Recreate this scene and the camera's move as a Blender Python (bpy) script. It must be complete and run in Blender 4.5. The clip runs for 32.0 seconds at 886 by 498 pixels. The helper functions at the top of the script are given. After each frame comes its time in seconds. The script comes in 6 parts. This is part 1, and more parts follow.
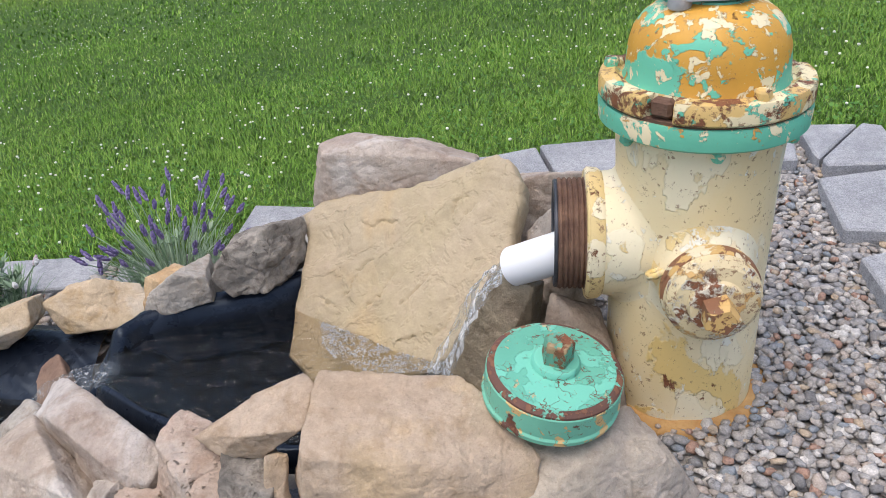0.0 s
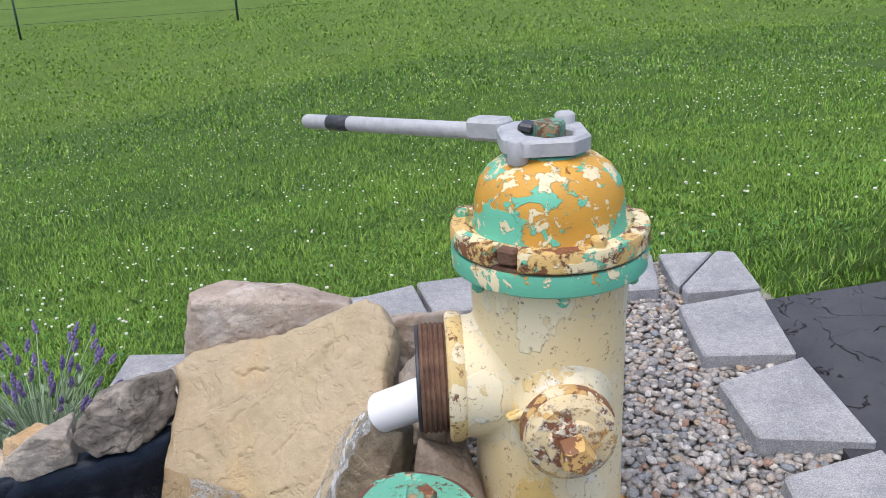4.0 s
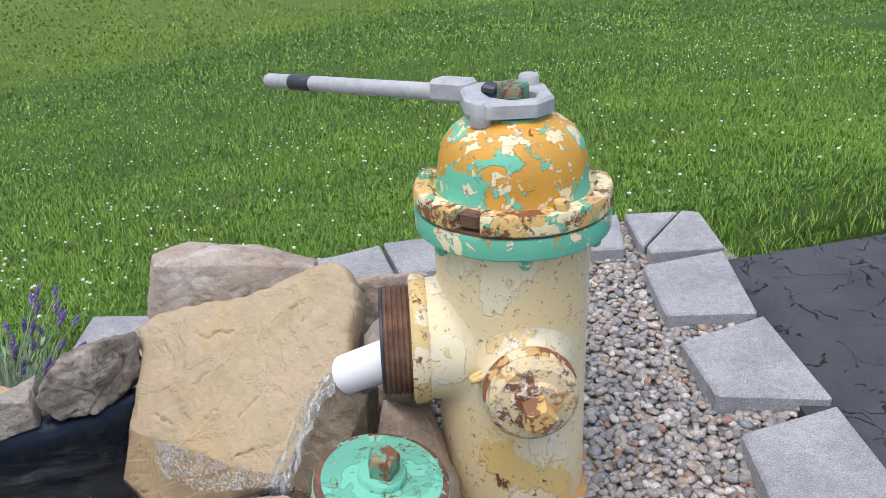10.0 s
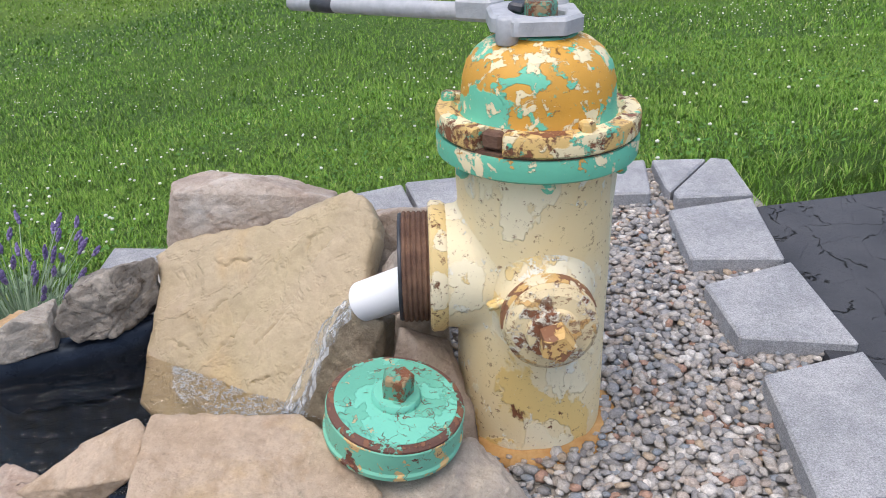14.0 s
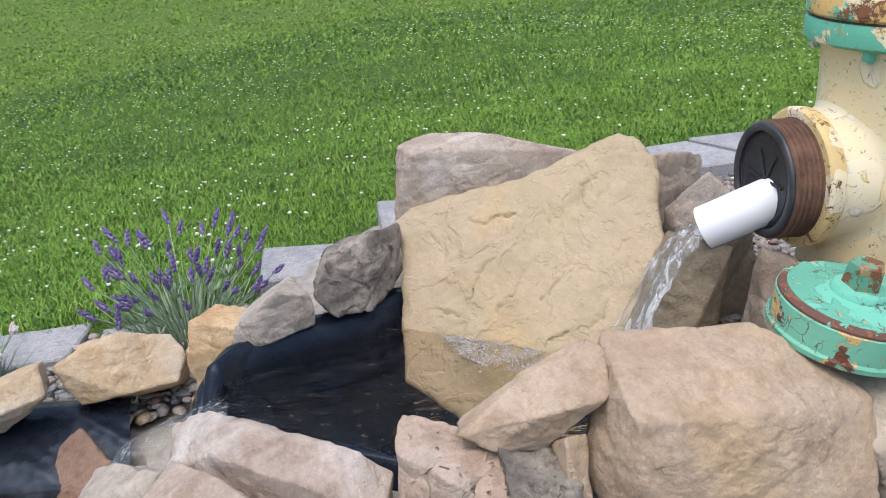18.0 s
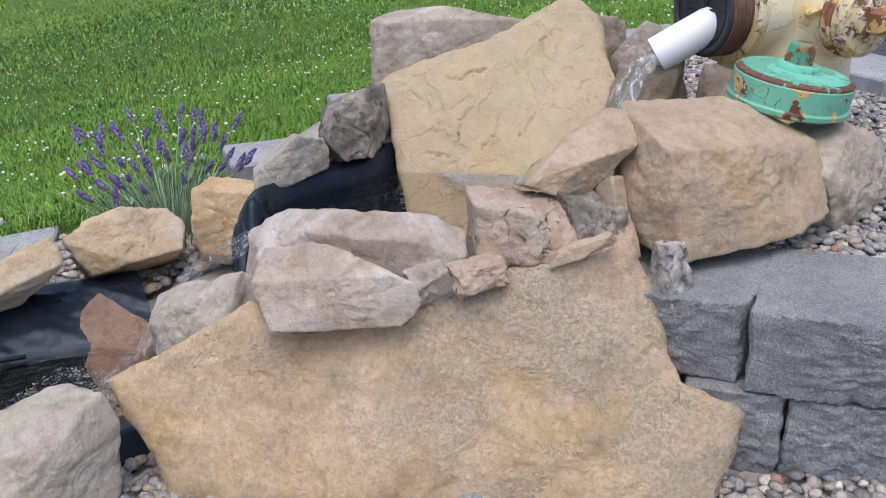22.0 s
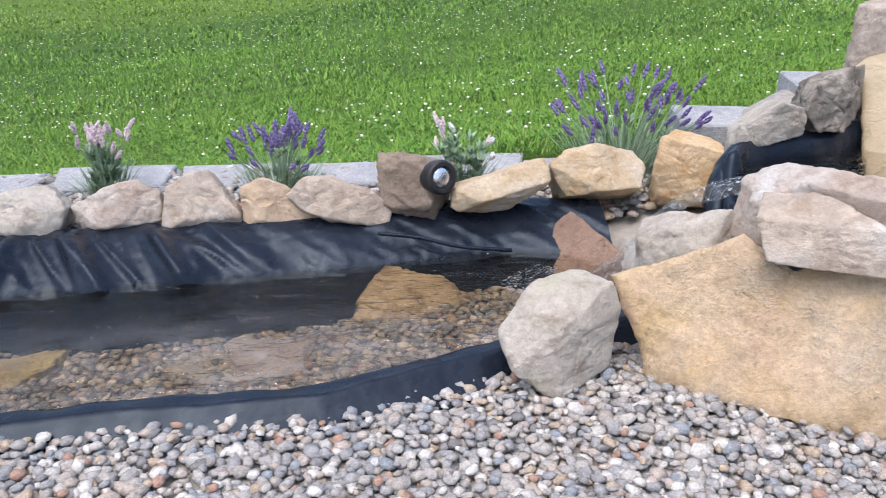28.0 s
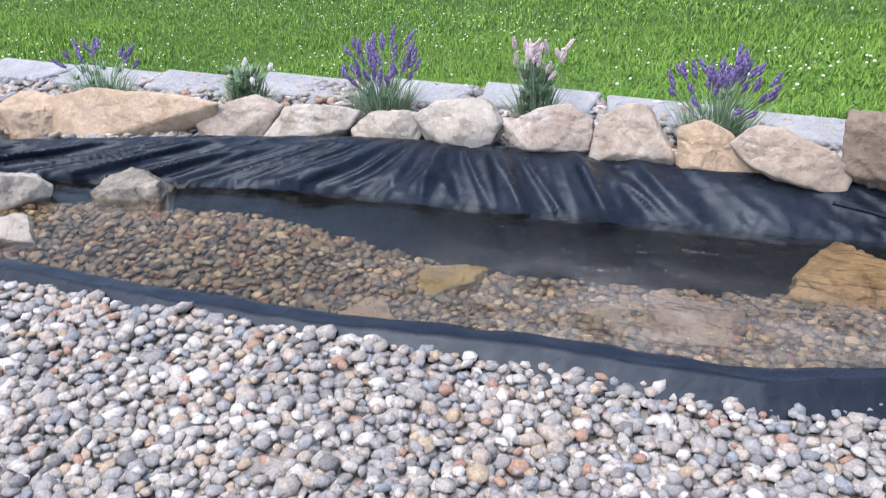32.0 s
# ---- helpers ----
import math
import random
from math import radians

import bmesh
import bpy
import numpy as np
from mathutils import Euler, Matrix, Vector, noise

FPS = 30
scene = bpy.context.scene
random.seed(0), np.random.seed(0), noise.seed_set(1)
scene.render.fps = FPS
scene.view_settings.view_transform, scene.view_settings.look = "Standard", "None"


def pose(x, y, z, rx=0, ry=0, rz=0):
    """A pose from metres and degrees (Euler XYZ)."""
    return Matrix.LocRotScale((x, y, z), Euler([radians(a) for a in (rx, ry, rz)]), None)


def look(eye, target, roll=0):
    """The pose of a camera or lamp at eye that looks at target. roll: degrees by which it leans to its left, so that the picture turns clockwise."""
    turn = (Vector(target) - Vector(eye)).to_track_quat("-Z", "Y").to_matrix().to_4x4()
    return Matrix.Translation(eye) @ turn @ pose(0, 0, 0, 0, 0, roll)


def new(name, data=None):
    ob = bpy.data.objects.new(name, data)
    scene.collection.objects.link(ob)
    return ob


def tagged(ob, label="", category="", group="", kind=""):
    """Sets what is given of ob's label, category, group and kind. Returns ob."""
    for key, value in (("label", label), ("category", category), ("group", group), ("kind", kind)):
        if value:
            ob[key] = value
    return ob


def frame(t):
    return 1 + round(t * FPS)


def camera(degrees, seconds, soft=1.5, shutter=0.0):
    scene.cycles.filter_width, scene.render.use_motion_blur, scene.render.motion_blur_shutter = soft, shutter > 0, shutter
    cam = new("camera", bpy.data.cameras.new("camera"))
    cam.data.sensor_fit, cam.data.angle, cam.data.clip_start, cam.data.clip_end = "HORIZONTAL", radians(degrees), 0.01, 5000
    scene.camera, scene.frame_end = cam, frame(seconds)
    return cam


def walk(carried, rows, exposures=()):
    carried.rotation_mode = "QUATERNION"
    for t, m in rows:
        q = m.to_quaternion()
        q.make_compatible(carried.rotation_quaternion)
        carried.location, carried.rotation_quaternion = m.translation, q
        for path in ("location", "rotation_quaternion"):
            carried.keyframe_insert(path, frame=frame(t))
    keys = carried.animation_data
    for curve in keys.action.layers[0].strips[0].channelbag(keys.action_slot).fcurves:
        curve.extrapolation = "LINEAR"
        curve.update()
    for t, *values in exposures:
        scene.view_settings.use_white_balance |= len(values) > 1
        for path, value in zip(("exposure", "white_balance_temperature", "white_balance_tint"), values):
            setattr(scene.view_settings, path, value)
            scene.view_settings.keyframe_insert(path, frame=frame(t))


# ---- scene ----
cam = camera(54.5, 32.0, soft=0.35, shutter=0.3)
PATH = [
    (0, (0.011, 0.035, 1.053), (0.001, 1.776, 0.068), -3.5),
    (0.5, (0.027, 0.027, 1.059), (0.005, 1.779, 0.095), -3.8),
    (1, (0.05, 0.017, 1.081), (0.01, 1.787, 0.152), -3.8),
    (1.5, (0.066, 0.016, 1.118), (0.063, 1.833, 0.282), -4.2),
    (2, (0.059, 0.012, 1.11), (0.086, 1.856, 0.337), -4.0),
    (2.5, (0.055, 0.012, 1.1), (0.123, 1.867, 0.355), -3.8),
    (4.5, (0.072, 0.029, 1.071), (0.326, 1.872, 0.336), -2.5),
    (5, (0.075, 0.023, 1.044), (0.308, 1.832, 0.222), -2.0),
    (5.5, (0.082, 0.022, 1.024), (0.288, 1.79, 0.111), -2.2),
    (6, (0.084, 0.029, 1.022), (0.29, 1.779, 0.077), -2.4),
    (6.5, (0.084, 0.023, 1.03), (0.287, 1.756, 0.052), -2.6),
    (7, (0.086, 0.019, 1.053), (0.296, 1.73, 0.039), -3.0),
    (7.5, (0.084, 0.016, 1.083), (0.314, 1.761, 0.132), -2.7),
    (8, (0.083, 0.026, 1.098), (0.333, 1.803, 0.216), -2.3),
    (8.5, (0.081, 0.03, 1.095), (0.348, 1.815, 0.231), -2.1),
    (9, (0.079, 0.033, 1.092), (0.359, 1.825, 0.248), -2.1),
    (9.5, (0.078, 0.033, 1.091), (0.364, 1.826, 0.254), -2.1),
    (10, (0.079, 0.031, 1.091), (0.37, 1.828, 0.262), -2.0),
    (10.5, (0.086, 0.034, 1.088), (0.38, 1.837, 0.275), -2.2),
    (11, (0.087, 0.036, 1.088), (0.384, 1.845, 0.287), -2.3),
    (11.5, (0.087, 0.036, 1.089), (0.388, 1.846, 0.291), -2.3),
    (12, (0.087, 0.038, 1.087), (0.39, 1.85, 0.297), -2.3),
    (12.5, (0.089, 0.041, 1.083), (0.396, 1.855, 0.299), -2.5),
    (13, (0.089, 0.035, 1.066), (0.387, 1.836, 0.25), -2.3),
    (13.5, (0.092, 0.029, 1.036), (0.363, 1.805, 0.157), -1.8),
    (15.5, (-0.048, 0.088, 1.055), (0.082, 1.855, 0.127), 0.1),
    (16, (-0.111, 0.201, 1.013), (0.056, 1.969, 0.094), 0.2),
    (16.5, (-0.192, 0.23, 0.966), (0.038, 2.02, 0.104), -0.2),
    (17, (-0.355, 0.16, 0.892), (-0.094, 1.968, 0.076), -1.5),
    (17.5, (-0.406, 0.142, 0.876), (-0.108, 1.951, 0.077), -2.1),
    (18, (-0.488, 0.163, 0.849), (-0.032, 1.947, 0.069), -2.4),
    (18.5, (-0.583, 0.181, 0.824), (0.009, 1.933, 0.064), -2.2),
    (19, (-0.697, 0.105, 0.781), (0.007, 1.836, 0.068), -3.7),
    (19.5, (-0.755, 0.019, 0.781), (0.089, 1.69, 0.078), -3.8),
    (20, (-0.766, 0.048, 0.78), (0.165, 1.671, 0.073), -2.6),
    (20.5, (-0.783, 0.094, 0.769), (0.164, 1.714, 0.075), -1.8),
    (21, (-0.816, 0.082, 0.746), (0.088, 1.725, 0.05), -1.7),
    (21.5, (-0.826, 0.047, 0.72), (0.034, 1.682, -0.046), -2.0),
    (22, (-0.839, 0.011, 0.711), (-0.016, 1.642, -0.103), -2.1),
    (22.5, (-0.855, -0.022, 0.709), (-0.043, 1.591, -0.148), -2.0),
    (23, (-0.884, -0.078, 0.721), (-0.083, 1.521, -0.175), -1.6),
    (23.5, (-0.898, -0.089, 0.735), (-0.089, 1.484, -0.199), -1.3),
    (24, (-0.907, -0.095, 0.741), (-0.087, 1.479, -0.181), -1.1),
    (24.5, (-0.919, -0.105, 0.748), (-0.098, 1.479, -0.155), -0.7),
    (25, (-0.965, -0.115, 0.756), (-0.244, 1.531, -0.121), -0.1),
    (25.5, (-0.997, -0.124, 0.757), (-0.423, 1.588, -0.104), -0.5),
    (27.5, (-1.089, -0.127, 0.754), (-0.877, 1.664, -0.109), -0.5),
    (28, (-1.14, -0.135, 0.741), (-1.014, 1.67, -0.111), -0.4),
    (28.5, (-1.162, -0.151, 0.752), (-1.151, 1.656, -0.107), -0.4),
    (29, (-1.191, -0.16, 0.757), (-1.343, 1.636, -0.11), -0.6),
    (29.5, (-1.207, -0.179, 0.76), (-1.43, 1.61, -0.106), -0.5),
    (30, (-1.22, -0.171, 0.755), (-1.497, 1.605, -0.122), -0.1),
    (30.5, (-1.242, -0.137, 0.752), (-1.625, 1.611, -0.14), -1.1),
    (31, (-1.277, -0.093, 0.748), (-1.767, 1.621, -0.159), -1.2),
    (31.5, (-1.298, -0.048, 0.746), (-1.889, 1.628, -0.172), -2.0),
    (32, (-1.304, -0.037, 0.706), (-1.935, 1.591, -0.27), -1.5),
]
walk(cam, [(t, look(eye, target, roll)) for t, eye, target, roll in PATH], [(0.0, -0.08, 6400, 10), (13.5, -0.08, 6400, 10), (17.0, -0.02, 6400, 10), (20.0, -0.08, 6300, 10), (23.0, -0.22, 6200, 10), (25.0, -0.14, 6200, 10), (28.0, 0.27, 6250, 10), (32.0, 0.42, 6250, 10)])

# ---------------------------------------------------------------- light
world = bpy.data.worlds.new("overcast_sky")
scene.world = world
world.use_nodes = True
wn = world.node_tree
sky = wn.nodes.new("ShaderNodeTexSky")
sky.sky_type, sky.sun_disc = "NISHITA", False
sky.sun_elevation, sky.sun_rotation = radians(72), radians(221)
sky.air_density, sky.dust_density = 1.0, 4.0
pale = wn.nodes.new("ShaderNodeHueSaturation")
pale.inputs["Saturation"].default_value = 1.0
wn.links.new(sky.outputs["Color"], pale.inputs["Color"])
wn.links.new(pale.outputs["Color"], wn.nodes["Background"].inputs["Color"])
wn.nodes["Background"].inputs["Strength"].default_value = 0.265
sun = new("sun", bpy.data.lights.new("sun", "SUN"))
sun.data.energy, sun.data.angle, sun.data.color = 1.15, radians(60), (1.0, 0.97, 0.92)
sun.matrix_world = look((-1.5, -1.7, 7.0), (0, 0, 0))

# ---------------------------------------------------------------- node helpers


class Mat:
    """A node material with a Principled shader and short ways to add textures."""

    def __init__(self, name, rough=0.8, metal=0.0, spec=0.3):
        self.m = bpy.data.materials.new(name)
        self.m.use_nodes = True
        self.t = self.m.node_tree
        self.b = self.t.nodes["Principled BSDF"]
        self.b.inputs["Roughness"].default_value = rough
        self.b.inputs["Metallic"].default_value = metal
        self.b.inputs["Specular IOR Level"].default_value = spec
        co = self.t.nodes.new("ShaderNodeTexCoord")
        info = self.t.nodes.new("ShaderNodeObjectInfo")
        off = self.t.nodes.new("ShaderNodeVectorMath")
        off.operation = "MULTIPLY_ADD"
        self.t.links.new(info.outputs["Random"], off.inputs[0])
        off.inputs[1].default_value = (13.0, 7.0, 5.0)
        self.t.links.new(co.outputs["Object"], off.inputs[2])
        self.co, self.info, self.raw = off.outputs[0], info, co.outputs["Object"]

    def link(self, a, b):
        self.t.links.new(a, b)

    def stretch(self, sx, sy, sz):
        n = self.t.nodes.new("ShaderNodeVectorMath")
        n.operation = "MULTIPLY"
        self.link(self.co, n.inputs[0])
        n.inputs[1].default_value = (sx, sy, sz)
        return n.outputs[0]

    def noise(self, scale, detail=4.0, rough=0.55, distort=0.0, co=None):
        n = self.t.nodes.new("ShaderNodeTexNoise")
        n.inputs["Scale"].default_value = scale
        n.inputs["Detail"].default_value = detail
        n.inputs["Roughness"].default_value = rough
        n.inputs["Distortion"].default_value = distort
        self.link(co or self.co, n.inputs["Vector"])
        return n.outputs["Fac"]

    def voronoi(self, scale, feature="F1", co=None):
        n = self.t.nodes.new("ShaderNodeTexVoronoi")
        n.feature = feature
        n.inputs["Scale"].default_value = scale
        self.link(co or self.co, n.inputs["Vector"])
        return n.outputs["Distance"]

    def ramp(self, fac, lo, hi):
        """0 below lo, 1 above hi."""
        n = self.t.nodes.new("ShaderNodeMapRange")
        n.inputs["From Min"].default_value, n.inputs["From Max"].default_value = lo, hi
        self.link(fac, n.inputs["Value"])
        return n.outputs["Result"]

    def math(self, op, a, b):
        n = self.t.nodes.new("ShaderNodeMath")
        n.operation = op
        for i, v in enumerate((a, b)):
            if isinstance(v, (int, float)):
                n.inputs[i].default_value = v
            else:
                self.link(v, n.inputs[i])
        return n.outputs[0]

    def mix(self, fac, a, b):
        n = self.t.nodes.new("ShaderNodeMix")
        n.data_type = "RGBA"
        for sock, v in ((n.inputs[0], fac), (n.inputs[6], a), (n.inputs[7], b)):
            if isinstance(v, tuple):
                sock.default_value = (*v, 1.0)
            elif isinstance(v, (int, float)):
                sock.default_value = v
            else:
                self.link(v, sock)
        return n.outputs[2]

    def axis(self, name, lo, hi):
        """0 below lo and 1 above hi along one of the object's own axes."""
        n = self.t.nodes.new("ShaderNodeSeparateXYZ")
        self.link(self.raw, n.inputs[0])
        return self.ramp(n.outputs[name], lo, hi)

    def grain(self, col, scale, dark, light, rough=0.78, lo=0.36, hi=0.64):
        """Mottle a colour between two brightnesses."""
        n = self.t.nodes.new("ShaderNodeMix")
        n.data_type, n.blend_type = "RGBA", "MULTIPLY"
        n.inputs[0].default_value = 1.0
        g = self.mix(self.ramp(self.noise(scale, 5, rough), lo, hi), (dark,) * 3, (light,) * 3)
        self.link(col, n.inputs[6])
        self.link(g, n.inputs[7])
        return n.outputs[2]

    def flakes(self, scale, dist, strength=1.0):
        """Crisp little ledges, as on split stone."""
        n = self.noise(scale, 4, 0.6, 0.3)
        steps = self.math("ADD", self.ramp(n, 0.43, 0.47), self.ramp(n, 0.55, 0.6))
        return self.bump(steps, dist, strength)

    def pick(self, fac, stops, mode="CONSTANT"):
        n = self.t.nodes.new("ShaderNodeValToRGB")
        n.color_ramp.interpolation = mode
        e = n.color_ramp.elements
        while len(e) < len(stops):
            e.new(0.5)
        for el, (p, c) in zip(e, stops):
            el.position, el.color = p, (*c, 1.0)
        self.link(fac, n.inputs[0])
        return n.outputs[0]

    def island(self):
        return self.t.nodes.new("ShaderNodeNewGeometry").outputs["Random Per Island"]

    def color(self, c):
        if isinstance(c, tuple):
            self.b.inputs["Base Color"].default_value = (*c, 1.0)
        else:
            self.link(c, self.b.inputs["Base Color"])
        return self

    def rough(self, r):
        self.link(r, self.b.inputs["Roughness"])
        return self

    def bump(self, height, dist, strength=1.0):
        n = self.t.nodes.new("ShaderNodeBump")
        n.inputs["Distance"].default_value = dist
        n.inputs["Strength"].default_value = strength
        self.link(height, n.inputs["Height"])
        if self.b.inputs["Normal"].is_linked:
            self.link(self.b.inputs["Normal"].links[0].from_socket, n.inputs["Normal"])
        self.link(n.outputs[0], self.b.inputs["Normal"])
        return self


def stone(name, a, b, c, stain=None, scale=9.0, rough=0.85, pits=0.0, stain_at=0.56):
    """Rock with two tones, a third in patches, fine speckle and grain; shade of crevices and pits is painted in."""
    m = Mat(name, rough)
    a, b, c = (tuple(v * k for v, k in zip(q, (0.865, 0.81, 0.755))) for q in (a, b, c))
    col = m.mix(m.ramp(m.noise(scale, 6, 0.6), 0.36, 0.64), a, b)
    col = m.mix(m.ramp(m.noise(scale * 2.7, 7, 0.65, 0.4), 0.5, 0.68), col, c)
    if stain:
        col = m.mix(m.math("MULTIPLY", m.ramp(m.noise(scale * 0.6, 5, 0.6, 0.6), stain_at, stain_at + 0.12), 0.75), col, stain)
    dark = tuple(v * 0.45 for v in a)
    light = tuple(min(0.8, v * 1.3) for v in b)
    col = m.mix(m.math("MULTIPLY", m.ramp(m.noise(330, 3, 0.7), 0.58, 0.7), 0.35), col, dark)
    col = m.mix(m.math("MULTIPLY", m.ramp(m.noise(290, 3, 0.7, 0.0, m.stretch(1.0, 1.2, 0.9)), 0.58, 0.7), 0.35), col, light)
    # broader dark marks put crevice shade into the colour where the bump stays faint
    col = m.mix(m.math("MULTIPLY", m.ramp(m.noise(45, 6, 0.75), 0.58, 0.74), 0.4), col, dark)
    col = m.mix(m.math("MULTIPLY", m.ramp(m.noise(16, 7, 0.72, 1.2), 0.6, 0.66), 0.3), col, dark)
    col = m.grain(m.grain(col, 90, 0.88, 1.08, 0.75), 24, 0.9, 1.1)
    if pits:
        hole = m.math("MULTIPLY", m.ramp(m.noise(62, 3, 0.6, 0.8), 0.6, 0.66), m.ramp(m.noise(17, 3, 0.5), 0.44, 0.56))
        # shade inside the pits, put into the colour
        col = m.mix(m.math("MULTIPLY", hole, 0.7), col, tuple(v * 0.3 for v in a))
    m.color(col)
    m.bump(m.noise(28, 10, 0.72), 0.006, 0.7)
    m.bump(m.noise(130, 5, 0.75), 0.003, 0.85)
    m.flakes(11, 0.0012, 0.7)
    m.flakes(31, 0.0005, 0.6)
    m.bump(m.noise(300, 3, 0.7), 0.001, 0.8)
    if pits:
        m.bump(m.math("SUBTRACT", 1.0, hole), 0.01, pits)
    return m.m


# ---------------------------------------------------------------- materials
ROCK_CREAM = stone("cream_sandstone", (0.5, 0.4, 0.3), (0.57, 0.48, 0.385), (0.43, 0.33, 0.23), (0.5, 0.37, 0.22))
ROCK_PINK = stone("pinkish_brown_sandstone", (0.45, 0.385, 0.34), (0.57, 0.52, 0.47), (0.35, 0.28, 0.235), (0.64, 0.61, 0.575))
ROCK_GREY = stone("grey_limestone", (0.43, 0.39, 0.35), (0.53, 0.49, 0.445), (0.33, 0.285, 0.24), (0.48, 0.41, 0.32))
ROCK_DARK = stone("dark_weathered_stone", (0.19, 0.18, 0.165), (0.4, 0.38, 0.345), (0.105, 0.09, 0.078), (0.24, 0.2, 0.16), scale=12, pits=0.5)
ROCK_ORANGE = stone("orange_sandstone", (0.62, 0.44, 0.25), (0.68, 0.55, 0.37), (0.54, 0.33, 0.15), (0.62, 0.52, 0.41))
ROCK_YELLOW = stone("yellow_buff_sandstone", (0.55, 0.45, 0.31), (0.64, 0.55, 0.42), (0.48, 0.36, 0.21), (0.6, 0.54, 0.45))
ROCK_WHITE = stone("pale_limestone", (0.47, 0.445, 0.405), (0.57, 0.55, 0.51), (0.34, 0.3, 0.25), (0.42, 0.39, 0.29))
ROCK_RED = stone("reddish_brown_stone", (0.26, 0.18, 0.14), (0.35, 0.25, 0.195), (0.18, 0.115, 0.09), (0.36, 0.28, 0.19))
ROCK_PITTED = stone("pitted_pink_stone", (0.49, 0.395, 0.325), (0.56, 0.47, 0.4), (0.4, 0.3, 0.235), (0.55, 0.49, 0.43), pits=0.9)
ROCK_BLUSH = stone("pale_pinkish_sandstone", (0.47, 0.405, 0.345), (0.57, 0.51, 0.45), (0.37, 0.3, 0.24), (0.6, 0.565, 0.52))
ROCK_WET = stone("yellow_algae_stone", (0.25, 0.19, 0.06), (0.33, 0.26, 0.1), (0.17, 0.12, 0.05), (0.28, 0.22, 0.13), rough=0.5)
ROCK_BROWN = stone("brown_weathered_stone", (0.3, 0.245, 0.2), (0.4, 0.34, 0.285), (0.22, 0.17, 0.135), (0.36, 0.29, 0.22))
ROCK_OLIVE = stone("wet_olive_stone", (0.27, 0.23, 0.165), (0.34, 0.295, 0.22), (0.2, 0.165, 0.12), (0.3, 0.25, 0.17), rough=0.5)
ROCK_STAINED = stone("wet_ochre_stone", (0.29, 0.205, 0.105), (0.39, 0.3, 0.175), (0.19, 0.13, 0.07), (0.34, 0.28, 0.2), rough=0.5)
ROCK_GRANITE = stone("black_and_white_stone", (0.2, 0.2, 0.2), (0.66, 0.66, 0.64), (0.07, 0.07, 0.07), scale=30)
ROCK_LAMP = stone("brown_moulded_rock", (0.27, 0.22, 0.18), (0.33, 0.28, 0.23), (0.2, 0.16, 0.13))


def back_slab_stone():
    m = Mat("tan_wet_sandstone", 0.6, spec=0.4)
    col = m.mix(m.ramp(m.noise(4.5, 7, 0.6), 0.38, 0.62), (0.365, 0.29, 0.185), (0.435, 0.35, 0.24))
    col = m.mix(m.ramp(m.noise(3.5, 4, 0.5, 0.8), 0.54, 0.68), col, (0.48, 0.33, 0.165))
    col = m.mix(m.math("MULTIPLY", m.ramp(m.noise(18, 6, 0.6), 0.55, 0.7), 0.5), col, (0.4, 0.3, 0.22))
    col = m.mix(m.math("MULTIPLY", m.ramp(m.noise(130, 5, 0.75), 0.62, 0.65), 0.4), col, (0.24, 0.16, 0.09))
    col = m.mix(m.math("MULTIPLY", m.ramp(m.noise(2.6, 4, 0.55, 0.4, m.stretch(1.0, 1.0, 0.6)), 0.47, 0.62), 0.45), col, (0.4, 0.325, 0.175))
    col = m.grain(m.grain(col, 230, 0.92, 1.05), 26, 0.92, 1.06)
    m.color(col)
    m.bump(m.noise(34, 8, 0.62), 0.004, 0.6)
    m.flakes(13, 0.0016, 0.9)
    m.bump(m.noise(200, 4, 0.65), 0.0008, 0.6)
    return m.m


def front_slab_stone():
    """Tan sandstone with ochre stains and a pale, gritty crust over part of its face."""
    m = Mat("ochre_sandstone", 0.9)
    col = m.mix(m.ramp(m.noise(7, 6, 0.6), 0.35, 0.65), (0.55, 0.4, 0.255), (0.62, 0.48, 0.335))
    col = m.mix(m.math("MULTIPLY", m.ramp(m.noise(5.5, 7, 0.68, 0.6), 0.48, 0.66), 0.65), col, (0.56, 0.385, 0.16))
    col = m.mix(m.math("MULTIPLY", m.ramp(m.noise(9, 6, 0.65, 0.4), 0.54, 0.66), 0.5), col, (0.52, 0.36, 0.27))
    col = m.mix(m.math("MULTIPLY", m.ramp(m.noise(60, 6, 0.75), 0.56, 0.7), 0.45), col, (0.46, 0.3, 0.15))
    col = m.grain(m.grain(col, 90, 0.8, 1.14, 0.8), 22, 0.9, 1.1)
    spread = m.math("ADD", m.noise(8, 7, 0.72, 0.5), m.math("MULTIPLY", m.axis("X", -0.12, 0.2), 0.16))
    crust = m.ramp(spread, 0.54, 0.68)
    grit = m.noise(190, 4, 0.7)
    pale = m.mix(m.ramp(grit, 0.42, 0.56), (0.5, 0.39, 0.27), (0.74, 0.68, 0.58))
    col = m.mix(m.math("MULTIPLY", crust, 0.5), col, pale)
    col = m.mix(m.math("MULTIPLY", m.ramp(m.noise(120, 5, 0.75), 0.63, 0.66), 0.4), col, (0.27, 0.17, 0.09))
    m.color(col)
    m.bump(m.noise(26, 10, 0.72), 0.008, 0.9)
    m.flakes(9, 0.0013, 0.8)
    m.flakes(27, 0.0004, 0.6)
    m.bump(m.noise(75, 6, 0.75), 0.005, 0.9)
    m.bump(m.math("MULTIPLY", grit, m.math("ADD", crust, 0.2)), 0.006, 1.0)
    return m.m


ROCK_BACK, ROCK_FRONT = back_slab_stone(), front_slab_stone()


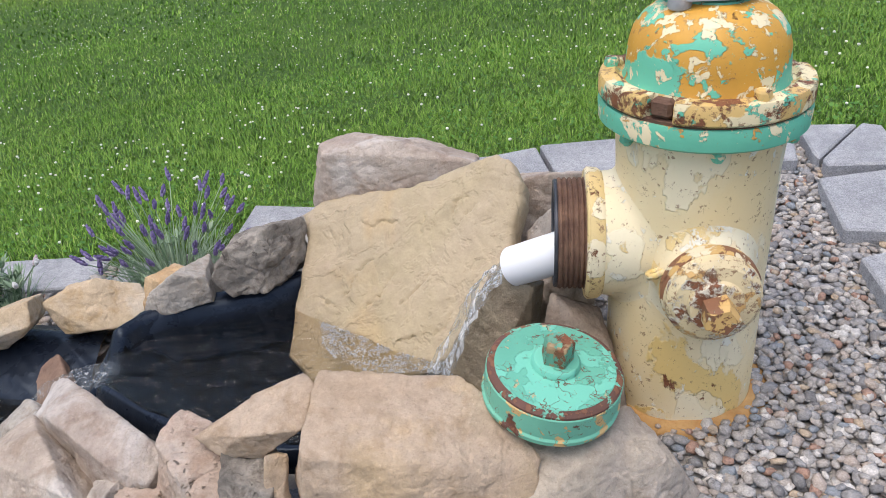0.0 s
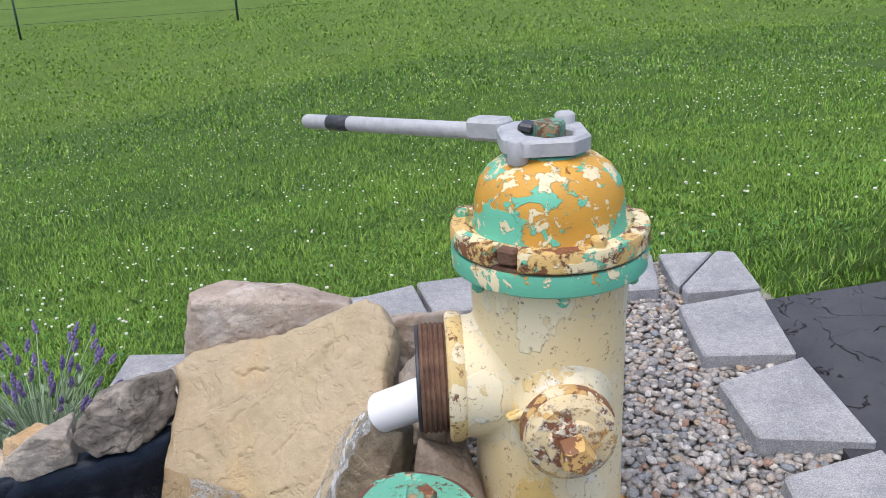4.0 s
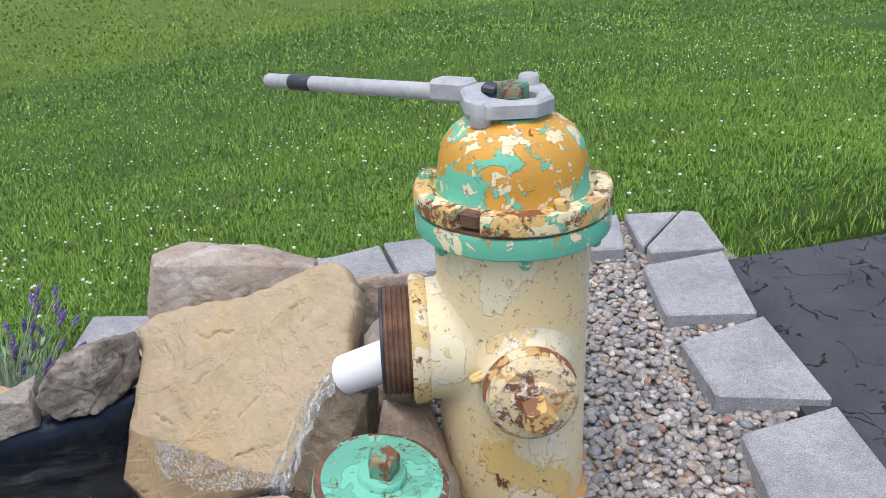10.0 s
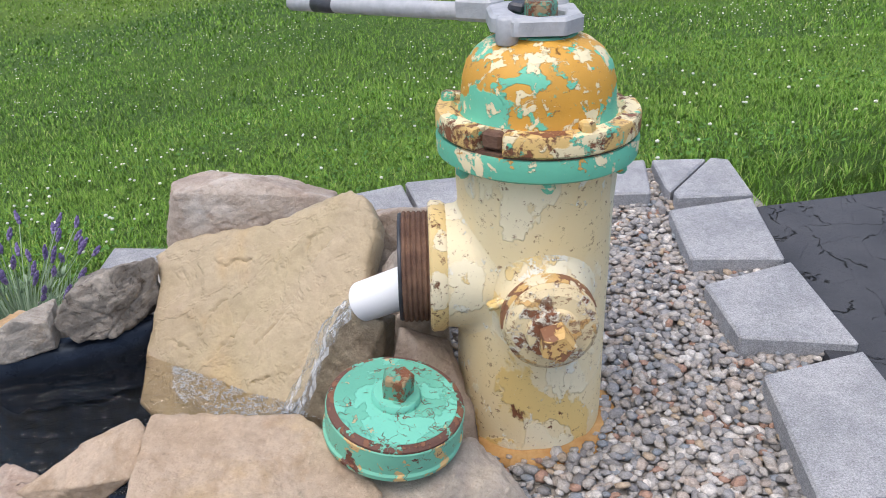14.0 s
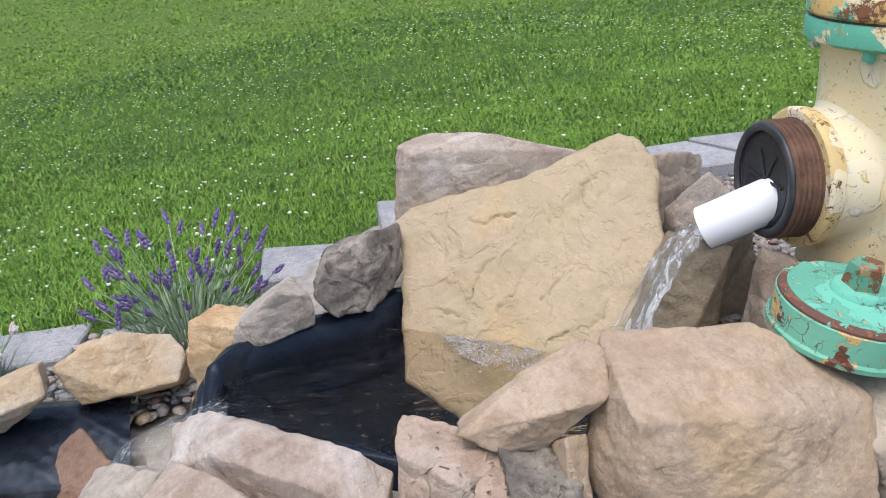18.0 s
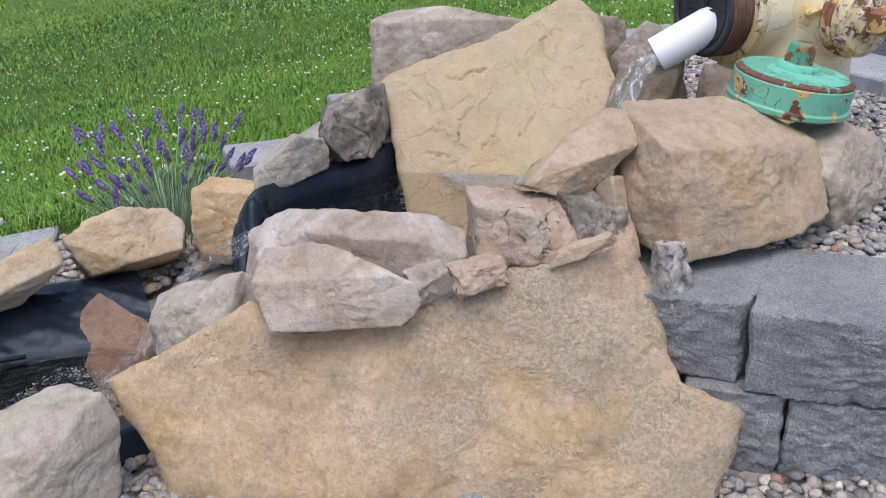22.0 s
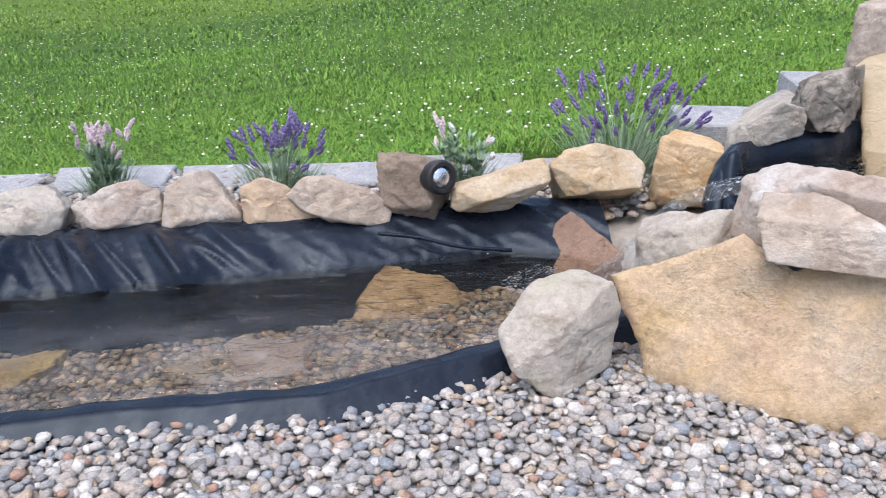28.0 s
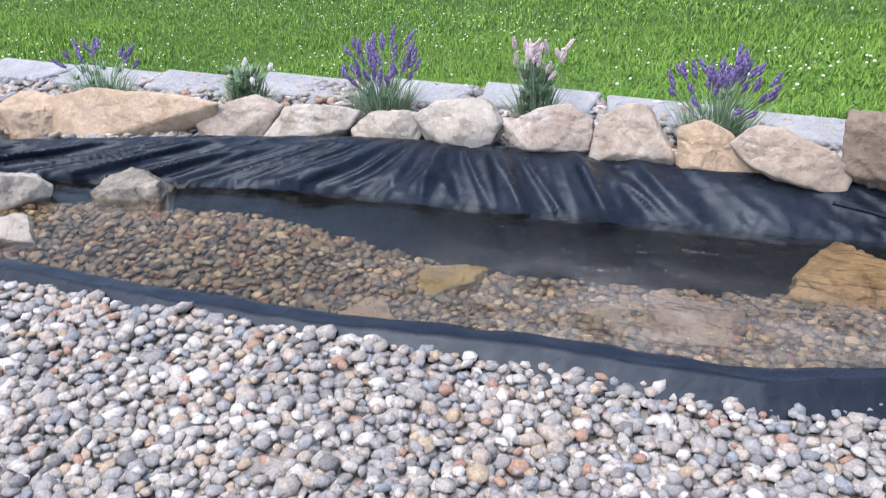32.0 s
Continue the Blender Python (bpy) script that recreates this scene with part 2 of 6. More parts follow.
def concrete(name, a, b):
    m = Mat(name, 0.9)
    col = m.mix(m.ramp(m.noise(8, 6, 0.6), 0.35, 0.65), a, b)
    col = m.mix(m.math("MULTIPLY", m.ramp(m.noise(350, 3, 0.7), 0.55, 0.7), 0.6), col, tuple(v * 0.5 for v in a))
    col = m.mix(m.math("MULTIPLY", m.ramp(m.noise(420, 2, 0.5, 0.0, m.stretch(1.1, 1.0, 1.0)), 0.62, 0.75), 0.5), col, (0.6, 0.59, 0.57))
    col = m.mix(m.math("MULTIPLY", m.ramp(m.noise(14, 5, 0.7), 0.58, 0.72), 0.3), col, tuple(v * 1.35 for v in b))
    col = m.grain(m.grain(col, 380, 0.62, 1.28), 55, 0.86, 1.1)
    m.color(col)
    m.bump(m.noise(320, 4, 0.65), 0.0022, 1.0)
    m.bump(m.noise(60, 5, 0.7), 0.004, 0.7)
    return m.m


PAVER = concrete("grey_paver_concrete", (0.31, 0.315, 0.33), (0.42, 0.42, 0.43))
BLOCK = concrete("dark_split_block_concrete", (0.215, 0.22, 0.23), (0.3, 0.3, 0.305))
WALKWAY = concrete("walkway_concrete", (0.25, 0.25, 0.25), (0.32, 0.315, 0.31))


def asphalt():
    m = Mat("worn_asphalt", 0.85)
    col = m.mix(m.ramp(m.noise(5, 6, 0.6), 0.35, 0.65), (0.05, 0.053, 0.062), (0.085, 0.088, 0.098))
    col = m.mix(m.math("MULTIPLY", m.ramp(m.noise(500, 3, 0.7), 0.55, 0.7), 0.5), col, (0.14, 0.14, 0.14))
    wob = m.t.nodes.new("ShaderNodeVectorMath")
    wob.operation = "MULTIPLY_ADD"
    tex = m.t.nodes.new("ShaderNodeTexNoise")
    tex.inputs["Scale"].default_value = 7.0
    tex.inputs["Detail"].default_value = 6.0
    m.link(m.co, tex.inputs["Vector"])
    m.link(tex.outputs["Color"], wob.inputs[0])
    wob.inputs[1].default_value = (0.3, 0.3, 0.0)
    m.link(m.stretch(1.0, 1.0, 0.0), wob.inputs[2])
    crack = m.ramp(m.math("ADD", m.voronoi(8.5, "DISTANCE_TO_EDGE", wob.outputs[0]), m.math("MULTIPLY", m.ramp(m.noise(9, 6, 0.75), 0.48, 0.58), 0.05)), 0.0, 0.014)
    fine = m.ramp(m.voronoi(15, "DISTANCE_TO_EDGE", m.stretch(1.0, 1.0, 0.0)), 0.0, 0.03)
    col = m.mix(crack, (0.02, 0.018, 0.016), col)
    m.color(col)
    m.bump(crack, 0.02, 1.0)
    m.bump(fine, 0.004, 0.35)
    m.bump(m.noise(400, 4, 0.6), 0.004, 0.9)
    return m.m


ASPHALT = asphalt()


def pebble_mat(name, tint, wet=False):
    m = Mat(name, 0.4 if wet else 0.85, spec=0.4 if wet else 0.2)
    k, power = (0.72, 1.45) if wet else (1.0, 1.0)
    tones = [(0.0, (0.42, 0.405, 0.39)), (0.13, (0.47, 0.44, 0.405)), (0.25, (0.34, 0.335, 0.335)), (0.36, (0.55, 0.525, 0.49)), (0.45, (0.42, 0.385, 0.35)),
             (0.55, (0.36, 0.36, 0.365)), (0.64, (0.5, 0.43, 0.375)), (0.72, (0.68, 0.655, 0.62)), (0.81, (0.42, 0.27, 0.205)), (0.84, (0.3, 0.33, 0.36)),
             (0.9, (0.5, 0.405, 0.3)), (0.945, (0.25, 0.245, 0.245))]
    tones = [(p, tuple(v ** power * k * t for v, t in zip(c, tint))) for p, c in tones]
    col = m.pick(m.island(), tones)
    col = m.mix(m.math("MULTIPLY", m.ramp(m.noise(110, 6, 0.7), 0.48, 0.7), 0.18), col, (0.17 * k, 0.155 * k, 0.145 * k))
    col = m.mix(m.math("MULTIPLY", m.ramp(m.noise(420, 3, 0.7), 0.6, 0.74), 0.3), col, (0.62 * k, 0.6 * k, 0.57 * k))
    col = m.grain(m.grain(col, 240, 0.74, 1.2), 70, 0.82, 1.14)
    m.color(col)
    m.bump(m.noise(120, 5, 0.6), 0.004, 0.6)
    m.bump(m.noise(420, 4, 0.6), 0.002, 0.7)
    return m.m


PEBBLE = pebble_mat("mixed_river_pebbles", (0.87, 0.85, 0.835))
PEBBLE_WET = pebble_mat("wet_brown_pebbles", (0.95, 0.78, 0.52), True)


def simple(name, a, b, scale, rough, metal=0.0, spec=0.3, bump=0.002):
    m = Mat(name, rough, metal, spec)
    m.color(m.mix(m.ramp(m.noise(scale, 6, 0.6), 0.35, 0.65), a, b))
    m.bump(m.noise(scale * 6, 4, 0.6), bump, 0.7)
    return m.m


SOIL = simple("dark_gravel_soil", (0.27, 0.25, 0.225), (0.38, 0.35, 0.315), 60, 0.95)
PVC = simple("white_plastic_pipe", (0.8, 0.81, 0.83), (0.86, 0.86, 0.87), 8, 0.35, spec=0.5, bump=0.0005)
RUBBER = simple("dark_rubber", (0.02, 0.022, 0.026), (0.035, 0.037, 0.042), 40, 0.5)
ALU = simple("grey_cast_metal", (0.36, 0.37, 0.39), (0.46, 0.47, 0.49), 60, 0.6, 0.1, bump=0.001)
STEEL_DARK = simple("dark_steel_band", (0.05, 0.055, 0.065), (0.1, 0.1, 0.11), 25, 0.5, 0.5)
LAMP_BLACK = simple("black_lamp_plastic", (0.015, 0.015, 0.017), (0.03, 0.03, 0.032), 40, 0.45)
CHROME = simple("lamp_reflector", (0.75, 0.76, 0.78), (0.85, 0.85, 0.87), 60, 0.12, 0.95, bump=0.0005)
SLATE_ROD = simple("green_fence_paint", (0.03, 0.06, 0.045), (0.05, 0.08, 0.06), 20, 0.6)


def liner_mat():
    m = Mat("black_pond_liner", 0.3, spec=0.27)
    m.color(m.mix(m.ramp(m.noise(14, 5, 0.6), 0.4, 0.7), (0.008, 0.011, 0.018), (0.015, 0.019, 0.028)))
    m.b.inputs["Specular Tint"].default_value = (0.65, 0.8, 1.0, 1.0)
    m.rough(m.ramp(m.noise(22, 5, 0.6), 0.05, 1.6))
    m.bump(m.noise(35, 4, 0.5), 0.004, 0.4)
    return m.m


LINER = liner_mat()
LINER_SUNK = simple("submerged_black_liner", (0.004, 0.005, 0.006), (0.008, 0.009, 0.01), 12, 0.7, spec=0.04)
SILT = simple("brown_pond_silt", (0.09, 0.066, 0.042), (0.16, 0.12, 0.08), 50, 0.8, spec=0.1, bump=0.006)


def paint(name, base, patches, rust=0.6, rough=0.5, stretch=(1, 1, 1), chips=0.63, cracks=False, worn=None, spots=26):
    """Layered, flaking paint over rust. patches: (colour, noise scale, threshold)."""
    m = Mat(name, rough, spec=0.4)
    co = m.stretch(*stretch)
    col = m.mix(m.ramp(m.noise(7, 5, 0.6, 0.0, co), 0.38, 0.62), base, worn or tuple(v * 0.85 for v in base))
    edge = None
    for colour, scale, at, *band in patches:
        value = m.noise(scale, 6, 0.62 if scale > 20 else 0.56, 0.35, co)
        if band:
            value = m.math("ADD", value, m.math("MULTIPLY", m.axis("Z", band[0], band[1]), band[2]))
        mask = m.ramp(value, at, at + 0.018)
        col = m.mix(mask, col, colour)
        edge = mask if edge is None else m.math("ADD", edge, mask)
    rmask = m.ramp(m.noise(spots, 8, 0.72, 0.25, co), rust, rust + 0.03)
    spot = m.mix(m.noise(120, 5, 0.7), (0.16, 0.055, 0.028), (0.27, 0.11, 0.05))
    col = m.mix(rmask, col, spot)
    col = m.mix(m.math("MULTIPLY", m.ramp(m.noise(110, 6, 0.75), chips, chips + 0.05), 0.8), col, (0.22, 0.11, 0.055))
    if cracks:
        wob = m.t.nodes.new("ShaderNodeVectorMath")
        wob.operation = "MULTIPLY_ADD"
        tex = m.t.nodes.new("ShaderNodeTexNoise")
        tex.inputs["Scale"].default_value = 60.0
        m.link(m.co, tex.inputs["Vector"])
        m.link(tex.outputs["Color"], wob.inputs[0])
        wob.inputs[1].default_value = (0.03, 0.03, 0.03)
        m.link(m.co, wob.inputs[2])
        line = m.ramp(m.voronoi(55, "DISTANCE_TO_EDGE", wob.outputs[0]), 0.035, 0.012)
        line = m.math("MULTIPLY", line, m.ramp(m.noise(30, 5, 0.7), 0.5, 0.56))
        col = m.mix(line, col, (0.17, 0.09, 0.06))
        edge = m.math("SUBTRACT", edge, line)
    m.color(col)
    if edge is not None:
        m.bump(edge, 0.0015, 0.8)
    m.bump(m.math("SUBTRACT", 1.0, rmask), 0.002, 0.8)
    m.bump(m.noise(150, 5, 0.6), 0.0012, 0.6)
    return m.m


GREEN = (0.14, 0.5, 0.34)
PAINT_BODY = paint("flaking_cream_paint", (0.75, 0.6, 0.33), [((0.72, 0.52, 0.2), 9, 0.64, 0.22, 0.0, 0.13), ((0.78, 0.69, 0.48), 14, 0.56), ((0.78, 0.74, 0.62), 40, 0.635)], rust=0.645, chips=0.585, worn=(0.77, 0.66, 0.43), stretch=(1, 1, 0.6))
PAINT_OUTLET = paint("weathered_cream_paint", (0.75, 0.62, 0.38), [((0.78, 0.7, 0.5), 12, 0.5), ((0.72, 0.54, 0.25), 16, 0.62), ((0.78, 0.74, 0.62), 40, 0.61)], rust=0.65, chips=0.6, worn=(0.77, 0.66, 0.43))
PAINT_DOME = paint("peeling_orange_and_green_paint", (0.65, 0.34, 0.05), [(GREEN, 19, 0.565, 0.525, 0.468, 0.12), ((0.76, 0.66, 0.42), 40, 0.6, 0.53, 0.575, 0.16), (GREEN, 46, 0.62), ((0.76, 0.66, 0.42), 70, 0.635)], rust=0.64, chips=0.61)
PAINT_FLANGE_UP = paint("rusty_cream_and_orange_paint", (0.68, 0.46, 0.17), [((0.74, 0.64, 0.4), 20, 0.515), (GREEN, 28, 0.565)], rust=0.535, chips=0.555, spots=30)
PAINT_FLANGE_LOW = paint("chipped_green_and_cream_paint", GREEN, [((0.75, 0.65, 0.42), 26, 0.545), ((0.6, 0.32, 0.08), 40, 0.62)], rust=0.65, chips=0.61)
PAINT_CAP = paint("flaking_turquoise_paint", (0.13, 0.42, 0.3), [((0.16, 0.5, 0.37), 18, 0.5), ((0.5, 0.42, 0.24), 60, 0.64)], rust=0.655, cracks=True, rough=0.6, spots=48)
PAINT_CAP_EDGE = paint("brown_rust_with_green_flakes", (0.13, 0.062, 0.045), [((0.16, 0.46, 0.33), 30, 0.565), ((0.2, 0.09, 0.05), 60, 0.55)], rust=0.7, rough=0.75)
PAINT_CAP_SIDE = paint("rusty_green_rim_paint", (0.18, 0.5, 0.35), [((0.62, 0.42, 0.18), 40, 0.58), ((0.17, 0.07, 0.05), 26, 0.58)], rust=0.6, rough=0.6, cracks=True)
PAINT_NUT = paint("rusty_green_nut_paint", (0.13, 0.33, 0.23), [((0.34, 0.24, 0.13), 60, 0.54)], rust=0.52, spots=75)
PAINT_NOZZLE = paint("rust_stained_cream_paint", (0.7, 0.57, 0.34), [((0.6, 0.37, 0.14), 22, 0.56), ((0.7, 0.64, 0.52), 30, 0.53)], spots=30, rust=0.555, chips=0.535, rough=0.6)
PAINT_RUSTY_RIM = paint("flaking_rim_paint_over_rust", (0.24, 0.11, 0.055), [((0.6, 0.38, 0.14), 24, 0.5), ((0.72, 0.62, 0.42), 34, 0.54)], spots=40, rust=0.6, rough=0.7)
PAINT_RIM = paint("chipped_cream_rim_paint", (0.74, 0.56, 0.26), [((0.79, 0.69, 0.48), 20, 0.55)], rust=0.575, chips=0.56)
RUST = simple("brown_rust", (0.11, 0.06, 0.042), (0.2, 0.115, 0.075), 40, 0.85, bump=0.004)
RUST_ORANGE = simple("orange_rust_stain", (0.4, 0.2, 0.065), (0.52, 0.32, 0.13), 30, 0.85, bump=0.004)


def water_mat():
    """Clear water with ripples, choppier where the falls stir it, with a pale sky sheen painted in there."""
    m = bpy.data.materials.new("clear_rippled_water")
    m.use_nodes = True
    t = m.node_tree
    t.nodes.clear()
    out = t.nodes.new("ShaderNodeOutputMaterial")
    clear = t.nodes.new("ShaderNodeBsdfTransparent")
    clear.inputs["Color"].default_value = (0.96, 0.94, 0.89, 1)
    gloss = t.nodes.new("ShaderNodeBsdfGlossy")
    gloss.inputs["Roughness"].default_value = 0.04
    fres = t.nodes.new("ShaderNodeFresnel")
    fres.inputs["IOR"].default_value = 1.38
    # whitish diffuse veil painted in for the sky's sheen on the stirred shallows
    sheen = t.nodes.new("ShaderNodeBsdfDiffuse")
    sheen.inputs["Color"].default_value = (0.55, 0.54, 0.55, 1)
    mix, sheen_mix = t.nodes.new("ShaderNodeMixShader"), t.nodes.new("ShaderNodeMixShader")
    co = t.nodes.new("ShaderNodeTexCoord")
    apart = t.nodes.new("ShaderNodeSeparateXYZ")
    t.links.new(co.outputs["Object"], apart.inputs[0])

    def ramp(value, lo, hi, a, b):
        n = t.nodes.new("ShaderNodeMapRange")
        for key, v in (("From Min", lo), ("From Max", hi), ("To Min", a), ("To Max", b)):
            n.inputs[key].default_value = v
        t.links.new(value, n.inputs["Value"])
        return n.outputs[0]

    def times(a, b):
        n = t.nodes.new("ShaderNodeMath")
        n.operation = "MULTIPLY"
        t.links.new(a, n.inputs[0])
        t.links.new(b, n.inputs[1])
        return n.outputs[0]

    stir = ramp(apart.outputs["X"], -1.95, -1.45, 0.0, 1.0)
    prev = None
    squash = t.nodes.new("ShaderNodeVectorMath")
    squash.operation = "MULTIPLY"
    squash.inputs[1].default_value = (0.8, 1.5, 1.0)
    t.links.new(co.outputs["Object"], squash.inputs[0])
    for scale, dist in ((9, 0.016), (30, 0.007), (75, 0.0028)):
        n = t.nodes.new("ShaderNodeTexNoise")
        n.inputs["Scale"].default_value = scale
        n.inputs["Detail"].default_value = 1.5
        n.inputs["Distortion"].default_value = 0.9
        t.links.new(squash.outputs[0], n.inputs["Vector"])
        b = t.nodes.new("ShaderNodeBump")
        b.inputs["Distance"].default_value = dist
        t.links.new(ramp(stir, 0.0, 1.0, 0.25, 1.0), b.inputs["Strength"])
        t.links.new(n.outputs["Fac"], b.inputs["Height"])
        if prev:
            t.links.new(prev, b.inputs["Normal"])
        prev = b.outputs[0]
    sheen_noise = t.nodes.new("ShaderNodeTexNoise")
    sheen_noise.inputs["Scale"].default_value = 14.0
    sheen_noise.inputs["Detail"].default_value = 4.0
    t.links.new(squash.outputs[0], sheen_noise.inputs["Vector"])
    shallow = ramp(apart.outputs["Y"], 1.2, 1.06, 0.0, 1.0)
    low = ramp(apart.outputs["Z"], 0.05, 0.1, 1.0, 0.0)
    t.links.new(times(times(times(stir, shallow), low), ramp(sheen_noise.outputs["Fac"], 0.35, 0.65, 0.02, 0.17)), sheen_mix.inputs[0])
    t.links.new(clear.outputs[0], sheen_mix.inputs[1])
    t.links.new(sheen.outputs[0], sheen_mix.inputs[2])
    t.links.new(prev, gloss.inputs["Normal"])
    t.links.new(prev, fres.inputs["Normal"])
    t.links.new(fres.outputs[0], mix.inputs[0])
    t.links.new(sheen_mix.outputs[0], mix.inputs[1])
    t.links.new(gloss.outputs[0], mix.inputs[2])
    t.links.new(mix.outputs[0], out.inputs[0])
    return m


WATER = water_mat()


def froth_mat():
    m = Mat("white_frothy_water", 0.15, spec=0.6)
    m.color((0.9, 0.92, 0.93))
    m.b.inputs["Transmission Weight"].default_value = 0.6
    m.b.inputs["IOR"].default_value = 1.33
    m.bump(m.noise(160, 4, 0.6), 0.004, 1.0)
    return m.m


FROTH = froth_mat()


def fall_mat(name, sx, sy, sz, lo, hi, most, veil=0.12):
    """Thin running water: clear with white streaks."""
    m = Mat(name, 0.12, spec=0.7)
    m.color((0.86, 0.88, 0.9))
    streak = m.math("MULTIPLY", m.ramp(m.noise(1.0, 4, 0.65, 0.6, m.stretch(sx, sy, sz)), lo, hi), most)
    m.bump(streak, 0.004, 1.0)
    clear = m.t.nodes.new("ShaderNodeBsdfTransparent")
    clear.inputs["Color"].default_value = (0.93, 0.95, 0.95, 1)
    mix = m.t.nodes.new("ShaderNodeMixShader")
    m.link(m.math("ADD", streak, veil), mix.inputs[0])
    m.link(clear.outputs[0], mix.inputs[1])
    m.link(m.b.outputs[0], mix.inputs[2])
    out = [n for n in m.t.nodes if n.bl_idname == "ShaderNodeOutputMaterial"][0]
    m.link(mix.outputs[0], out.inputs[0])
    return m.m


FALLING = fall_mat("falling_water", 75.0, 75.0, 9.0, 0.48, 0.64, 0.6, 0.06)
FILM = fall_mat("thin_running_water", 120.0, 200.0, 30.0, 0.5, 0.66, 0.4, 0.03)


def mown_strip(m, col):
    """The strip far down the lawn that was mown another day is paler, with a darker seam before it."""
    n = m.t.nodes.new("ShaderNodeSeparateXYZ")
    m.link(m.raw, n.inputs[0])
    far = m.math("SUBTRACT", m.math("ADD", n.outputs["Y"], m.math("MULTIPLY", m.noise(0.5, 3, 0.5), 0.7)), m.math("MULTIPLY", n.outputs["X"], 0.15))
    col = m.mix(m.math("MULTIPLY", m.ramp(far, 10.9, 12.2), 0.22), col, (0.24, 0.34, 0.045))
    seam = m.math("MULTIPLY", m.ramp(far, 10.6, 11.2), m.ramp(far, 11.6, 11.25))
    return m.mix(m.math("MULTIPLY", seam, 0.22), col, (0.04, 0.11, 0.015))


def leaf_mat(name, tones, rough=0.6, patchy=True, mown=False):
    m = Mat(name, rough)
    col = m.pick(m.island(), tones, "LINEAR")
    if patchy:
        col = m.mix(m.math("MULTIPLY", m.ramp(m.noise(1.6, 4, 0.6), 0.4, 0.62), 0.4), col, (0.075, 0.16, 0.014))
        col = m.mix(m.math("MULTIPLY", m.ramp(m.noise(1.0, 3, 0.5, 0.0, m.stretch(0.18, 0.9, 1.0)), 0.5, 0.56), 0.35), col, (0.155, 0.265, 0.034))
    if mown:
        col = mown_strip(m, col)
    m.color(col)
    return m.m


GRASS = leaf_mat("lawn_blades", [(0.0, (0.06, 0.14, 0.013)), (0.3, (0.115, 0.245, 0.022)), (0.62, (0.165, 0.33, 0.034)), (0.88, (0.25, 0.42, 0.06)), (1.0, (0.42, 0.47, 0.16))], mown=True)
CLOVER = leaf_mat("clover_leaves", [(0.0, (0.045, 0.14, 0.02)), (1.0, (0.095, 0.235, 0.038))])
CLOVER_HEAD = simple("white_clover_heads", (0.7, 0.7, 0.58), (0.85, 0.84, 0.76), 150, 0.8)
LAV_LEAF = leaf_mat("grey_green_lavender_leaves", [(0.0, (0.13, 0.21, 0.11)), (1.0, (0.32, 0.41, 0.28))], patchy=False)
LAV_FLOWER = leaf_mat("violet_lavender_buds", [(0.0, (0.11, 0.085, 0.19)), (0.6, (0.17, 0.13, 0.29)), (1.0, (0.29, 0.24, 0.41))], patchy=False)
PINK_FLOWER = leaf_mat("pale_pink_buds", [(0.0, (0.5, 0.37, 0.4)), (1.0, (0.7, 0.59, 0.6))], patchy=False)
WHITE_FLOWER = leaf_mat("white_buds", [(0.0, (0.6, 0.58, 0.58)), (1.0, (0.75, 0.74, 0.72))], patchy=False)


def lawn_mat():
    m = Mat("lawn_turf", 0.9)
    col = m.mix(m.ramp(m.noise(0.7, 6, 0.6), 0.35, 0.65), (0.05, 0.1, 0.012), (0.085, 0.15, 0.018))
    col = m.mix(m.math("MULTIPLY", m.ramp(m.noise(30, 6, 0.7), 0.45, 0.65), 0.7), col, (0.045, 0.12, 0.018))
    col = m.mix(m.math("MULTIPLY", m.ramp(m.noise(110, 4, 0.7), 0.55, 0.7), 0.6), col, (0.19, 0.34, 0.06))
    m.color(mown_strip(m, col))
    m.bump(m.noise(90, 5, 0.7), 0.03, 0.9)
    return m.m


LAWN = lawn_mat()

# ---------------------------------------------------------------- mesh helpers


def mesh_of(name, verts, faces, material, smooth=True):
    me = bpy.data.meshes.new(name)
    me.from_pydata([tuple(map(float, v)) for v in verts], [], [tuple(map(int, f)) for f in faces])
    if material:
        me.materials.append(material)
    if smooth:
        me.polygons.foreach_set("use_smooth", [True] * len(me.polygons))
    me.update()
    return me


def big_mesh(name, verts, tris, material, smooth=True):
    """A large triangle mesh straight from arrays."""
    me = bpy.data.meshes.new(name)
    me.vertices.add(len(verts))
    me.vertices.foreach_set("co", np.asarray(verts, np.float32).ravel())
    me.loops.add(len(tris) * 3)
    me.loops.foreach_set("vertex_index", np.asarray(tris, np.int32).ravel())
    me.polygons.add(len(tris))
    me.polygons.foreach_set("loop_start", np.arange(0, len(tris) * 3, 3, dtype=np.int32))
    me.polygons.foreach_set("use_smooth", np.full(len(tris), smooth))
    me.materials.append(material)
    me.update(calc_edges=True)
    return me


def thing(name, at, label, category, group="", yaw=0.0):
    ob = new(name)
    ob.empty_display_size = 0.05
    ob.matrix_basis = pose(*at, 0, 0, yaw)
    return tagged(ob, label, category, group)


def part(name, me, parent, label="", m=None):
    ob = new(name, me)
    ob.parent = parent
    if m is not None:
        ob.matrix_basis = m
    return tagged(ob, label)


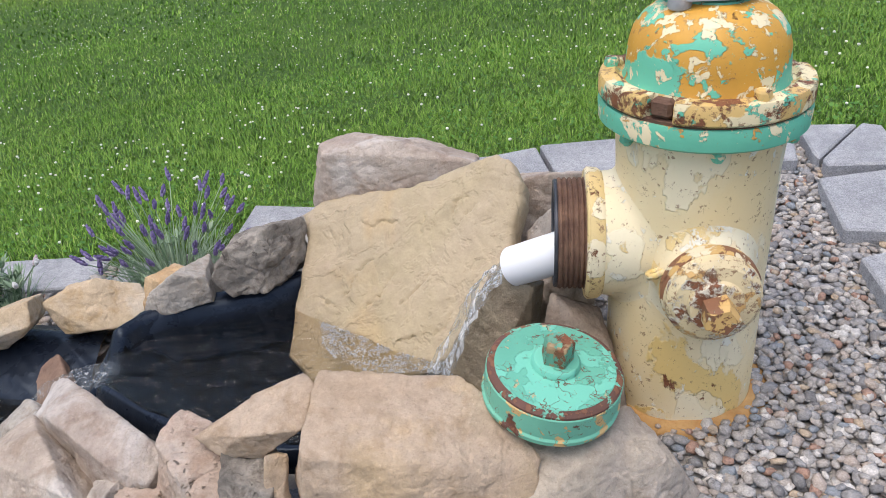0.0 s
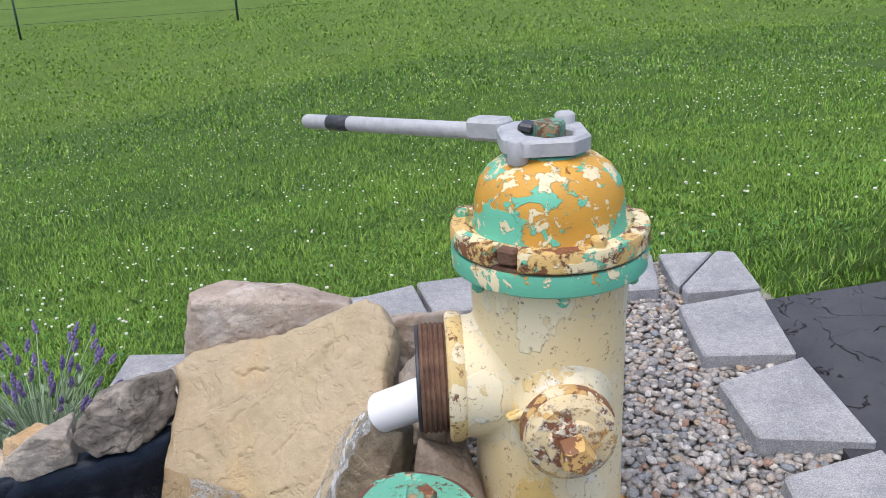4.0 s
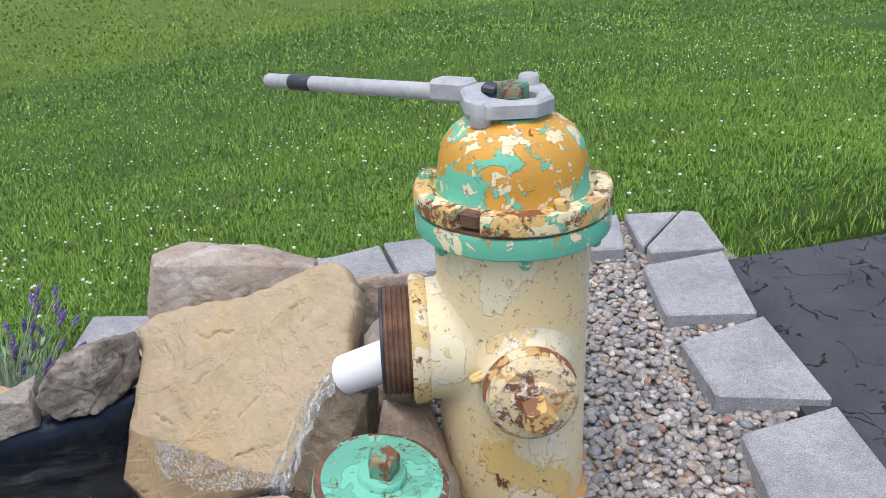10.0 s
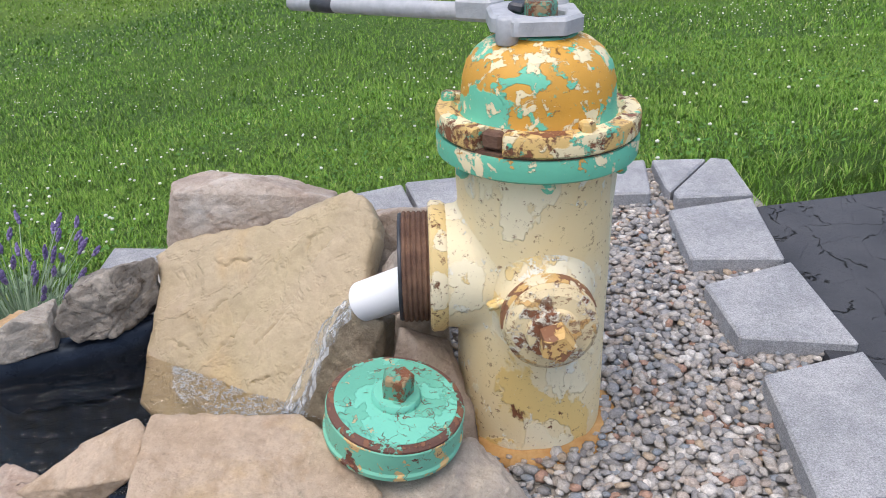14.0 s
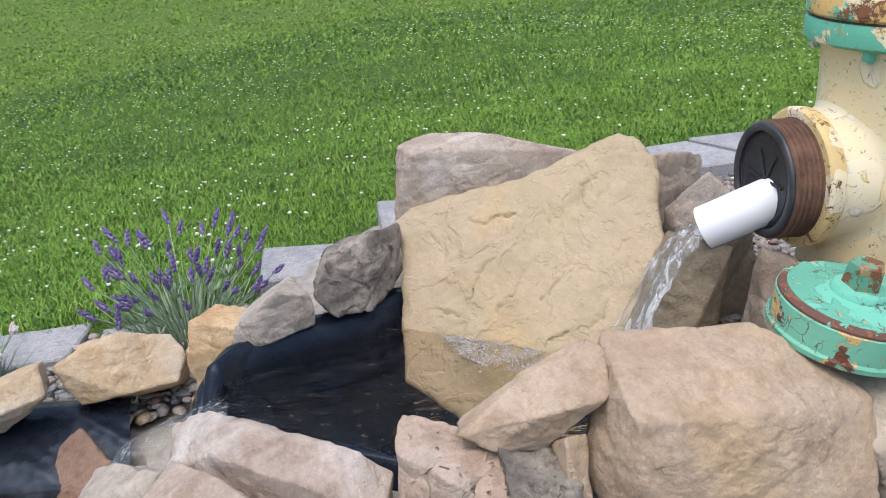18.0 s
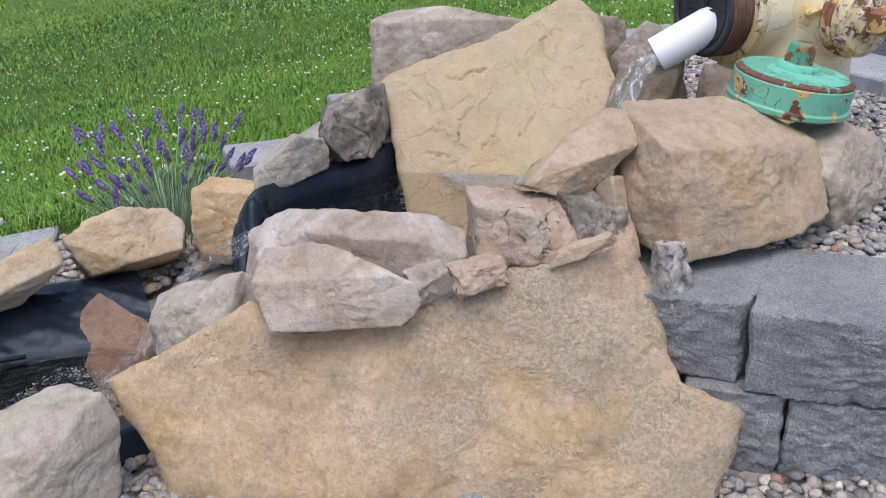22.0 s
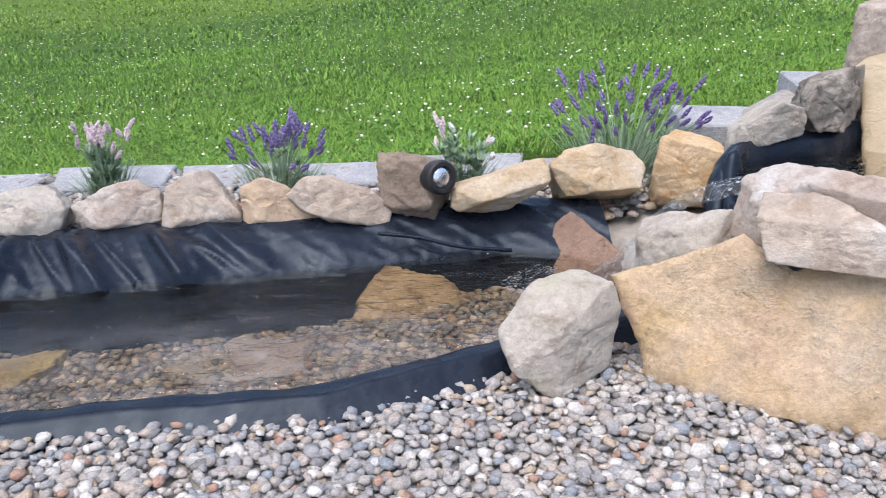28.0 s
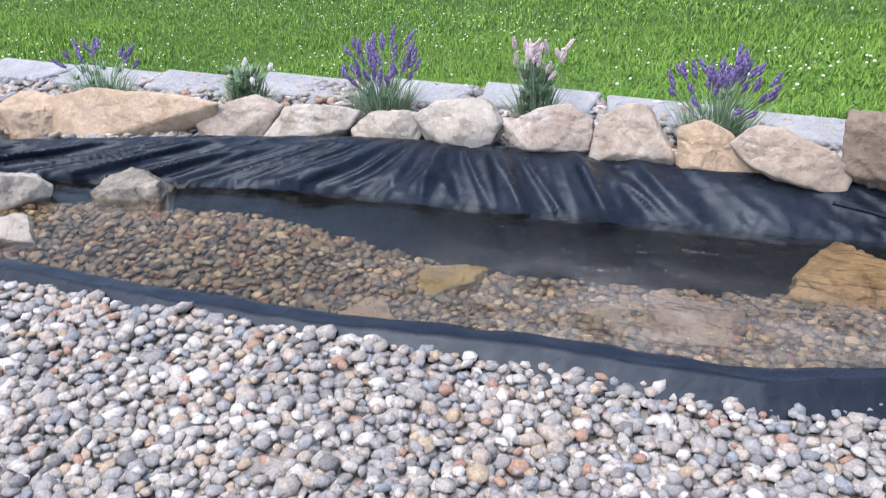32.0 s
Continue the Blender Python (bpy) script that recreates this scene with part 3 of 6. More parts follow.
def lathe(profile, seg=48, closed=False):
    """Turn (r, z) pairs round z. Returns verts, faces."""
    v, f = [], []
    for r, z in profile:
        for i in range(seg):
            a = 2 * math.pi * i / seg
            v.append((r * math.cos(a), r * math.sin(a), z))
    k = len(profile)
    for j in range(k if closed else k - 1):
        for i in range(seg):
            a, b = j * seg + i, j * seg + (i + 1) % seg
            c, d = ((j + 1) % k) * seg + (i + 1) % seg, ((j + 1) % k) * seg + i
            f.append((a, b, c, d))
    if not closed:
        f.append(tuple(range(seg))[::-1])
        f.append(tuple(range((k - 1) * seg, k * seg)))
    return v, f


def turned(name, scale, profile, material, seg=48, sharp=35):
    """A turned part; scale widens its radii."""
    v, f = lathe([(r * scale, z) for r, z in profile], seg)
    me = mesh_of(name, v, f, material)
    me.set_sharp_from_angle(angle=radians(sharp))
    return me


def tube(points, radius, seg=12, cap=True):
    """A tube along points; radius is one number or one a point."""
    pts = [Vector(p) for p in points]
    rad = [radius] * len(pts) if isinstance(radius, (int, float)) else list(radius)
    v, f = [], []
    side = None
    for i, p in enumerate(pts):
        ahead = (pts[min(i + 1, len(pts) - 1)] - pts[max(i - 1, 0)]).normalized()
        if side is None:
            side = ahead.orthogonal().normalized()
        side = (side - ahead * side.dot(ahead)).normalized()
        up = ahead.cross(side)
        for k in range(seg):
            a = 2 * math.pi * k / seg
            v.append(p + (side * math.cos(a) + up * math.sin(a)) * rad[i])
    for i in range(len(pts) - 1):
        for k in range(seg):
            f.append((i * seg + k, i * seg + (k + 1) % seg, (i + 1) * seg + (k + 1) % seg, (i + 1) * seg + k))
    if cap:
        f.append(tuple(range(seg))[::-1])
        f.append(tuple(range((len(pts) - 1) * seg, len(pts) * seg)))
    return v, f


def smooth_line(points, n):
    """n points along a Catmull-Rom curve."""
    p = np.array(points, float)
    p = np.vstack([2 * p[0] - p[1], p, 2 * p[-1] - p[-2]])
    out = []
    for s in np.linspace(0, len(points) - 1 - 1e-6, n):
        i, t = int(s), s - int(s)
        a, b, c, d = p[i:i + 4]
        out.append(0.5 * (2 * b + (c - a) * t + (2 * a - 5 * b + 4 * c - d) * t * t + (3 * b - a - 3 * c + d) * t ** 3))
    return out


def bevelled_box(name, w, d, h, material, bevel=0.004):
    bm = bmesh.new()
    bmesh.ops.create_cube(bm, size=1)
    bmesh.ops.scale(bm, vec=(w, d, h), verts=bm.verts)
    bmesh.ops.bevel(bm, geom=bm.edges[:], offset=bevel, segments=1, affect="EDGES")
    me = bpy.data.meshes.new(name)
    bm.to_mesh(me)
    bm.free()
    me.materials.append(material)
    return me


GRIDS = {}


def cube_grid(n):
    """Shared vertices and quads of a cube of half size 1 with n cells a side."""
    if n not in GRIDS:
        index, verts, quads = {}, [], []
        for axis in range(3):
            for sign in (-1, 1):
                ids = []
                for i in range(n + 1):
                    for j in range(n + 1):
                        p = [0, 0, 0]
                        p[axis], p[(axis + 1) % 3], p[(axis + 2) % 3] = sign * n, 2 * i - n, 2 * j - n
                        key = tuple(p)
                        if key not in index:
                            index[key] = len(verts)
                            verts.append([c / n for c in key])
                        ids.append(index[key])
                for i in range(n):
                    for j in range(n):
                        a, b, c, d = (ids[i * (n + 1) + j], ids[(i + 1) * (n + 1) + j], ids[(i + 1) * (n + 1) + j + 1], ids[i * (n + 1) + j + 1])
                        quads.append((a, b, c, d) if sign > 0 else (d, c, b, a))
        GRIDS[n] = np.array(verts), quads
    return GRIDS[n]


def stone_body(size, seed, chamfers=11, hard=90, rough=0.05, n=22, skew=0.24, cut=(0.6, 0.84), planes=()):
    """A broken stone: a box of jittered faces with some corners struck off, and a worn, uneven surface."""
    rng = np.random.default_rng(seed)
    half = np.array(size) / 2
    grid, quads = cube_grid(n)
    d = grid * half
    d = d / np.linalg.norm(d, axis=1)[:, None]
    normals, dist = [], []
    for nrm, share in planes:
        nrm = np.array(nrm, float)
        nrm /= np.linalg.norm(nrm)
        normals.append(nrm)
        dist.append(np.sum(np.abs(nrm) * half) * share)
    if planes:
        for axis in range(3):
            for sign in (-1, 1):
                normals.append(np.eye(3)[axis] * sign)
                dist.append(half[axis])
    for axis in range(0 if planes else 3):
        for sign in (-1, 1):
            nrm = rng.normal(0, skew, 3)
            nrm[axis] = sign
            nrm = nrm / half * half.min()
            nrm[axis] = sign
            nrm /= np.linalg.norm(nrm)
            normals.append(nrm)
            dist.append(abs(nrm[axis]) * half[axis] * rng.uniform(0.92, 1.02))
    for _ in range(chamfers):
        nrm = rng.normal(0, 1, 3) / half
        nrm /= np.linalg.norm(nrm)
        normals.append(nrm)
        dist.append(np.sum(np.abs(nrm) * half) * rng.uniform(*cut))
    q = np.maximum(d @ np.array(normals).T / np.array(dist), 1e-6)
    r = np.sum(q ** hard, axis=1) ** (-1.0 / hard)
    p = d * r[:, None]
    s = half.mean()
    off = Vector(rng.uniform(-50, 50, 3))
    for i in range(len(p)):
        v = Vector(p[i])
        k = noise.fractal(v * (1.6 / s) + off, 1.0, 2.0, 4) * rough * 0.7
        k += abs(noise.noise(v * (3.2 / s) + off)) * rough * 0.6 - rough * 0.2
        lv = noise.fractal(v * (2.2 / s) - off, 1.0, 2.0, 3) * 3.0
        k += (math.floor(lv) + min(1.0, (lv - math.floor(lv)) * 4)) * rough * 0.28
        k += noise.fractal(v * 55 + off, 1.0, 2.0, 4) * 0.0032 / s
        p[i] = v * (1.0 + k)
    return p, quads


def rock(name, at, size, turn, seed, material, label, category="rock", group="", **more):
    p, quads = stone_body(size, seed, **more)
    ob = new(name, mesh_of(name, p, quads, material))
    ob.matrix_basis = pose(*at, *turn)
    return tagged(ob, label, category, group)


def hull_planes(corners):
    """Outward normals and distances, from the middle, of the solid that the corners span."""
    bm = bmesh.new()
    for c in corners:
        bm.verts.new(c)
    bmesh.ops.convex_hull(bm, input=bm.verts)
    normals, dist = [], []
    for f in bm.faces:
        f.normal_update()
        d = f.normal.dot(f.calc_center_median())
        if d < 0:
            normals.append(-f.normal)
            dist.append(-d)
        else:
            normals.append(f.normal.copy())
            dist.append(d)
    bm.free()
    return np.array(normals), np.maximum(np.array(dist), 1e-3)


def hewn_body(corners, seed, n=44, hard=60, lump=0.005, ledge=0.0011, fine=0.0013, keep_top=False):
    """A broken stone spanned by a few corners, its edges worn and its faces lumpy, stepped and grainy."""
    mid = np.mean(corners, axis=0)
    rel = np.array(corners) - mid
    normals, dist = hull_planes([tuple(c) for c in rel])
    grid, quads = cube_grid(n)
    d = grid * (rel.max(axis=0) - rel.min(axis=0)) / 2
    d = d / np.linalg.norm(d, axis=1)[:, None]
    q = np.maximum(d @ normals.T / dist, 1e-6)
    top = q.max(axis=1)
    r = np.sum((q / top[:, None]) ** hard, axis=1) ** (-1.0 / hard) / top
    p = d * r[:, None]
    rng = np.random.default_rng(seed)
    off = Vector(rng.uniform(-50, 50, 3))
    flat = normals[np.argmax(q, axis=1)][:, 2] > 0.8
    for i in range(len(p)):
        v = Vector(p[i])
        k = noise.fractal(v * 13 + off, 1.0, 2.0, 4) * lump
        k -= max(0.0, 0.12 - abs(noise.noise(v * 21 - off))) * lump * 3.0
        lv = noise.fractal(Vector((v.x * 15, v.y * 15, v.z * 26)) - off, 0.9, 2.0, 3) * 3.0
        k += (math.floor(lv) + min(1.0, (lv - math.floor(lv)) * 5)) * ledge
        k += noise.fractal(v * 75 + off, 0.8, 2.0, 4) * fine
        if keep_top and flat[i]:
            k *= 0.12
        p[i] = v * (1.0 + k / max(v.length, 0.02))
    return mid, p, quads


def hewn(name, corners, material, seed, label, category="rock", group="pond stones", **more):
    mid, p, quads = hewn_body(corners, seed, **more)
    ob = new(name, mesh_of(name, p, quads, material))
    ob.location = mid
    return tagged(ob, label, category, group)


def inside(poly, x, y):
    """Even-odd test on arrays."""
    x, y = np.asarray(x, float), np.asarray(y, float)
    hit = np.zeros(np.broadcast(x, y).shape, bool)
    for (x0, y0), (x1, y1) in zip(poly, poly[1:] + poly[:1]):
        if y0 != y1:
            hit ^= ((y0 > y) != (y1 > y)) & (x < (x1 - x0) * (y - y0) / (y1 - y0) + x0)
    return hit


def slab(name, outline, thick, origin, right, material, up, seed, label, category, ledge=0.004, wave=0.006, step=0.011, cracks=()):
    """A flat stone plate: a ragged outline with a stepped, split front face."""
    from mathutils.geometry import delaunay_2d_cdt
    e1, e2 = Vector(right).normalized(), Vector(up).normalized()
    n = e1.cross(e2)
    if n.y > 0:
        n = -n
    rng = np.random.default_rng(seed)
    rim = []
    k = len(outline)
    for i in range(k):
        a, b = Vector(outline[i]), Vector(outline[(i + 1) % k])
        m = max(1, int((b - a).length / step))
        for j in range(m):
            p = a.lerp(b, j / m)
            w = noise.noise_vector(Vector((p.x * 40, p.y * 40, seed))) * 0.004 + noise.noise_vector(Vector((p.x * 120, p.y * 120, seed))) * 0.0015
            rim.append(Vector((p.x + w.x, p.y + w.y)))
    poly = [(p.x, p.y) for p in rim]
    xs, ys = [p[0] for p in poly], [p[1] for p in poly]
    gx, gy = np.meshgrid(np.arange(min(xs), max(xs), step), np.arange(min(ys), max(ys), step * 0.87))
    gx = gx + (np.arange(gx.shape[0]) % 2)[:, None] * step / 2 + rng.normal(0, step * 0.12, gx.shape)
    gy = gy + rng.normal(0, step * 0.12, gy.shape)
    keep = inside(poly, gx, gy)
    rim_np = np.array(poly)
    inner = []
    for x, y in zip(gx[keep], gy[keep]):
        dd = np.min(np.hypot(rim_np[:, 0] - x, rim_np[:, 1] - y))
        if dd > step * 0.6:
            inner.append((x, y, dd))
    pts = rim + [Vector((x, y)) for x, y, _ in inner]
    far = [0.0] * len(rim) + [dd for *_, dd in inner]
    out = delaunay_2d_cdt(pts, [], [list(range(len(rim)))], 1, 1e-5)
    v2, tris, orig = out[0], out[2], out[3]
    verts, depth = [], []
    for p, src in zip(v2, orig):
        dd = far[src[0]] if src else 0.0
        q = Vector((p.x * 9, p.y * 9, seed))
        w = noise.fractal(q, 1.0, 2.0, 4) * wave
        lv = noise.fractal(Vector((p.x * 5 + 9, p.y * 7, seed)), 1.0, 2.0, 3) * 3.2
        w += (math.floor(lv) + min(1.0, (lv - math.floor(lv)) * 5)) * ledge * 0.5
        w -= 0.009 * math.exp(-dd / 0.007)
        flat = p
        p = p + Vector(noise.noise_vector(Vector((p.x * 70, p.y * 70, seed)))[:2]) * 0.006
        for line in cracks:
            for a, b in zip(line, line[1:]):
                ax, ay, bx, by = *a, *b
                t = ((p.x - ax) * (bx - ax) + (p.y - ay) * (by - ay)) / ((bx - ax) ** 2 + (by - ay) ** 2)
                t = min(1.0, max(0.0, t))
                gap = math.hypot(p.x - ax - t * (bx - ax), p.y - ay - t * (by - ay))
                side = (bx - ax) * (p.y - ay) - (by - ay) * (p.x - ax)
                w += 0.0018 * max(0.0, 1 - gap / 0.03) * (1 if side > 0 else 0) * (1 if gap < 0.03 and 0 < t < 1 else 0.5)
                w -= 0.004 * max(0.0, 1 - gap / 0.0036)
        verts.append(Vector(origin) + e1 * flat.x + e2 * flat.y + n * w)
    nv = len(verts)
    back = [Vector(origin) + e1 * p.x * 0.97 + e2 * p.y * 0.97 - n * (thick + noise.noise(Vector((p.x * 8, p.y * 8, seed + 3))) * 0.01) for p in v2]
    mid = [Vector(origin) + e1 * v2[i].x + e2 * v2[i].y - n * (thick * 0.5 + noise.noise(Vector((v2[i].x * 30, v2[i].y * 30, seed + 5))) * 0.008) for i in range(len(rim))]
    face = Vector((0, 0, 0))
    for a, b, c in tris[:40]:
        face += (verts[b] - verts[a]).cross(verts[c] - verts[a])
    flip = face.dot(n) < 0
    faces = [(c, b, a) if flip else (a, b, c) for a, b, c in tris]
    faces += [(a + nv, b + nv, c + nv) if flip else (c + nv, b + nv, a + nv) for a, b, c in tris]
    edges = {}
    for a, b, c in faces[:len(tris)]:
        for e in ((a, b), (b, c), (c, a)):
            edges[e] = edges.get(e, 0) + 1
    alls = verts + back + mid
    for a, b in list(edges):
        if (b, a) not in edges:
            if a < len(rim) and b < len(rim):
                faces.append((b, a, 2 * nv + a, 2 * nv + b))
                faces.append((2 * nv + b, 2 * nv + a, nv + a, nv + b))
            else:
                faces.append((b, a, nv + a, nv + b))
    base = Vector(origin)
    me = mesh_of(name, [p - base for p in alls], faces, material)
    me.set_sharp_from_angle(angle=radians(50))
    ob = new(name, me)
    ob.location = base
    return tagged(ob, label, category)


def ico(level):
    bm = bmesh.new()
    bmesh.ops.create_icosphere(bm, subdivisions=level, radius=1.0)
    v = np.array([tuple(p.co) for p in bm.verts])
    f = np.array([[p.index for p in q.verts] for q in bm.faces])
    bm.free()
    return v, f


def pebble_shapes(level, count, seed):
    rng = np.random.default_rng(seed)
    v, f = ico(level)
    shapes = []
    for _ in range(count):
        p = v.copy()
        for _ in range(6):
            d = rng.normal(0, 1, 3)
            d /= np.linalg.norm(d)
            s = p @ d
            p = p - np.maximum(s - rng.uniform(0.55, 0.86), 0)[:, None] * d * 0.92
        shapes.append(p * np.array([1.0, rng.uniform(0.62, 0.94), rng.uniform(0.34, 0.52)]))
    return shapes, f


def scatter(spots, sizes, level, seed, tilt=0.22):
    """Verts and triangles of one pebble a spot."""
    rng = np.random.default_rng(seed)
    shapes, f = pebble_shapes(level, 14, seed)
    nv = len(shapes[0])
    verts = np.empty((len(spots), nv, 3))
    for i, (p, s) in enumerate(zip(spots, sizes)):
        e = Euler((rng.normal(0, tilt), rng.normal(0, tilt), rng.uniform(0, 6.28)))
        verts[i] = shapes[rng.integers(14)] @ (np.array(e.to_matrix()).T * s) + p
    tris = f[None] + (np.arange(len(spots)) * nv)[:, None, None]
    return verts.reshape(-1, 3), tris.reshape(-1, 3)


def join(*bits):
    vs, ts, k = [], [], 0
    for v, t in bits:
        vs.append(np.asarray(v))
        ts.append(np.asarray(t) + k)
        k += len(v)
    return np.vstack(vs), np.vstack(ts)


def strew(x0, x1, y0, y1, gap, keep, height, seed, lift=0.0, small=0.5, large=0.74):
    """Jittered spots on a staggered grid, with sizes (half lengths)."""
    rng = np.random.default_rng(seed)
    gx, gy = np.meshgrid(np.arange(x0, x1, gap), np.arange(y0, y1, gap * 0.87))
    gx = gx + (np.arange(gx.shape[0]) % 2)[:, None] * gap / 2
    gx = (gx + rng.uniform(-0.4, 0.4, gx.shape) * gap).ravel()
    gy = (gy + rng.uniform(-0.4, 0.4, gy.shape) * gap).ravel()
    ok = keep(gx, gy)
    gx, gy = gx[ok], gy[ok]
    s = 1.2 * rng.uniform(small, large, len(gx)) * gap * rng.choice([1.0, 0.75, 1.25, 0.9, 1.05, 1.5], len(gx), p=[0.3, 0.2, 0.15, 0.2, 0.1, 0.05])
    z = height(gx, gy) + lift + rng.uniform(-0.2, 0.25, len(gx)) * gap
    return np.stack([gx, gy, z], 1), s


# ---------------------------------------------------------------- lie of the land
UPPER = [(-0.13, 0.64), (0.05, 0.47), (0.56, -0.04), (1.0, -0.48), (1.02, 1.9), (-0.05, 1.9), (-0.38, 1.62), (-0.46, 1.4), (-0.49, 1.27), (-0.49, 1.06), (-0.45, 0.93), (-0.26, 0.8)]
BASIN = [(-0.57, 1.13), (-0.545, 1.22), (-0.5, 1.275), (-0.38, 1.325), (-0.25, 1.375), (-0.05, 1.28), (0.1, 1.17), (0.08, 1.02), (-0.12, 0.93), (-0.3, 0.93), (-0.42, 1.0), (-0.52, 1.08)]
POOL_X = [-3.3, -2.75, -2.44, -2.1, -1.76, -1.24, -0.92, -0.72]
POOL_BACK = [1.0, 1.12, 1.2, 1.265, 1.295, 1.345, 1.4, 1.36]
POOL_FRONT = [0.84, 0.84, 0.845, 0.86, 0.885, 0.945, 1.05, 1.14]
WATER_LOW, WATER_HIGH = 0.012, 0.229


def back_at(x):
    return np.interp(x, POOL_X, POOL_BACK)


def front_at(x):
    return np.interp(x, POOL_X, POOL_FRONT)


def in_pool(x, y, grow=0.0):
    return (x > -3.0 - grow) & (x < -0.74 + grow) & (y > front_at(x) - grow) & (y < back_at(x) + grow)


def sag(x):
    """The bed behind the pond falls towards its far end."""
    return -0.05 * np.clip((-1.9 - x) / 0.9, 0, 1.4)


def bed_z(x, y):
    """Height of the gravel's support."""
    x, y = np.asarray(x, float), np.asarray(y, float)
    z = 0.02 + 0.012 * np.sin(x * 3.1 + y * 2.0) + 0.0 * x
    z = np.where(y < 0.7, z + np.minimum((0.7 - y) * 0.04, 0.04), z)
    z = np.where(in_pool(x, y, 0.05), -0.16, z)
    z = np.where((y > back_at(x) + 0.05) & (x < -0.62) & (x > -3.6), 0.012 + sag(x), z)
    up = inside(UPPER, x, y)
    z = np.where(up, 0.225 + 0.05 * np.clip(x - 0.05, 0, 0.7), z)
    z = np.where(inside(BASIN, x, y), 0.06, z)
    return z


def lawn_z(x, y):
    x, y = np.asarray(x, float), np.asarray(y, float)
    xx = np.clip(x, -3.5, 1.6)
    z = 0.035 + 0.11 * (xx + 0.9) + 0.6 * sag(xx) * np.clip(1 - (y - 1.9) / 2, 0, 1)
    z = z - 1.35 * (1 - np.exp(-np.clip(y - 1.95, 0, 80) / 6.5))
    z = z + 0.03 * np.sin(x * 0.9 + 1.0) * np.sin(y * 0.8) * np.clip((y - 2.5) * 0.5, 0, 1)
    return z


def in_garden(x, y):
    return np.where(x < 0.93, y < 1.83, y < 1.58 + 0.1 * (x - 0.93))


# lawn: one sheet to the horizon
gx = np.unique(np.round(np.concatenate([-np.geomspace(4.5, 400, 26), np.arange(-4.4, 3.0, 0.06), np.geomspace(3.05, 400, 26)]), 4))
gy = np.unique(np.round(np.concatenate([-np.geomspace(1.5, 300, 16), np.arange(-1.4, 1.7, 0.2), np.arange(1.72, 6.0, 0.06), np.geomspace(6.05, 900, 40)]), 4))
X, Y = np.meshgrid(gx, gy)
Z = lawn_z(X, Y)
Z = np.where(in_garden(X, Y) & (np.abs(X) < 30) & (Y > -30), -0.25, Z)
idx = np.arange(X.size).reshape(X.shape)
quads = np.stack([idx[:-1, :-1], idx[:-1, 1:], idx[1:, 1:], idx[1:, :-1]], -1).reshape(-1, 4)
tris = np.vstack([quads[:, [0, 1, 2]], quads[:, [0, 2, 3]]])
lawn = new("ground", big_mesh("ground", np.stack([X.ravel(), Y.ravel(), Z.ravel()], 1), tris, LAWN))
tagged(lawn, "green mown lawn falling gently away from the garden", "lawn", kind="structure")

# gravel's support: one height field
gx, gy = np.arange(-4.4, 1.06, 0.025), np.arange(-1.6, 1.9, 0.025)
X, Y = np.meshgrid(gx, gy)
Z = bed_z(X, Y)
idx = np.arange(X.size).reshape(X.shape)
quads = np.stack([idx[:-1, :-1], idx[:-1, 1:], idx[1:, 1:], idx[1:, :-1]], -1).reshape(-1, 4)
tris = np.vstack([quads[:, [0, 1, 2]], quads[:, [0, 2, 3]]])
bed = new("gravel_base", big_mesh("gravel_base", np.stack([X.ravel(), Y.ravel(), Z.ravel()], 1), tris, SOIL))
tagged(bed, "dark soil base under the garden gravel", "ground", kind="structure")


def flat_piece(name, outline, top, thick, material, label, category):
    n = len(outline)
    v = [(x, y, top) for x, y in outline] + [(x, y, top - thick) for x, y in outline]
    f = [tuple(range(n)), tuple(range(2 * n - 1, n - 1, -1))] + [((i + 1) % n, i, n + i, n + (i + 1) % n) for i in range(n)]
    me = mesh_of(name, v, f, material, False)
    return tagged(new(name, me), label, category, kind="structure")


flat_piece("road", [(0.72, -14), (14, -14), (14, 2.9), (0.93, 1.575), (0.83, 1.2), (0.72, 0.5)], 0.284, 0.2, ASPHALT, "cracked dark asphalt driveway beside the pavers", "driveway")
flat_piece("pavement", [(-0.27, 0.4), (-0.27, -1.6), (1.0, -1.6), (1.0, -0.5), (0.06, 0.42)], 0.062, 0.1, WALKWAY, "grey concrete walkway slab below the block wall", "walkway")

# ---------------------------------------------------------------- pond: liner, water
us = np.linspace(-3.25, -0.7, 420)
profile = [(-0.13, 0.005, 0), (-0.085, 0.028, 0), (-0.06, 0.046, 0), (-0.03, 0.044, 0), (-0.005, 0.02, 0), (0.04, -0.04, 0), (0.1, -0.085, 0)]
rear = [(-0.14, -0.11, 0), (-0.06, -0.05, 0.3), (0.0, 0.012, 0.8), (0.03, 0.03, 1), (0.06, 0.046, 1), (0.085, 0.056, 1), (0.11, 0.064, 0.8), (0.15, 0.066, 0.2), (0.19, 0.05, 0)]
fine = np.linspace(0, len(rear) - 1, 41)
rear = [tuple(np.interp(s, range(len(rear)), [r[k] for r in rear]) for k in range(3)) for s in fine]
fine = np.linspace(0, len(profile) - 1, 31)
profile = [tuple(np.interp(s, range(len(profile)), [r[k] for r in profile]) for k in range(3)) for s in fine]
verts = []
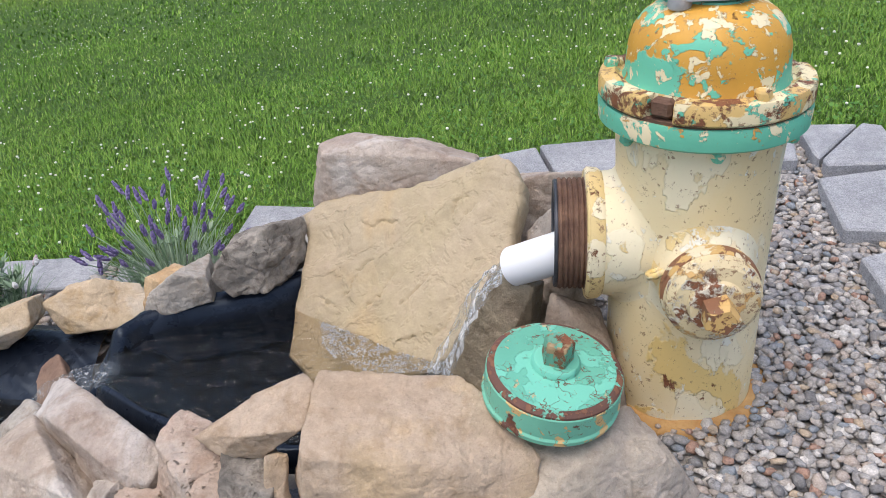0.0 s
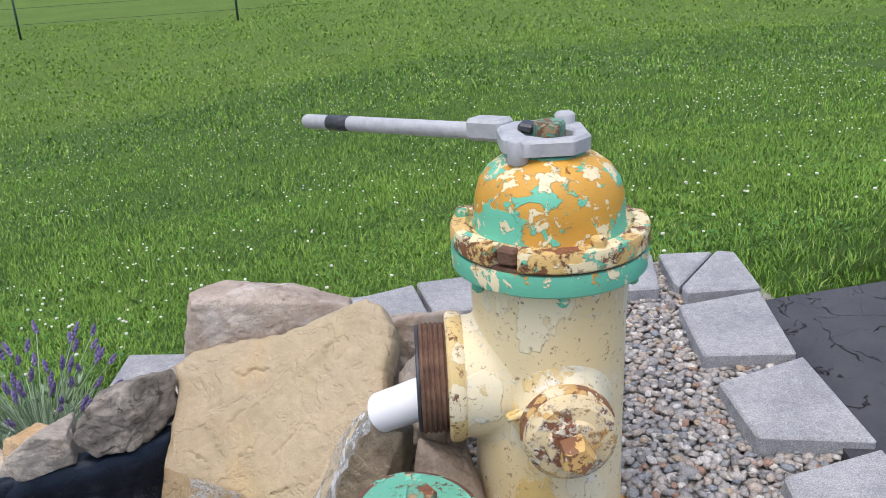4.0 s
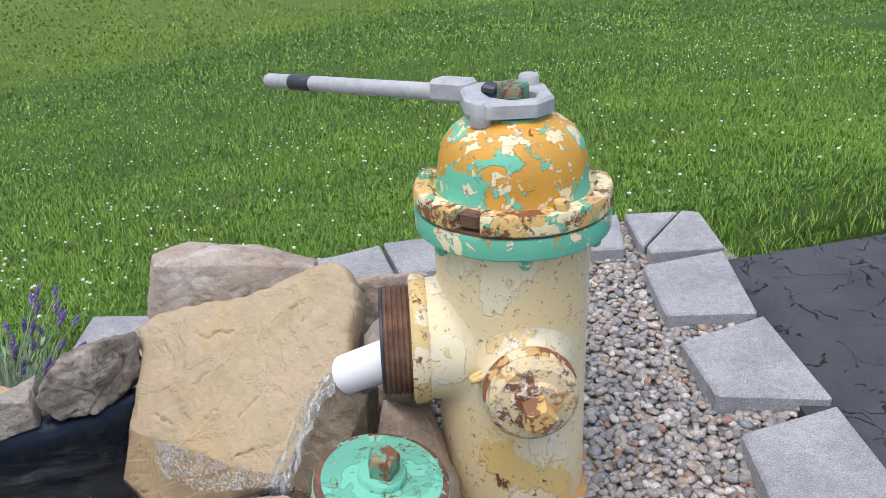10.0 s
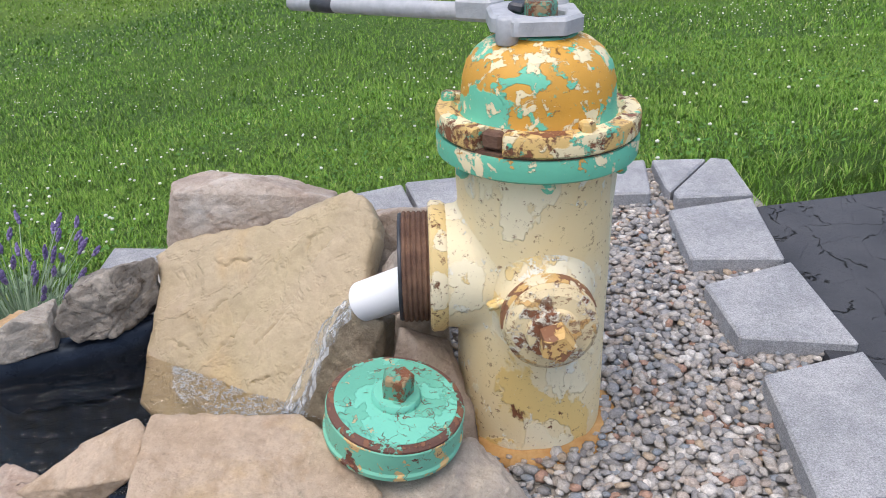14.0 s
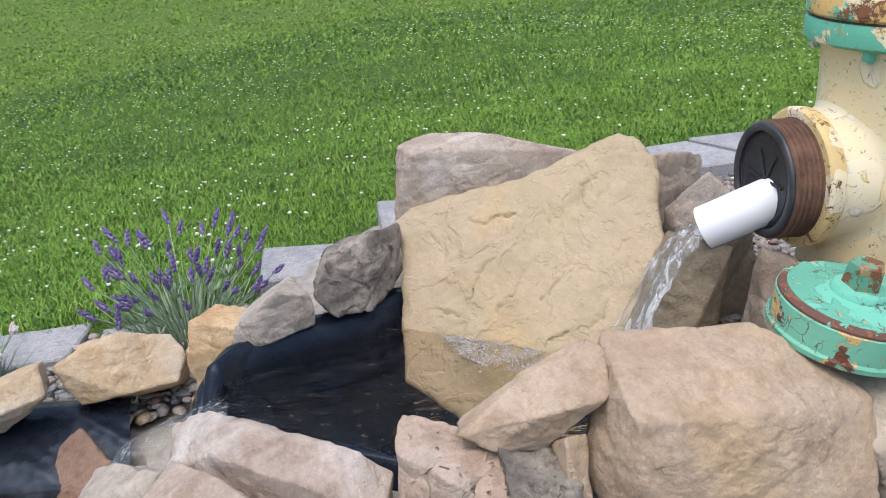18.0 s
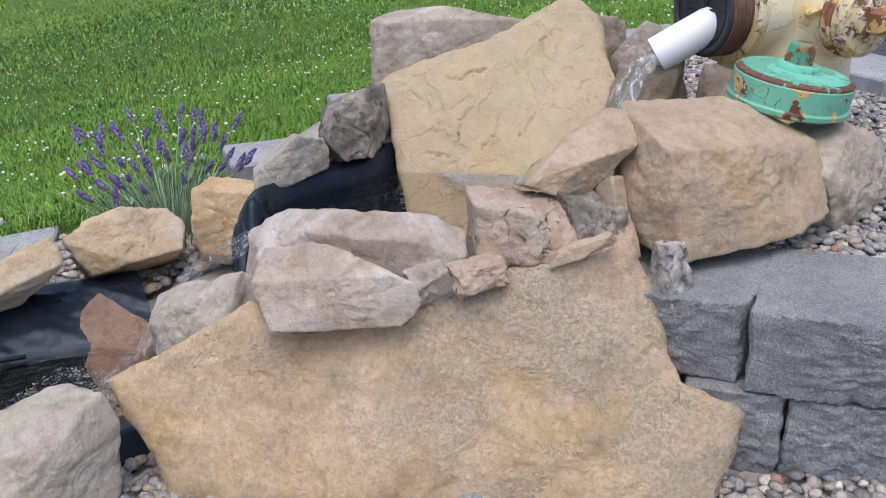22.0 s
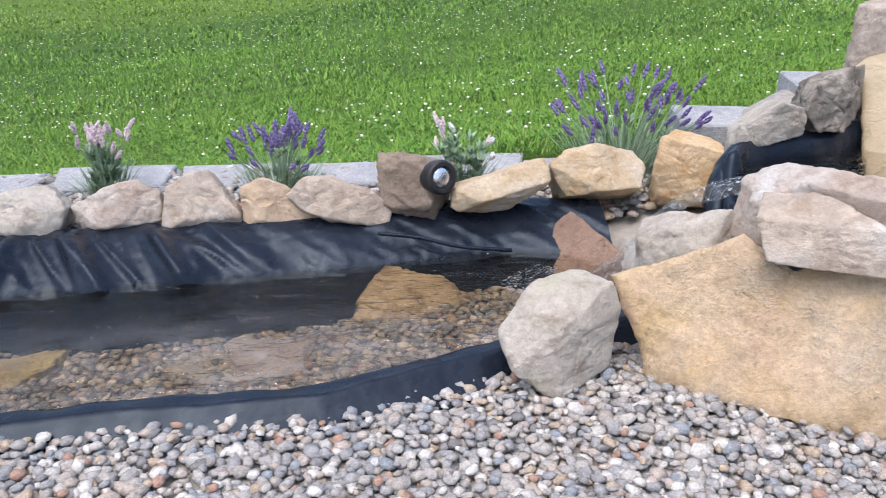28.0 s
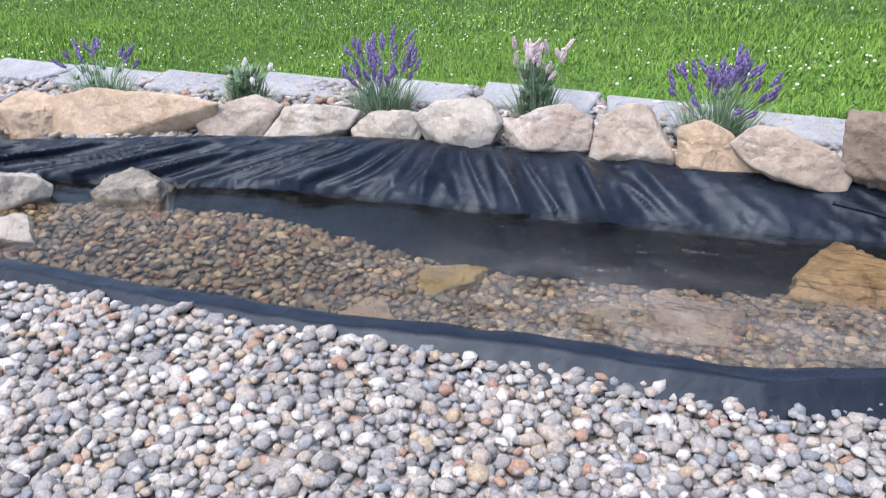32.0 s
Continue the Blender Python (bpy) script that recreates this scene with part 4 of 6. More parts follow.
for x in us:
    yf, yb = float(front_at(x)), float(back_at(x))
    for o, z, w in profile:
        dent = noise.noise(Vector((x * 5, o * 12, 2))) * 0.008 + noise.noise(Vector((x * 19, o * 30, 4))) * 0.003
        verts.append((x, yf + o + dent, z + dent * 0.7))
    for o, z, w in rear:
        z += float(sag(x)) * min(1.0, max(0.0, o / 0.08)) * 0.8
        slant = x + (o - 0.06) * float(np.interp(x, [-2.6, -2.05, -1.8, -1.2], [-2.4, -1.4, 0.5, 1.3]))
        ease = float(np.interp(x, [-1.5, -1.35], [1.0, 0.25]))
        fold = max(0.0, 0.45 - abs(noise.noise(Vector((slant * 7, o * 2, 8))))) ** 2 * 0.14
        fold += max(0.0, 0.35 - abs(noise.noise(Vector((slant * 17, o * 4, 6))))) ** 2 * 0.11
        fold += max(0.0, 0.22 - abs(noise.noise(Vector((slant * 31, o * 5, 16))))) ** 2 * 0.1
        fold = fold * w * ease + noise.noise(Vector((x * 60, o * 70, 1))) * 0.0015
        verts.append((x, yb + o - fold * 0.8, z + fold * 0.75))
cols = len(profile) + len(rear)
quads = [(i * cols + j, (i + 1) * cols + j, (i + 1) * cols + j + 1, i * cols + j + 1) for i in range(len(us) - 1) for j in range(cols - 1)]
pond = thing("pond_liner", (0, 0, 0), "black wrinkled plastic liner of the garden pond", "pond liner")
sheet = part("sheet", mesh_of("sheet", verts, quads, LINER), pond, "creased glossy black sheet")
sheet.data.materials.append(LINER_SUNK)
first, last = len(profile) - 16, len(profile) + sum(1 for r in rear if r[1] < -0.004)
for f in sheet.data.polygons:
    f.material_index = 1 if first < f.index % (cols - 1) < last else 0
hem = smooth_line([(-1.16, 1.385, 0.062), (-1.08, 1.38, 0.052), (-1.0, 1.37, 0.034), (-0.9, 1.375, 0.02)], 24)
part("fold", mesh_of("fold", *tube(hem, 0.004, 8), LINER), pond, "thin raised crease")
tagged(pond, kind="")

ring = [(p, q) for p, q in BASIN]
dense = [tuple(p[:2]) for p in smooth_line(ring + [ring[0]], 120)][:-1]
cx, cy = np.mean([p[0] for p in dense]), np.mean([p[1] for p in dense])
steps = [(1.08, -0.07), (1.07, 0.01), (1.04, 0.03), (1.0, 0.034), (0.955, 0.02), (0.93, -0.02), (0.85, -0.07), (0.6, -0.1), (0.2, -0.11)]
verts, quads = [], []
for k, (s, dz) in enumerate(steps):
    for i, (x, y) in enumerate(dense):
        spill = max(0.0, 1 - math.hypot(x + 0.56, y - 1.15) / 0.08)
        drop = min(spill * 2.0, 1.0) * 0.055
        wob = noise.noise(Vector((x * 14, y * 14, k))) * 0.004
        verts.append((cx + (x - cx) * s + wob, cy + (y - cy) * s + wob, 0.229 + dz + wob - (drop if k < 5 else 0) - (0.08 * min(spill * 2, 1) if k < 2 else 0)))
n = len(dense)
for k in range(len(steps) - 1):
    quads += [(k * n + i, k * n + (i + 1) % n, (k + 1) * n + (i + 1) % n, (k + 1) * n + i) for i in range(n)]
quads.append(tuple(range((len(steps) - 1) * n, len(steps) * n))[::-1])
basin = thing("basin_liner", (0, 0, 0), "black plastic liner of the upper waterfall basin", "pond liner")
bowl = part("bowl", mesh_of("bowl", [tuple(v) for v in verts], [q[::-1] for q in quads], LINER), basin)
bowl.data.materials.append(LINER_SUNK)
for f in bowl.data.polygons:
    f.material_index = 1 if f.center.z < WATER_HIGH - 0.004 and f.index >= 4 * n else 0
rim = smooth_line([(-0.225, 1.385, 0.245), (-0.3, 1.345, 0.25), (-0.4, 1.305, 0.254), (-0.49, 1.282, 0.25), (-0.54, 1.245, 0.23), (-0.572, 1.185, 0.19), (-0.595, 1.14, 0.13), (-0.608, 1.115, 0.07)], 60)
lip = [(-0.036, -0.09), (-0.032, -0.05), (-0.026, -0.02), (-0.016, 0.0), (-0.004, 0.01), (0.01, 0.012), (0.024, 0.004), (0.036, -0.016), (0.042, -0.045), (0.045, -0.09)]
verts = []
for i, p in enumerate(rim):
    out = Vector((p[0] - cx, p[1] - cy, 0)).normalized()
    slim = 1 - 0.5 * min(1.0, max(0.0, (i - 28) / 14))
    for k, (o, z) in enumerate(lip):
        o, z = o * slim, z * slim
        q = Vector((i * 0.35, k * 0.5, 2.0))
        wob = noise.noise(q) * 0.005 + max(0.0, noise.noise(q * 2.3 + Vector((0, 0, 5)))) * 0.004
        verts.append(Vector(p) + out * (o + wob) + Vector((0, 0, z + wob * 0.6)))
m = len(lip)
quads = [(i * m + k, (i + 1) * m + k, (i + 1) * m + k + 1, i * m + k + 1) for i in range(len(rim) - 1) for k in range(m - 1)]
part("rim", mesh_of("rim", verts, quads, LINER), basin, "glossy liner draped over the basin edge")

for name, poly, z, label in (("water", [(-3.0, 0.83)] + [(x, float(front_at(x)) - 0.02) for x in np.linspace(-2.9, -0.74, 30)] + [(x, float(back_at(x)) + 0.015) for x in np.linspace(-0.74, -3.0, 30)], WATER_LOW, "clear rippled water in the lined pond"),
                             ("water", dense, WATER_HIGH, "dark rippled water in the upper basin")):
    turn = sum(x0 * y1 - x1 * y0 for (x0, y0), (x1, y1) in zip(poly, poly[1:] + poly[:1]))
    poly = poly if turn > 0 else poly[::-1]
    me = mesh_of(name, [(x, y, z) for x, y in poly], [tuple(range(len(poly)))], WATER, False)
    ob = tagged(new(name, me), label, "water", kind="structure")
    ob.visible_shadow = False

# ---------------------------------------------------------------- large stones
CRACKS = [
    [(-0.025, -0.052), (-0.042, -0.079), (-0.044, -0.107), (-0.05, -0.132)],
    [(0.026, -0.066), (0.015, -0.11), (0.001, -0.126), (-0.011, -0.157)],
    [(0.094, -0.047), (0.082, -0.076), (0.063, -0.113)],
    [(0.16, -0.097), (0.156, -0.123), (0.139, -0.138)],
    [(-0.074, 0.003), (-0.052, 0.001), (-0.03, 0.015), (-0.001, 0.021)],
    [(-0.107, -0.142), (-0.077, -0.145), (-0.047, -0.151)],
    [(0.097, 0.061), (0.091, 0.08), (0.108, 0.094)],
    [(0.131, 0.086), (0.12, 0.061), (0.111, 0.041)],
    [(-0.095, -0.069), (-0.079, -0.057)],
    [(0.048, 0.047), (0.05, 0.014)],
    [(0.083, -0.167), (0.109, -0.151)],
]
slab("stone_slab", [(-0.208, -0.013), (-0.182, 0.021), (-0.101, 0.056), (-0.004, 0.088), (0.052, 0.124), (0.09, 0.155), (0.129, 0.176), (0.156, 0.172), (0.192, 0.14), (0.202, 0.113),
                    (0.21, 0.051), (0.226, 0.01), (0.207, -0.113), (0.192, -0.157), (0.139, -0.209), (-0.017, -0.303), (-0.12, -0.257), (-0.153, -0.154), (-0.177, -0.053)],
     0.06, (-0.078, 1.321, 0.36), (0.809, -0.588, 0), ROCK_BACK, (0.399, 0.549, 0.734), 3, "tall tan sandstone slab leaning back behind the waterfall basin", "rock slab", ledge=0.003, wave=0.005, step=0.0036, cracks=CRACKS)
slab("stone_slab", [(-0.227, 0.087), (-0.199, 0.074), (-0.152, 0.05), (-0.107, 0.062), (-0.017, 0.097), (0.086, 0.131), (0.173, 0.154), (0.239, 0.177), (0.249, 0.126), (0.263, 0.104),
                    (0.278, 0.032), (0.292, -0.003), (0.334, -0.02), (0.365, -0.037), (0.348, -0.087), (0.324, -0.15), (0.177, -0.165), (-0.012, -0.155), (-0.147, -0.155), (-0.312, -0.155),
                    (-0.341, -0.101), (-0.374, -0.056), (-0.4, -0.012), (-0.33, 0.024), (-0.253, 0.067)],
     0.07, (-0.465, 0.796, 0.16), (0.845, -0.535, 0), ROCK_FRONT, (0.267, 0.422, 0.866), 9, "broad ochre sandstone slab standing on the gravel", "rock slab", ledge=0.007, wave=0.009, step=0.007)

ROCKS = [
    # at, size, turn, seed, material, label
    ((-2.93, 1.44, 0.046), (0.18, 0.12, 0.12), (0, 0, -10), 32, ROCK_CREAM, "cream stone at the pond's far end"),
    ((-0.435, 0.845, 0.255), (0.055, 0.05, 0.05), (0, -20, 0), 41, ROCK_GREY, "small grey filler stone"),
    ((-0.39, 0.815, 0.268), (0.07, 0.05, 0.036), (0, -10, -10), 42, ROCK_PITTED, "small pinkish cream filler stone"),
    ((-0.285, 0.75, 0.3), (0.085, 0.014, 0.014), (0, -22, -30), 43, ROCK_CREAM, "thin sliver of filler stone"),
    ((-0.24, 0.815, 0.28), (0.07, 0.12, 0.12), (0, 0, 0), 44, ROCK_DARK, "dark crumbly stone behind the pitted stone"),
    ((-1.335, 1.09, -0.045), (0.15, 0.12, 0.065), (0, 0, 20), 46, ROCK_LAMP, "brown stone under water"),
    ((-1.46, 1.085, -0.052), (0.15, 0.11, 0.06), (0, 0, -10), 47, ROCK_OLIVE, "flat olive stone under water"),
    ((-1.735, 1.09, -0.044), (0.15, 0.11, 0.06), (0, 0, 30), 48, ROCK_WET, "mossy yellow stone under water"),
    ((-1.82, 0.955, -0.044), (0.14, 0.09, 0.06), (0, 0, -25), 49, ROCK_LAMP, "brown flat stone under water"),
    ((-2.4, 1.15, -0.01), (0.15, 0.11, 0.1), (0, 0, 15), 50, ROCK_DARK, "grey stone breaking the pond's surface"),
    ((-2.62, 1.06, 0.01), (0.13, 0.1, 0.1), (0, 0, -15), 51, ROCK_WHITE, "white stone at the pond's shallow end"),
    ((-2.52, 0.93, 0.0), (0.17, 0.08, 0.08), (0, -6, 35), 52, ROCK_WHITE, "pale slanting stone at the pond's shallow end"),
    ((-1.0, 1.13, -0.06), (0.16, 0.14, 0.07), (0, 0, 0), 53, ROCK_PINK, "flat pale stone under the splash"),
]
for at, size, turn, seed, material, label in ROCKS:
    if at[1] > 1.42:
        at = (at[0], at[1], at[2] + float(sag(at[0])))
    sunk = seed in (46, 47, 48, 49, 53)
    rock("rock", at, size, turn, seed, material, label, group="pond stones", n=44, rough=0.13 if sunk else 0.055, hard=40 if sunk else 90, chamfers=16 if sunk else 11, cut=(0.5, 0.75) if sunk else (0.6, 0.84))

# the stones along the pond's rear edge: face corners as (x, z), set back a little towards their tops
EDGE_STONES = [
    (30, ROCK_GREY, "rough grey-pink stone on the liner edge", 1.44, [(-2.465, 0.035), (-2.407, 0.075), (-2.321, 0.103), (-2.245, 0.088), (-2.300, 0.012), (-2.405, -0.034), (-2.464, -0.020)]),
    (29, ROCK_WHITE, "flat pale stone on the liner edge", 1.44, [(-2.301, 0.005), (-2.238, 0.089), (-2.137, 0.107), (-2.061, 0.099), (-2.079, 0.065), (-2.149, 0.035), (-2.261, 0.003)]),
    (28, ROCK_WHITE, "white faceted stone on the liner edge", 1.43, [(-2.081, 0.063), (-2.031, 0.104), (-1.947, 0.118), (-1.914, 0.085), (-1.924, 0.053), (-2.018, 0.015), (-2.072, 0.043)]),
    (27, ROCK_WHITE, "cream limestone boulder on the liner edge", 1.43, [(-1.937, 0.103), (-1.889, 0.143), (-1.791, 0.155), (-1.752, 0.114), (-1.774, 0.062), (-1.825, 0.043), (-1.910, 0.060)]),
    (26, ROCK_PINK, "pink-brown stone on the liner edge", 1.45, [(-1.758, 0.106), (-1.689, 0.141), (-1.629, 0.150), (-1.579, 0.129), (-1.584, 0.072), (-1.682, 0.049), (-1.738, 0.043)]),
    (25, ROCK_BLUSH, "upright pale stone on the liner edge", 1.45, [(-1.585, 0.053), (-1.571, 0.141), (-1.518, 0.171), (-1.489, 0.164), (-1.428, 0.082), (-1.430, 0.052), (-1.501, 0.052)]),
    (24, ROCK_CREAM, "small orange-cream sandstone on the liner edge", 1.45, [(-1.430, 0.050), (-1.429, 0.131), (-1.385, 0.149), (-1.339, 0.130), (-1.262, 0.051), (-1.348, 0.045)]),
    (23, ROCK_BLUSH, "pale slanting sandstone on the liner edge", 1.44, [(-1.338, 0.116), (-1.300, 0.156), (-1.250, 0.151), (-1.159, 0.120), (-1.128, 0.080), (-1.142, 0.051), (-1.239, 0.067), (-1.314, 0.093)]),
    (22, ROCK_YELLOW, "long buff sandstone lying on the liner edge", 1.44, [(-1.017, 0.087), (-1.012, 0.123), (-0.904, 0.150), (-0.820, 0.175), (-0.813, 0.135), (-0.845, 0.106), (-1.001, 0.076)]),
    (31, ROCK_CREAM, "long layered cream stone on the liner edge", 1.42, [(-2.938, 0.030), (-2.756, 0.083), (-2.495, 0.090), (-2.387, 0.088), (-2.410, 0.041), (-2.696, -0.047), (-2.843, -0.044), (-2.933, -0.033)]),
]
for seed, material, label, y, face in EDGE_STONES:
    r = np.random.default_rng(seed)
    low = min(z for _, z in face)
    mid = sum(x for x, _ in face) / len(face)
    corners = []
    for x, z in face:
        rise = (z - low) / 0.1
        corners.append((x, y + 0.03 * rise + r.uniform(-0.012, 0.012), z))
        corners.append((mid + 0.84 * (x - mid), y + 0.11 + r.uniform(-0.02, 0.02), low - 0.02 + 0.82 * (z - low)))
    corners += [(mid - 0.03, y - 0.02, low + 0.03), (mid, y + 0.05, low - 0.025)]
    hewn("rock", corners, material, seed, label, n=36, hard=80, lump=0.006)

# the stones round the basin, each from its main corners
hewn("rock", [(-0.215, 1.515, 0.455), (-0.2, 1.455, 0.455), (-0.235, 1.475, 0.36), (-0.085, 1.465, 0.473), (-0.04, 1.475, 0.45), (0.075, 1.43, 0.438), (-0.15, 1.54, 0.462), (-0.03, 1.55, 0.44), (0.08, 1.5, 0.42),
              (-0.225, 1.45, 0.25), (-0.2, 1.55, 0.25), (0.09, 1.4, 0.25), (0.09, 1.53, 0.25)], ROCK_PINK, 11, "pinkish brown block resting behind the tan slab", n=52, hard=110, lump=0.005, ledge=0.001)
hewn("rock", [(-0.15, 0.86, 0.43), (0.02, 0.855, 0.418), (0.104, 0.765, 0.362), (0.09, 0.735, 0.325), (-0.165, 0.748, 0.397), (-0.06, 0.738, 0.385), (-0.03, 0.733, 0.352), (-0.16, 0.715, 0.262), (0.01, 0.69, 0.268),
              (0.08, 0.71, 0.28), (-0.19, 0.812, 0.314), (-0.18, 0.77, 0.27), (-0.13, 0.9, 0.25), (0.06, 0.9, 0.25), (0.11, 0.83, 0.28)], ROCK_CREAM, 12, "large cream sandstone boulder beside the basin", n=60, hard=90, lump=0.0035, ledge=0.001)
hewn("rock", [(0.055, 0.82, 0.365), (0.18, 0.77, 0.368), (0.22, 0.85, 0.36), (0.085, 0.722, 0.323), (0.25, 0.78, 0.325), (0.315, 0.8, 0.24), (0.13, 0.728, 0.212), (0.1, 0.76, 0.235), (0.22, 0.735, 0.26), (0.1, 0.92, 0.22), (0.28, 0.89, 0.22)],
     ROCK_GREY, 13, "grey weathered boulder under the green cap", n=52, hard=90, lump=0.009, ledge=0.0018)
hewn("rock", [(0.13, 1.06, 0.405), (0.072, 1.1, 0.41), (0.045, 1.055, 0.2), (-0.02, 1.12, 0.2), (0.152, 1.1, 0.39), (0.1, 1.18, 0.38), (0.12, 1.08, 0.2), (0.06, 1.19, 0.2)], ROCK_OLIVE, 14, "wet grey-tan stone under the water stream", n=36, lump=0.004, ledge=0.0012)
hewn("rock", [(0.15, 1.03, 0.41), (0.17, 0.99, 0.41), (0.215, 0.985, 0.37), (0.24, 0.955, 0.31), (0.13, 0.98, 0.33), (0.14, 0.93, 0.3), (0.13, 1.05, 0.22), (0.25, 1.03, 0.22), (0.13, 0.93, 0.22), (0.25, 0.93, 0.22), (0.22, 1.04, 0.38)],
     ROCK_BROWN, 15, "brown wedge stone below the hydrant outlet")
hewn("rock", [(0.17, 1.2, 0.458), (0.14, 1.27, 0.375), (0.145, 1.17, 0.4), (0.18, 1.14, 0.44), (0.23, 1.16, 0.4), (0.23, 1.26, 0.42), (0.14, 1.15, 0.23), (0.14, 1.28, 0.23), (0.24, 1.15, 0.23), (0.24, 1.28, 0.23)],
     ROCK_GREY, 16, "mottled grey stone beside the tan slab", lump=0.01)
hewn("rock", [(0.13, 1.36, 0.43), (0.2, 1.35, 0.445), (0.27, 1.38, 0.42), (0.14, 1.45, 0.4), (0.27, 1.46, 0.39), (0.12, 1.33, 0.23), (0.28, 1.35, 0.23), (0.12, 1.47, 0.23), (0.28, 1.47, 0.23)],
     ROCK_PINK, 17, "pale pink stone behind the hydrant outlet")
hewn("rock", [(-0.21, 0.705, 0.298), (-0.165, 0.71, 0.295), (-0.165, 0.69, 0.25), (-0.205, 0.68, 0.23), (-0.19, 0.7, 0.17), (-0.17, 0.72, 0.17), (-0.215, 0.74, 0.17), (-0.17, 0.76, 0.28)],
     ROCK_GRANITE, 40, "small black and white stone wedged by the block wall", n=30)
hewn("rock", [(-0.395, 1.295, 0.31), (-0.37, 1.287, 0.266), (-0.365, 1.32, 0.352), (-0.3, 1.345, 0.376), (-0.238, 1.405, 0.362), (-0.242, 1.385, 0.285), (-0.31, 1.31, 0.262), (-0.37, 1.4, 0.335), (-0.27, 1.46, 0.33), (-0.37, 1.41, 0.24), (-0.25, 1.45, 0.24)],
     ROCK_DARK, 18, "dark pitted stone on the basin rim", lump=0.009, ledge=0.0018)
hewn("rock", [(-0.525, 1.285, 0.245), (-0.505, 1.29, 0.285), (-0.45, 1.275, 0.335), (-0.4, 1.285, 0.318), (-0.395, 1.285, 0.268), (-0.48, 1.272, 0.254), (-0.42, 1.4, 0.3), (-0.5, 1.38, 0.26), (-0.5, 1.38, 0.2), (-0.4, 1.4, 0.2)],
     ROCK_WHITE, 19, "pale grey stone on the basin rim")
hewn("rock", [(-0.585, 1.49, 0.205), (-0.595, 1.475, 0.15), (-0.585, 1.47, 0.085), (-0.5, 1.435, 0.08), (-0.468, 1.44, 0.185), (-0.465, 1.435, 0.12), (-0.54, 1.54, 0.205), (-0.45, 1.52, 0.18), (-0.58, 1.55, 0.03), (-0.45, 1.53, 0.03)],
     ROCK_ORANGE, 20, "blocky orange sandstone beside the pond", hard=90)
hewn("rock", [(-0.81, 1.505, 0.152), (-0.775, 1.485, 0.083), (-0.62, 1.485, 0.1), (-0.598, 1.52, 0.13), (-0.7, 1.54, 0.178), (-0.62, 1.55, 0.158), (-0.77, 1.55, 0.165), (-0.78, 1.59, 0.03), (-0.61, 1.59, 0.03), (-0.7, 1.465, 0.1)],
     ROCK_YELLOW, 21, "buff sandstone with mossy face beside the pond")
hewn("rock", [(-0.635, 0.918, 0.275), (-0.592, 1.0, 0.28), (-0.553, 0.93, 0.305), (-0.51, 0.875, 0.295), (-0.468, 0.82, 0.272), (-0.63, 0.885, 0.222), (-0.49, 0.815, 0.222), (-0.465, 0.815, 0.245), (-0.58, 0.98, 0.2), (-0.45, 0.9, 0.2), (-0.49, 0.83, 0.285)],
     ROCK_BLUSH, 33, "flat-topped pinkish cream block on the ochre slab", n=52, hard=110, lump=0.004, ledge=0.001)
hewn("rock", [(-0.592, 1.078, 0.275), (-0.545, 1.035, 0.312), (-0.49, 0.95, 0.321), (-0.4, 0.9, 0.316), (-0.365, 0.882, 0.295), (-0.6, 1.015, 0.26), (-0.55, 0.955, 0.306), (-0.44, 0.86, 0.302), (-0.385, 0.845, 0.275), (-0.615, 1.05, 0.19), (-0.58, 0.98, 0.19), (-0.42, 0.84, 0.245), (-0.375, 0.87, 0.235), (-0.54, 1.04, 0.15), (-0.4, 0.92, 0.15)],
     ROCK_PINK, 34, "long pinkish stone holding the basin edge", n=52, hard=90, lump=0.005, ledge=0.001)
hewn("rock", [(-0.368, 0.862, 0.337), (-0.345, 0.915, 0.34), (-0.27, 0.875, 0.336), (-0.25, 0.812, 0.33), (-0.285, 0.755, 0.288), (-0.33, 0.78, 0.275), (-0.375, 0.835, 0.268), (-0.325, 0.795, 0.335), (-0.24, 0.9, 0.29), (-0.34, 0.94, 0.2), (-0.25, 0.9, 0.2), (-0.245, 0.79, 0.28)],
     ROCK_PITTED, 35, "pitted pink stone holding the basin edge", n=52, hard=40, lump=0.008)
hewn("rock", [(-0.312, 0.838, 0.356), (-0.225, 0.868, 0.4), (-0.17, 0.865, 0.425), (-0.153, 0.838, 0.425), (-0.17, 0.8, 0.392), (-0.235, 0.805, 0.383), (-0.23, 0.815, 0.335), (-0.28, 0.82, 0.342), (-0.29, 0.89, 0.34), (-0.17, 0.9, 0.34)],
     ROCK_CREAM, 36, "wedge of cream sandstone leaning on the boulder", hard=90, lump=0.004)
hewn("rock", [(-0.706, 1.18, 0.165), (-0.735, 1.12, 0.15), (-0.725, 1.095, 0.1), (-0.615, 1.045, 0.232), (-0.66, 1.12, 0.205), (-0.66, 1.03, 0.155), (-0.57, 1.06, 0.2), (-0.6, 1.16, 0.14), (-0.72, 1.18, 0.0), (-0.66, 1.02, 0.02), (-0.57, 1.12, 0.02)],
     ROCK_WHITE, 37, "white-streaked stone under the spill of water", lump=0.008)
hewn("rock", [(-0.77, 1.435, 0.075), (-0.805, 1.425, 0.055), (-0.828, 1.37, 0.0), (-0.735, 1.36, 0.055), (-0.695, 1.31, 0.035), (-0.79, 1.31, -0.03), (-0.7, 1.3, -0.06), (-0.82, 1.43, -0.07), (-0.7, 1.42, -0.07), (-0.83, 1.33, -0.07)],
     ROCK_RED, 38, "reddish brown stone in the pond corner")
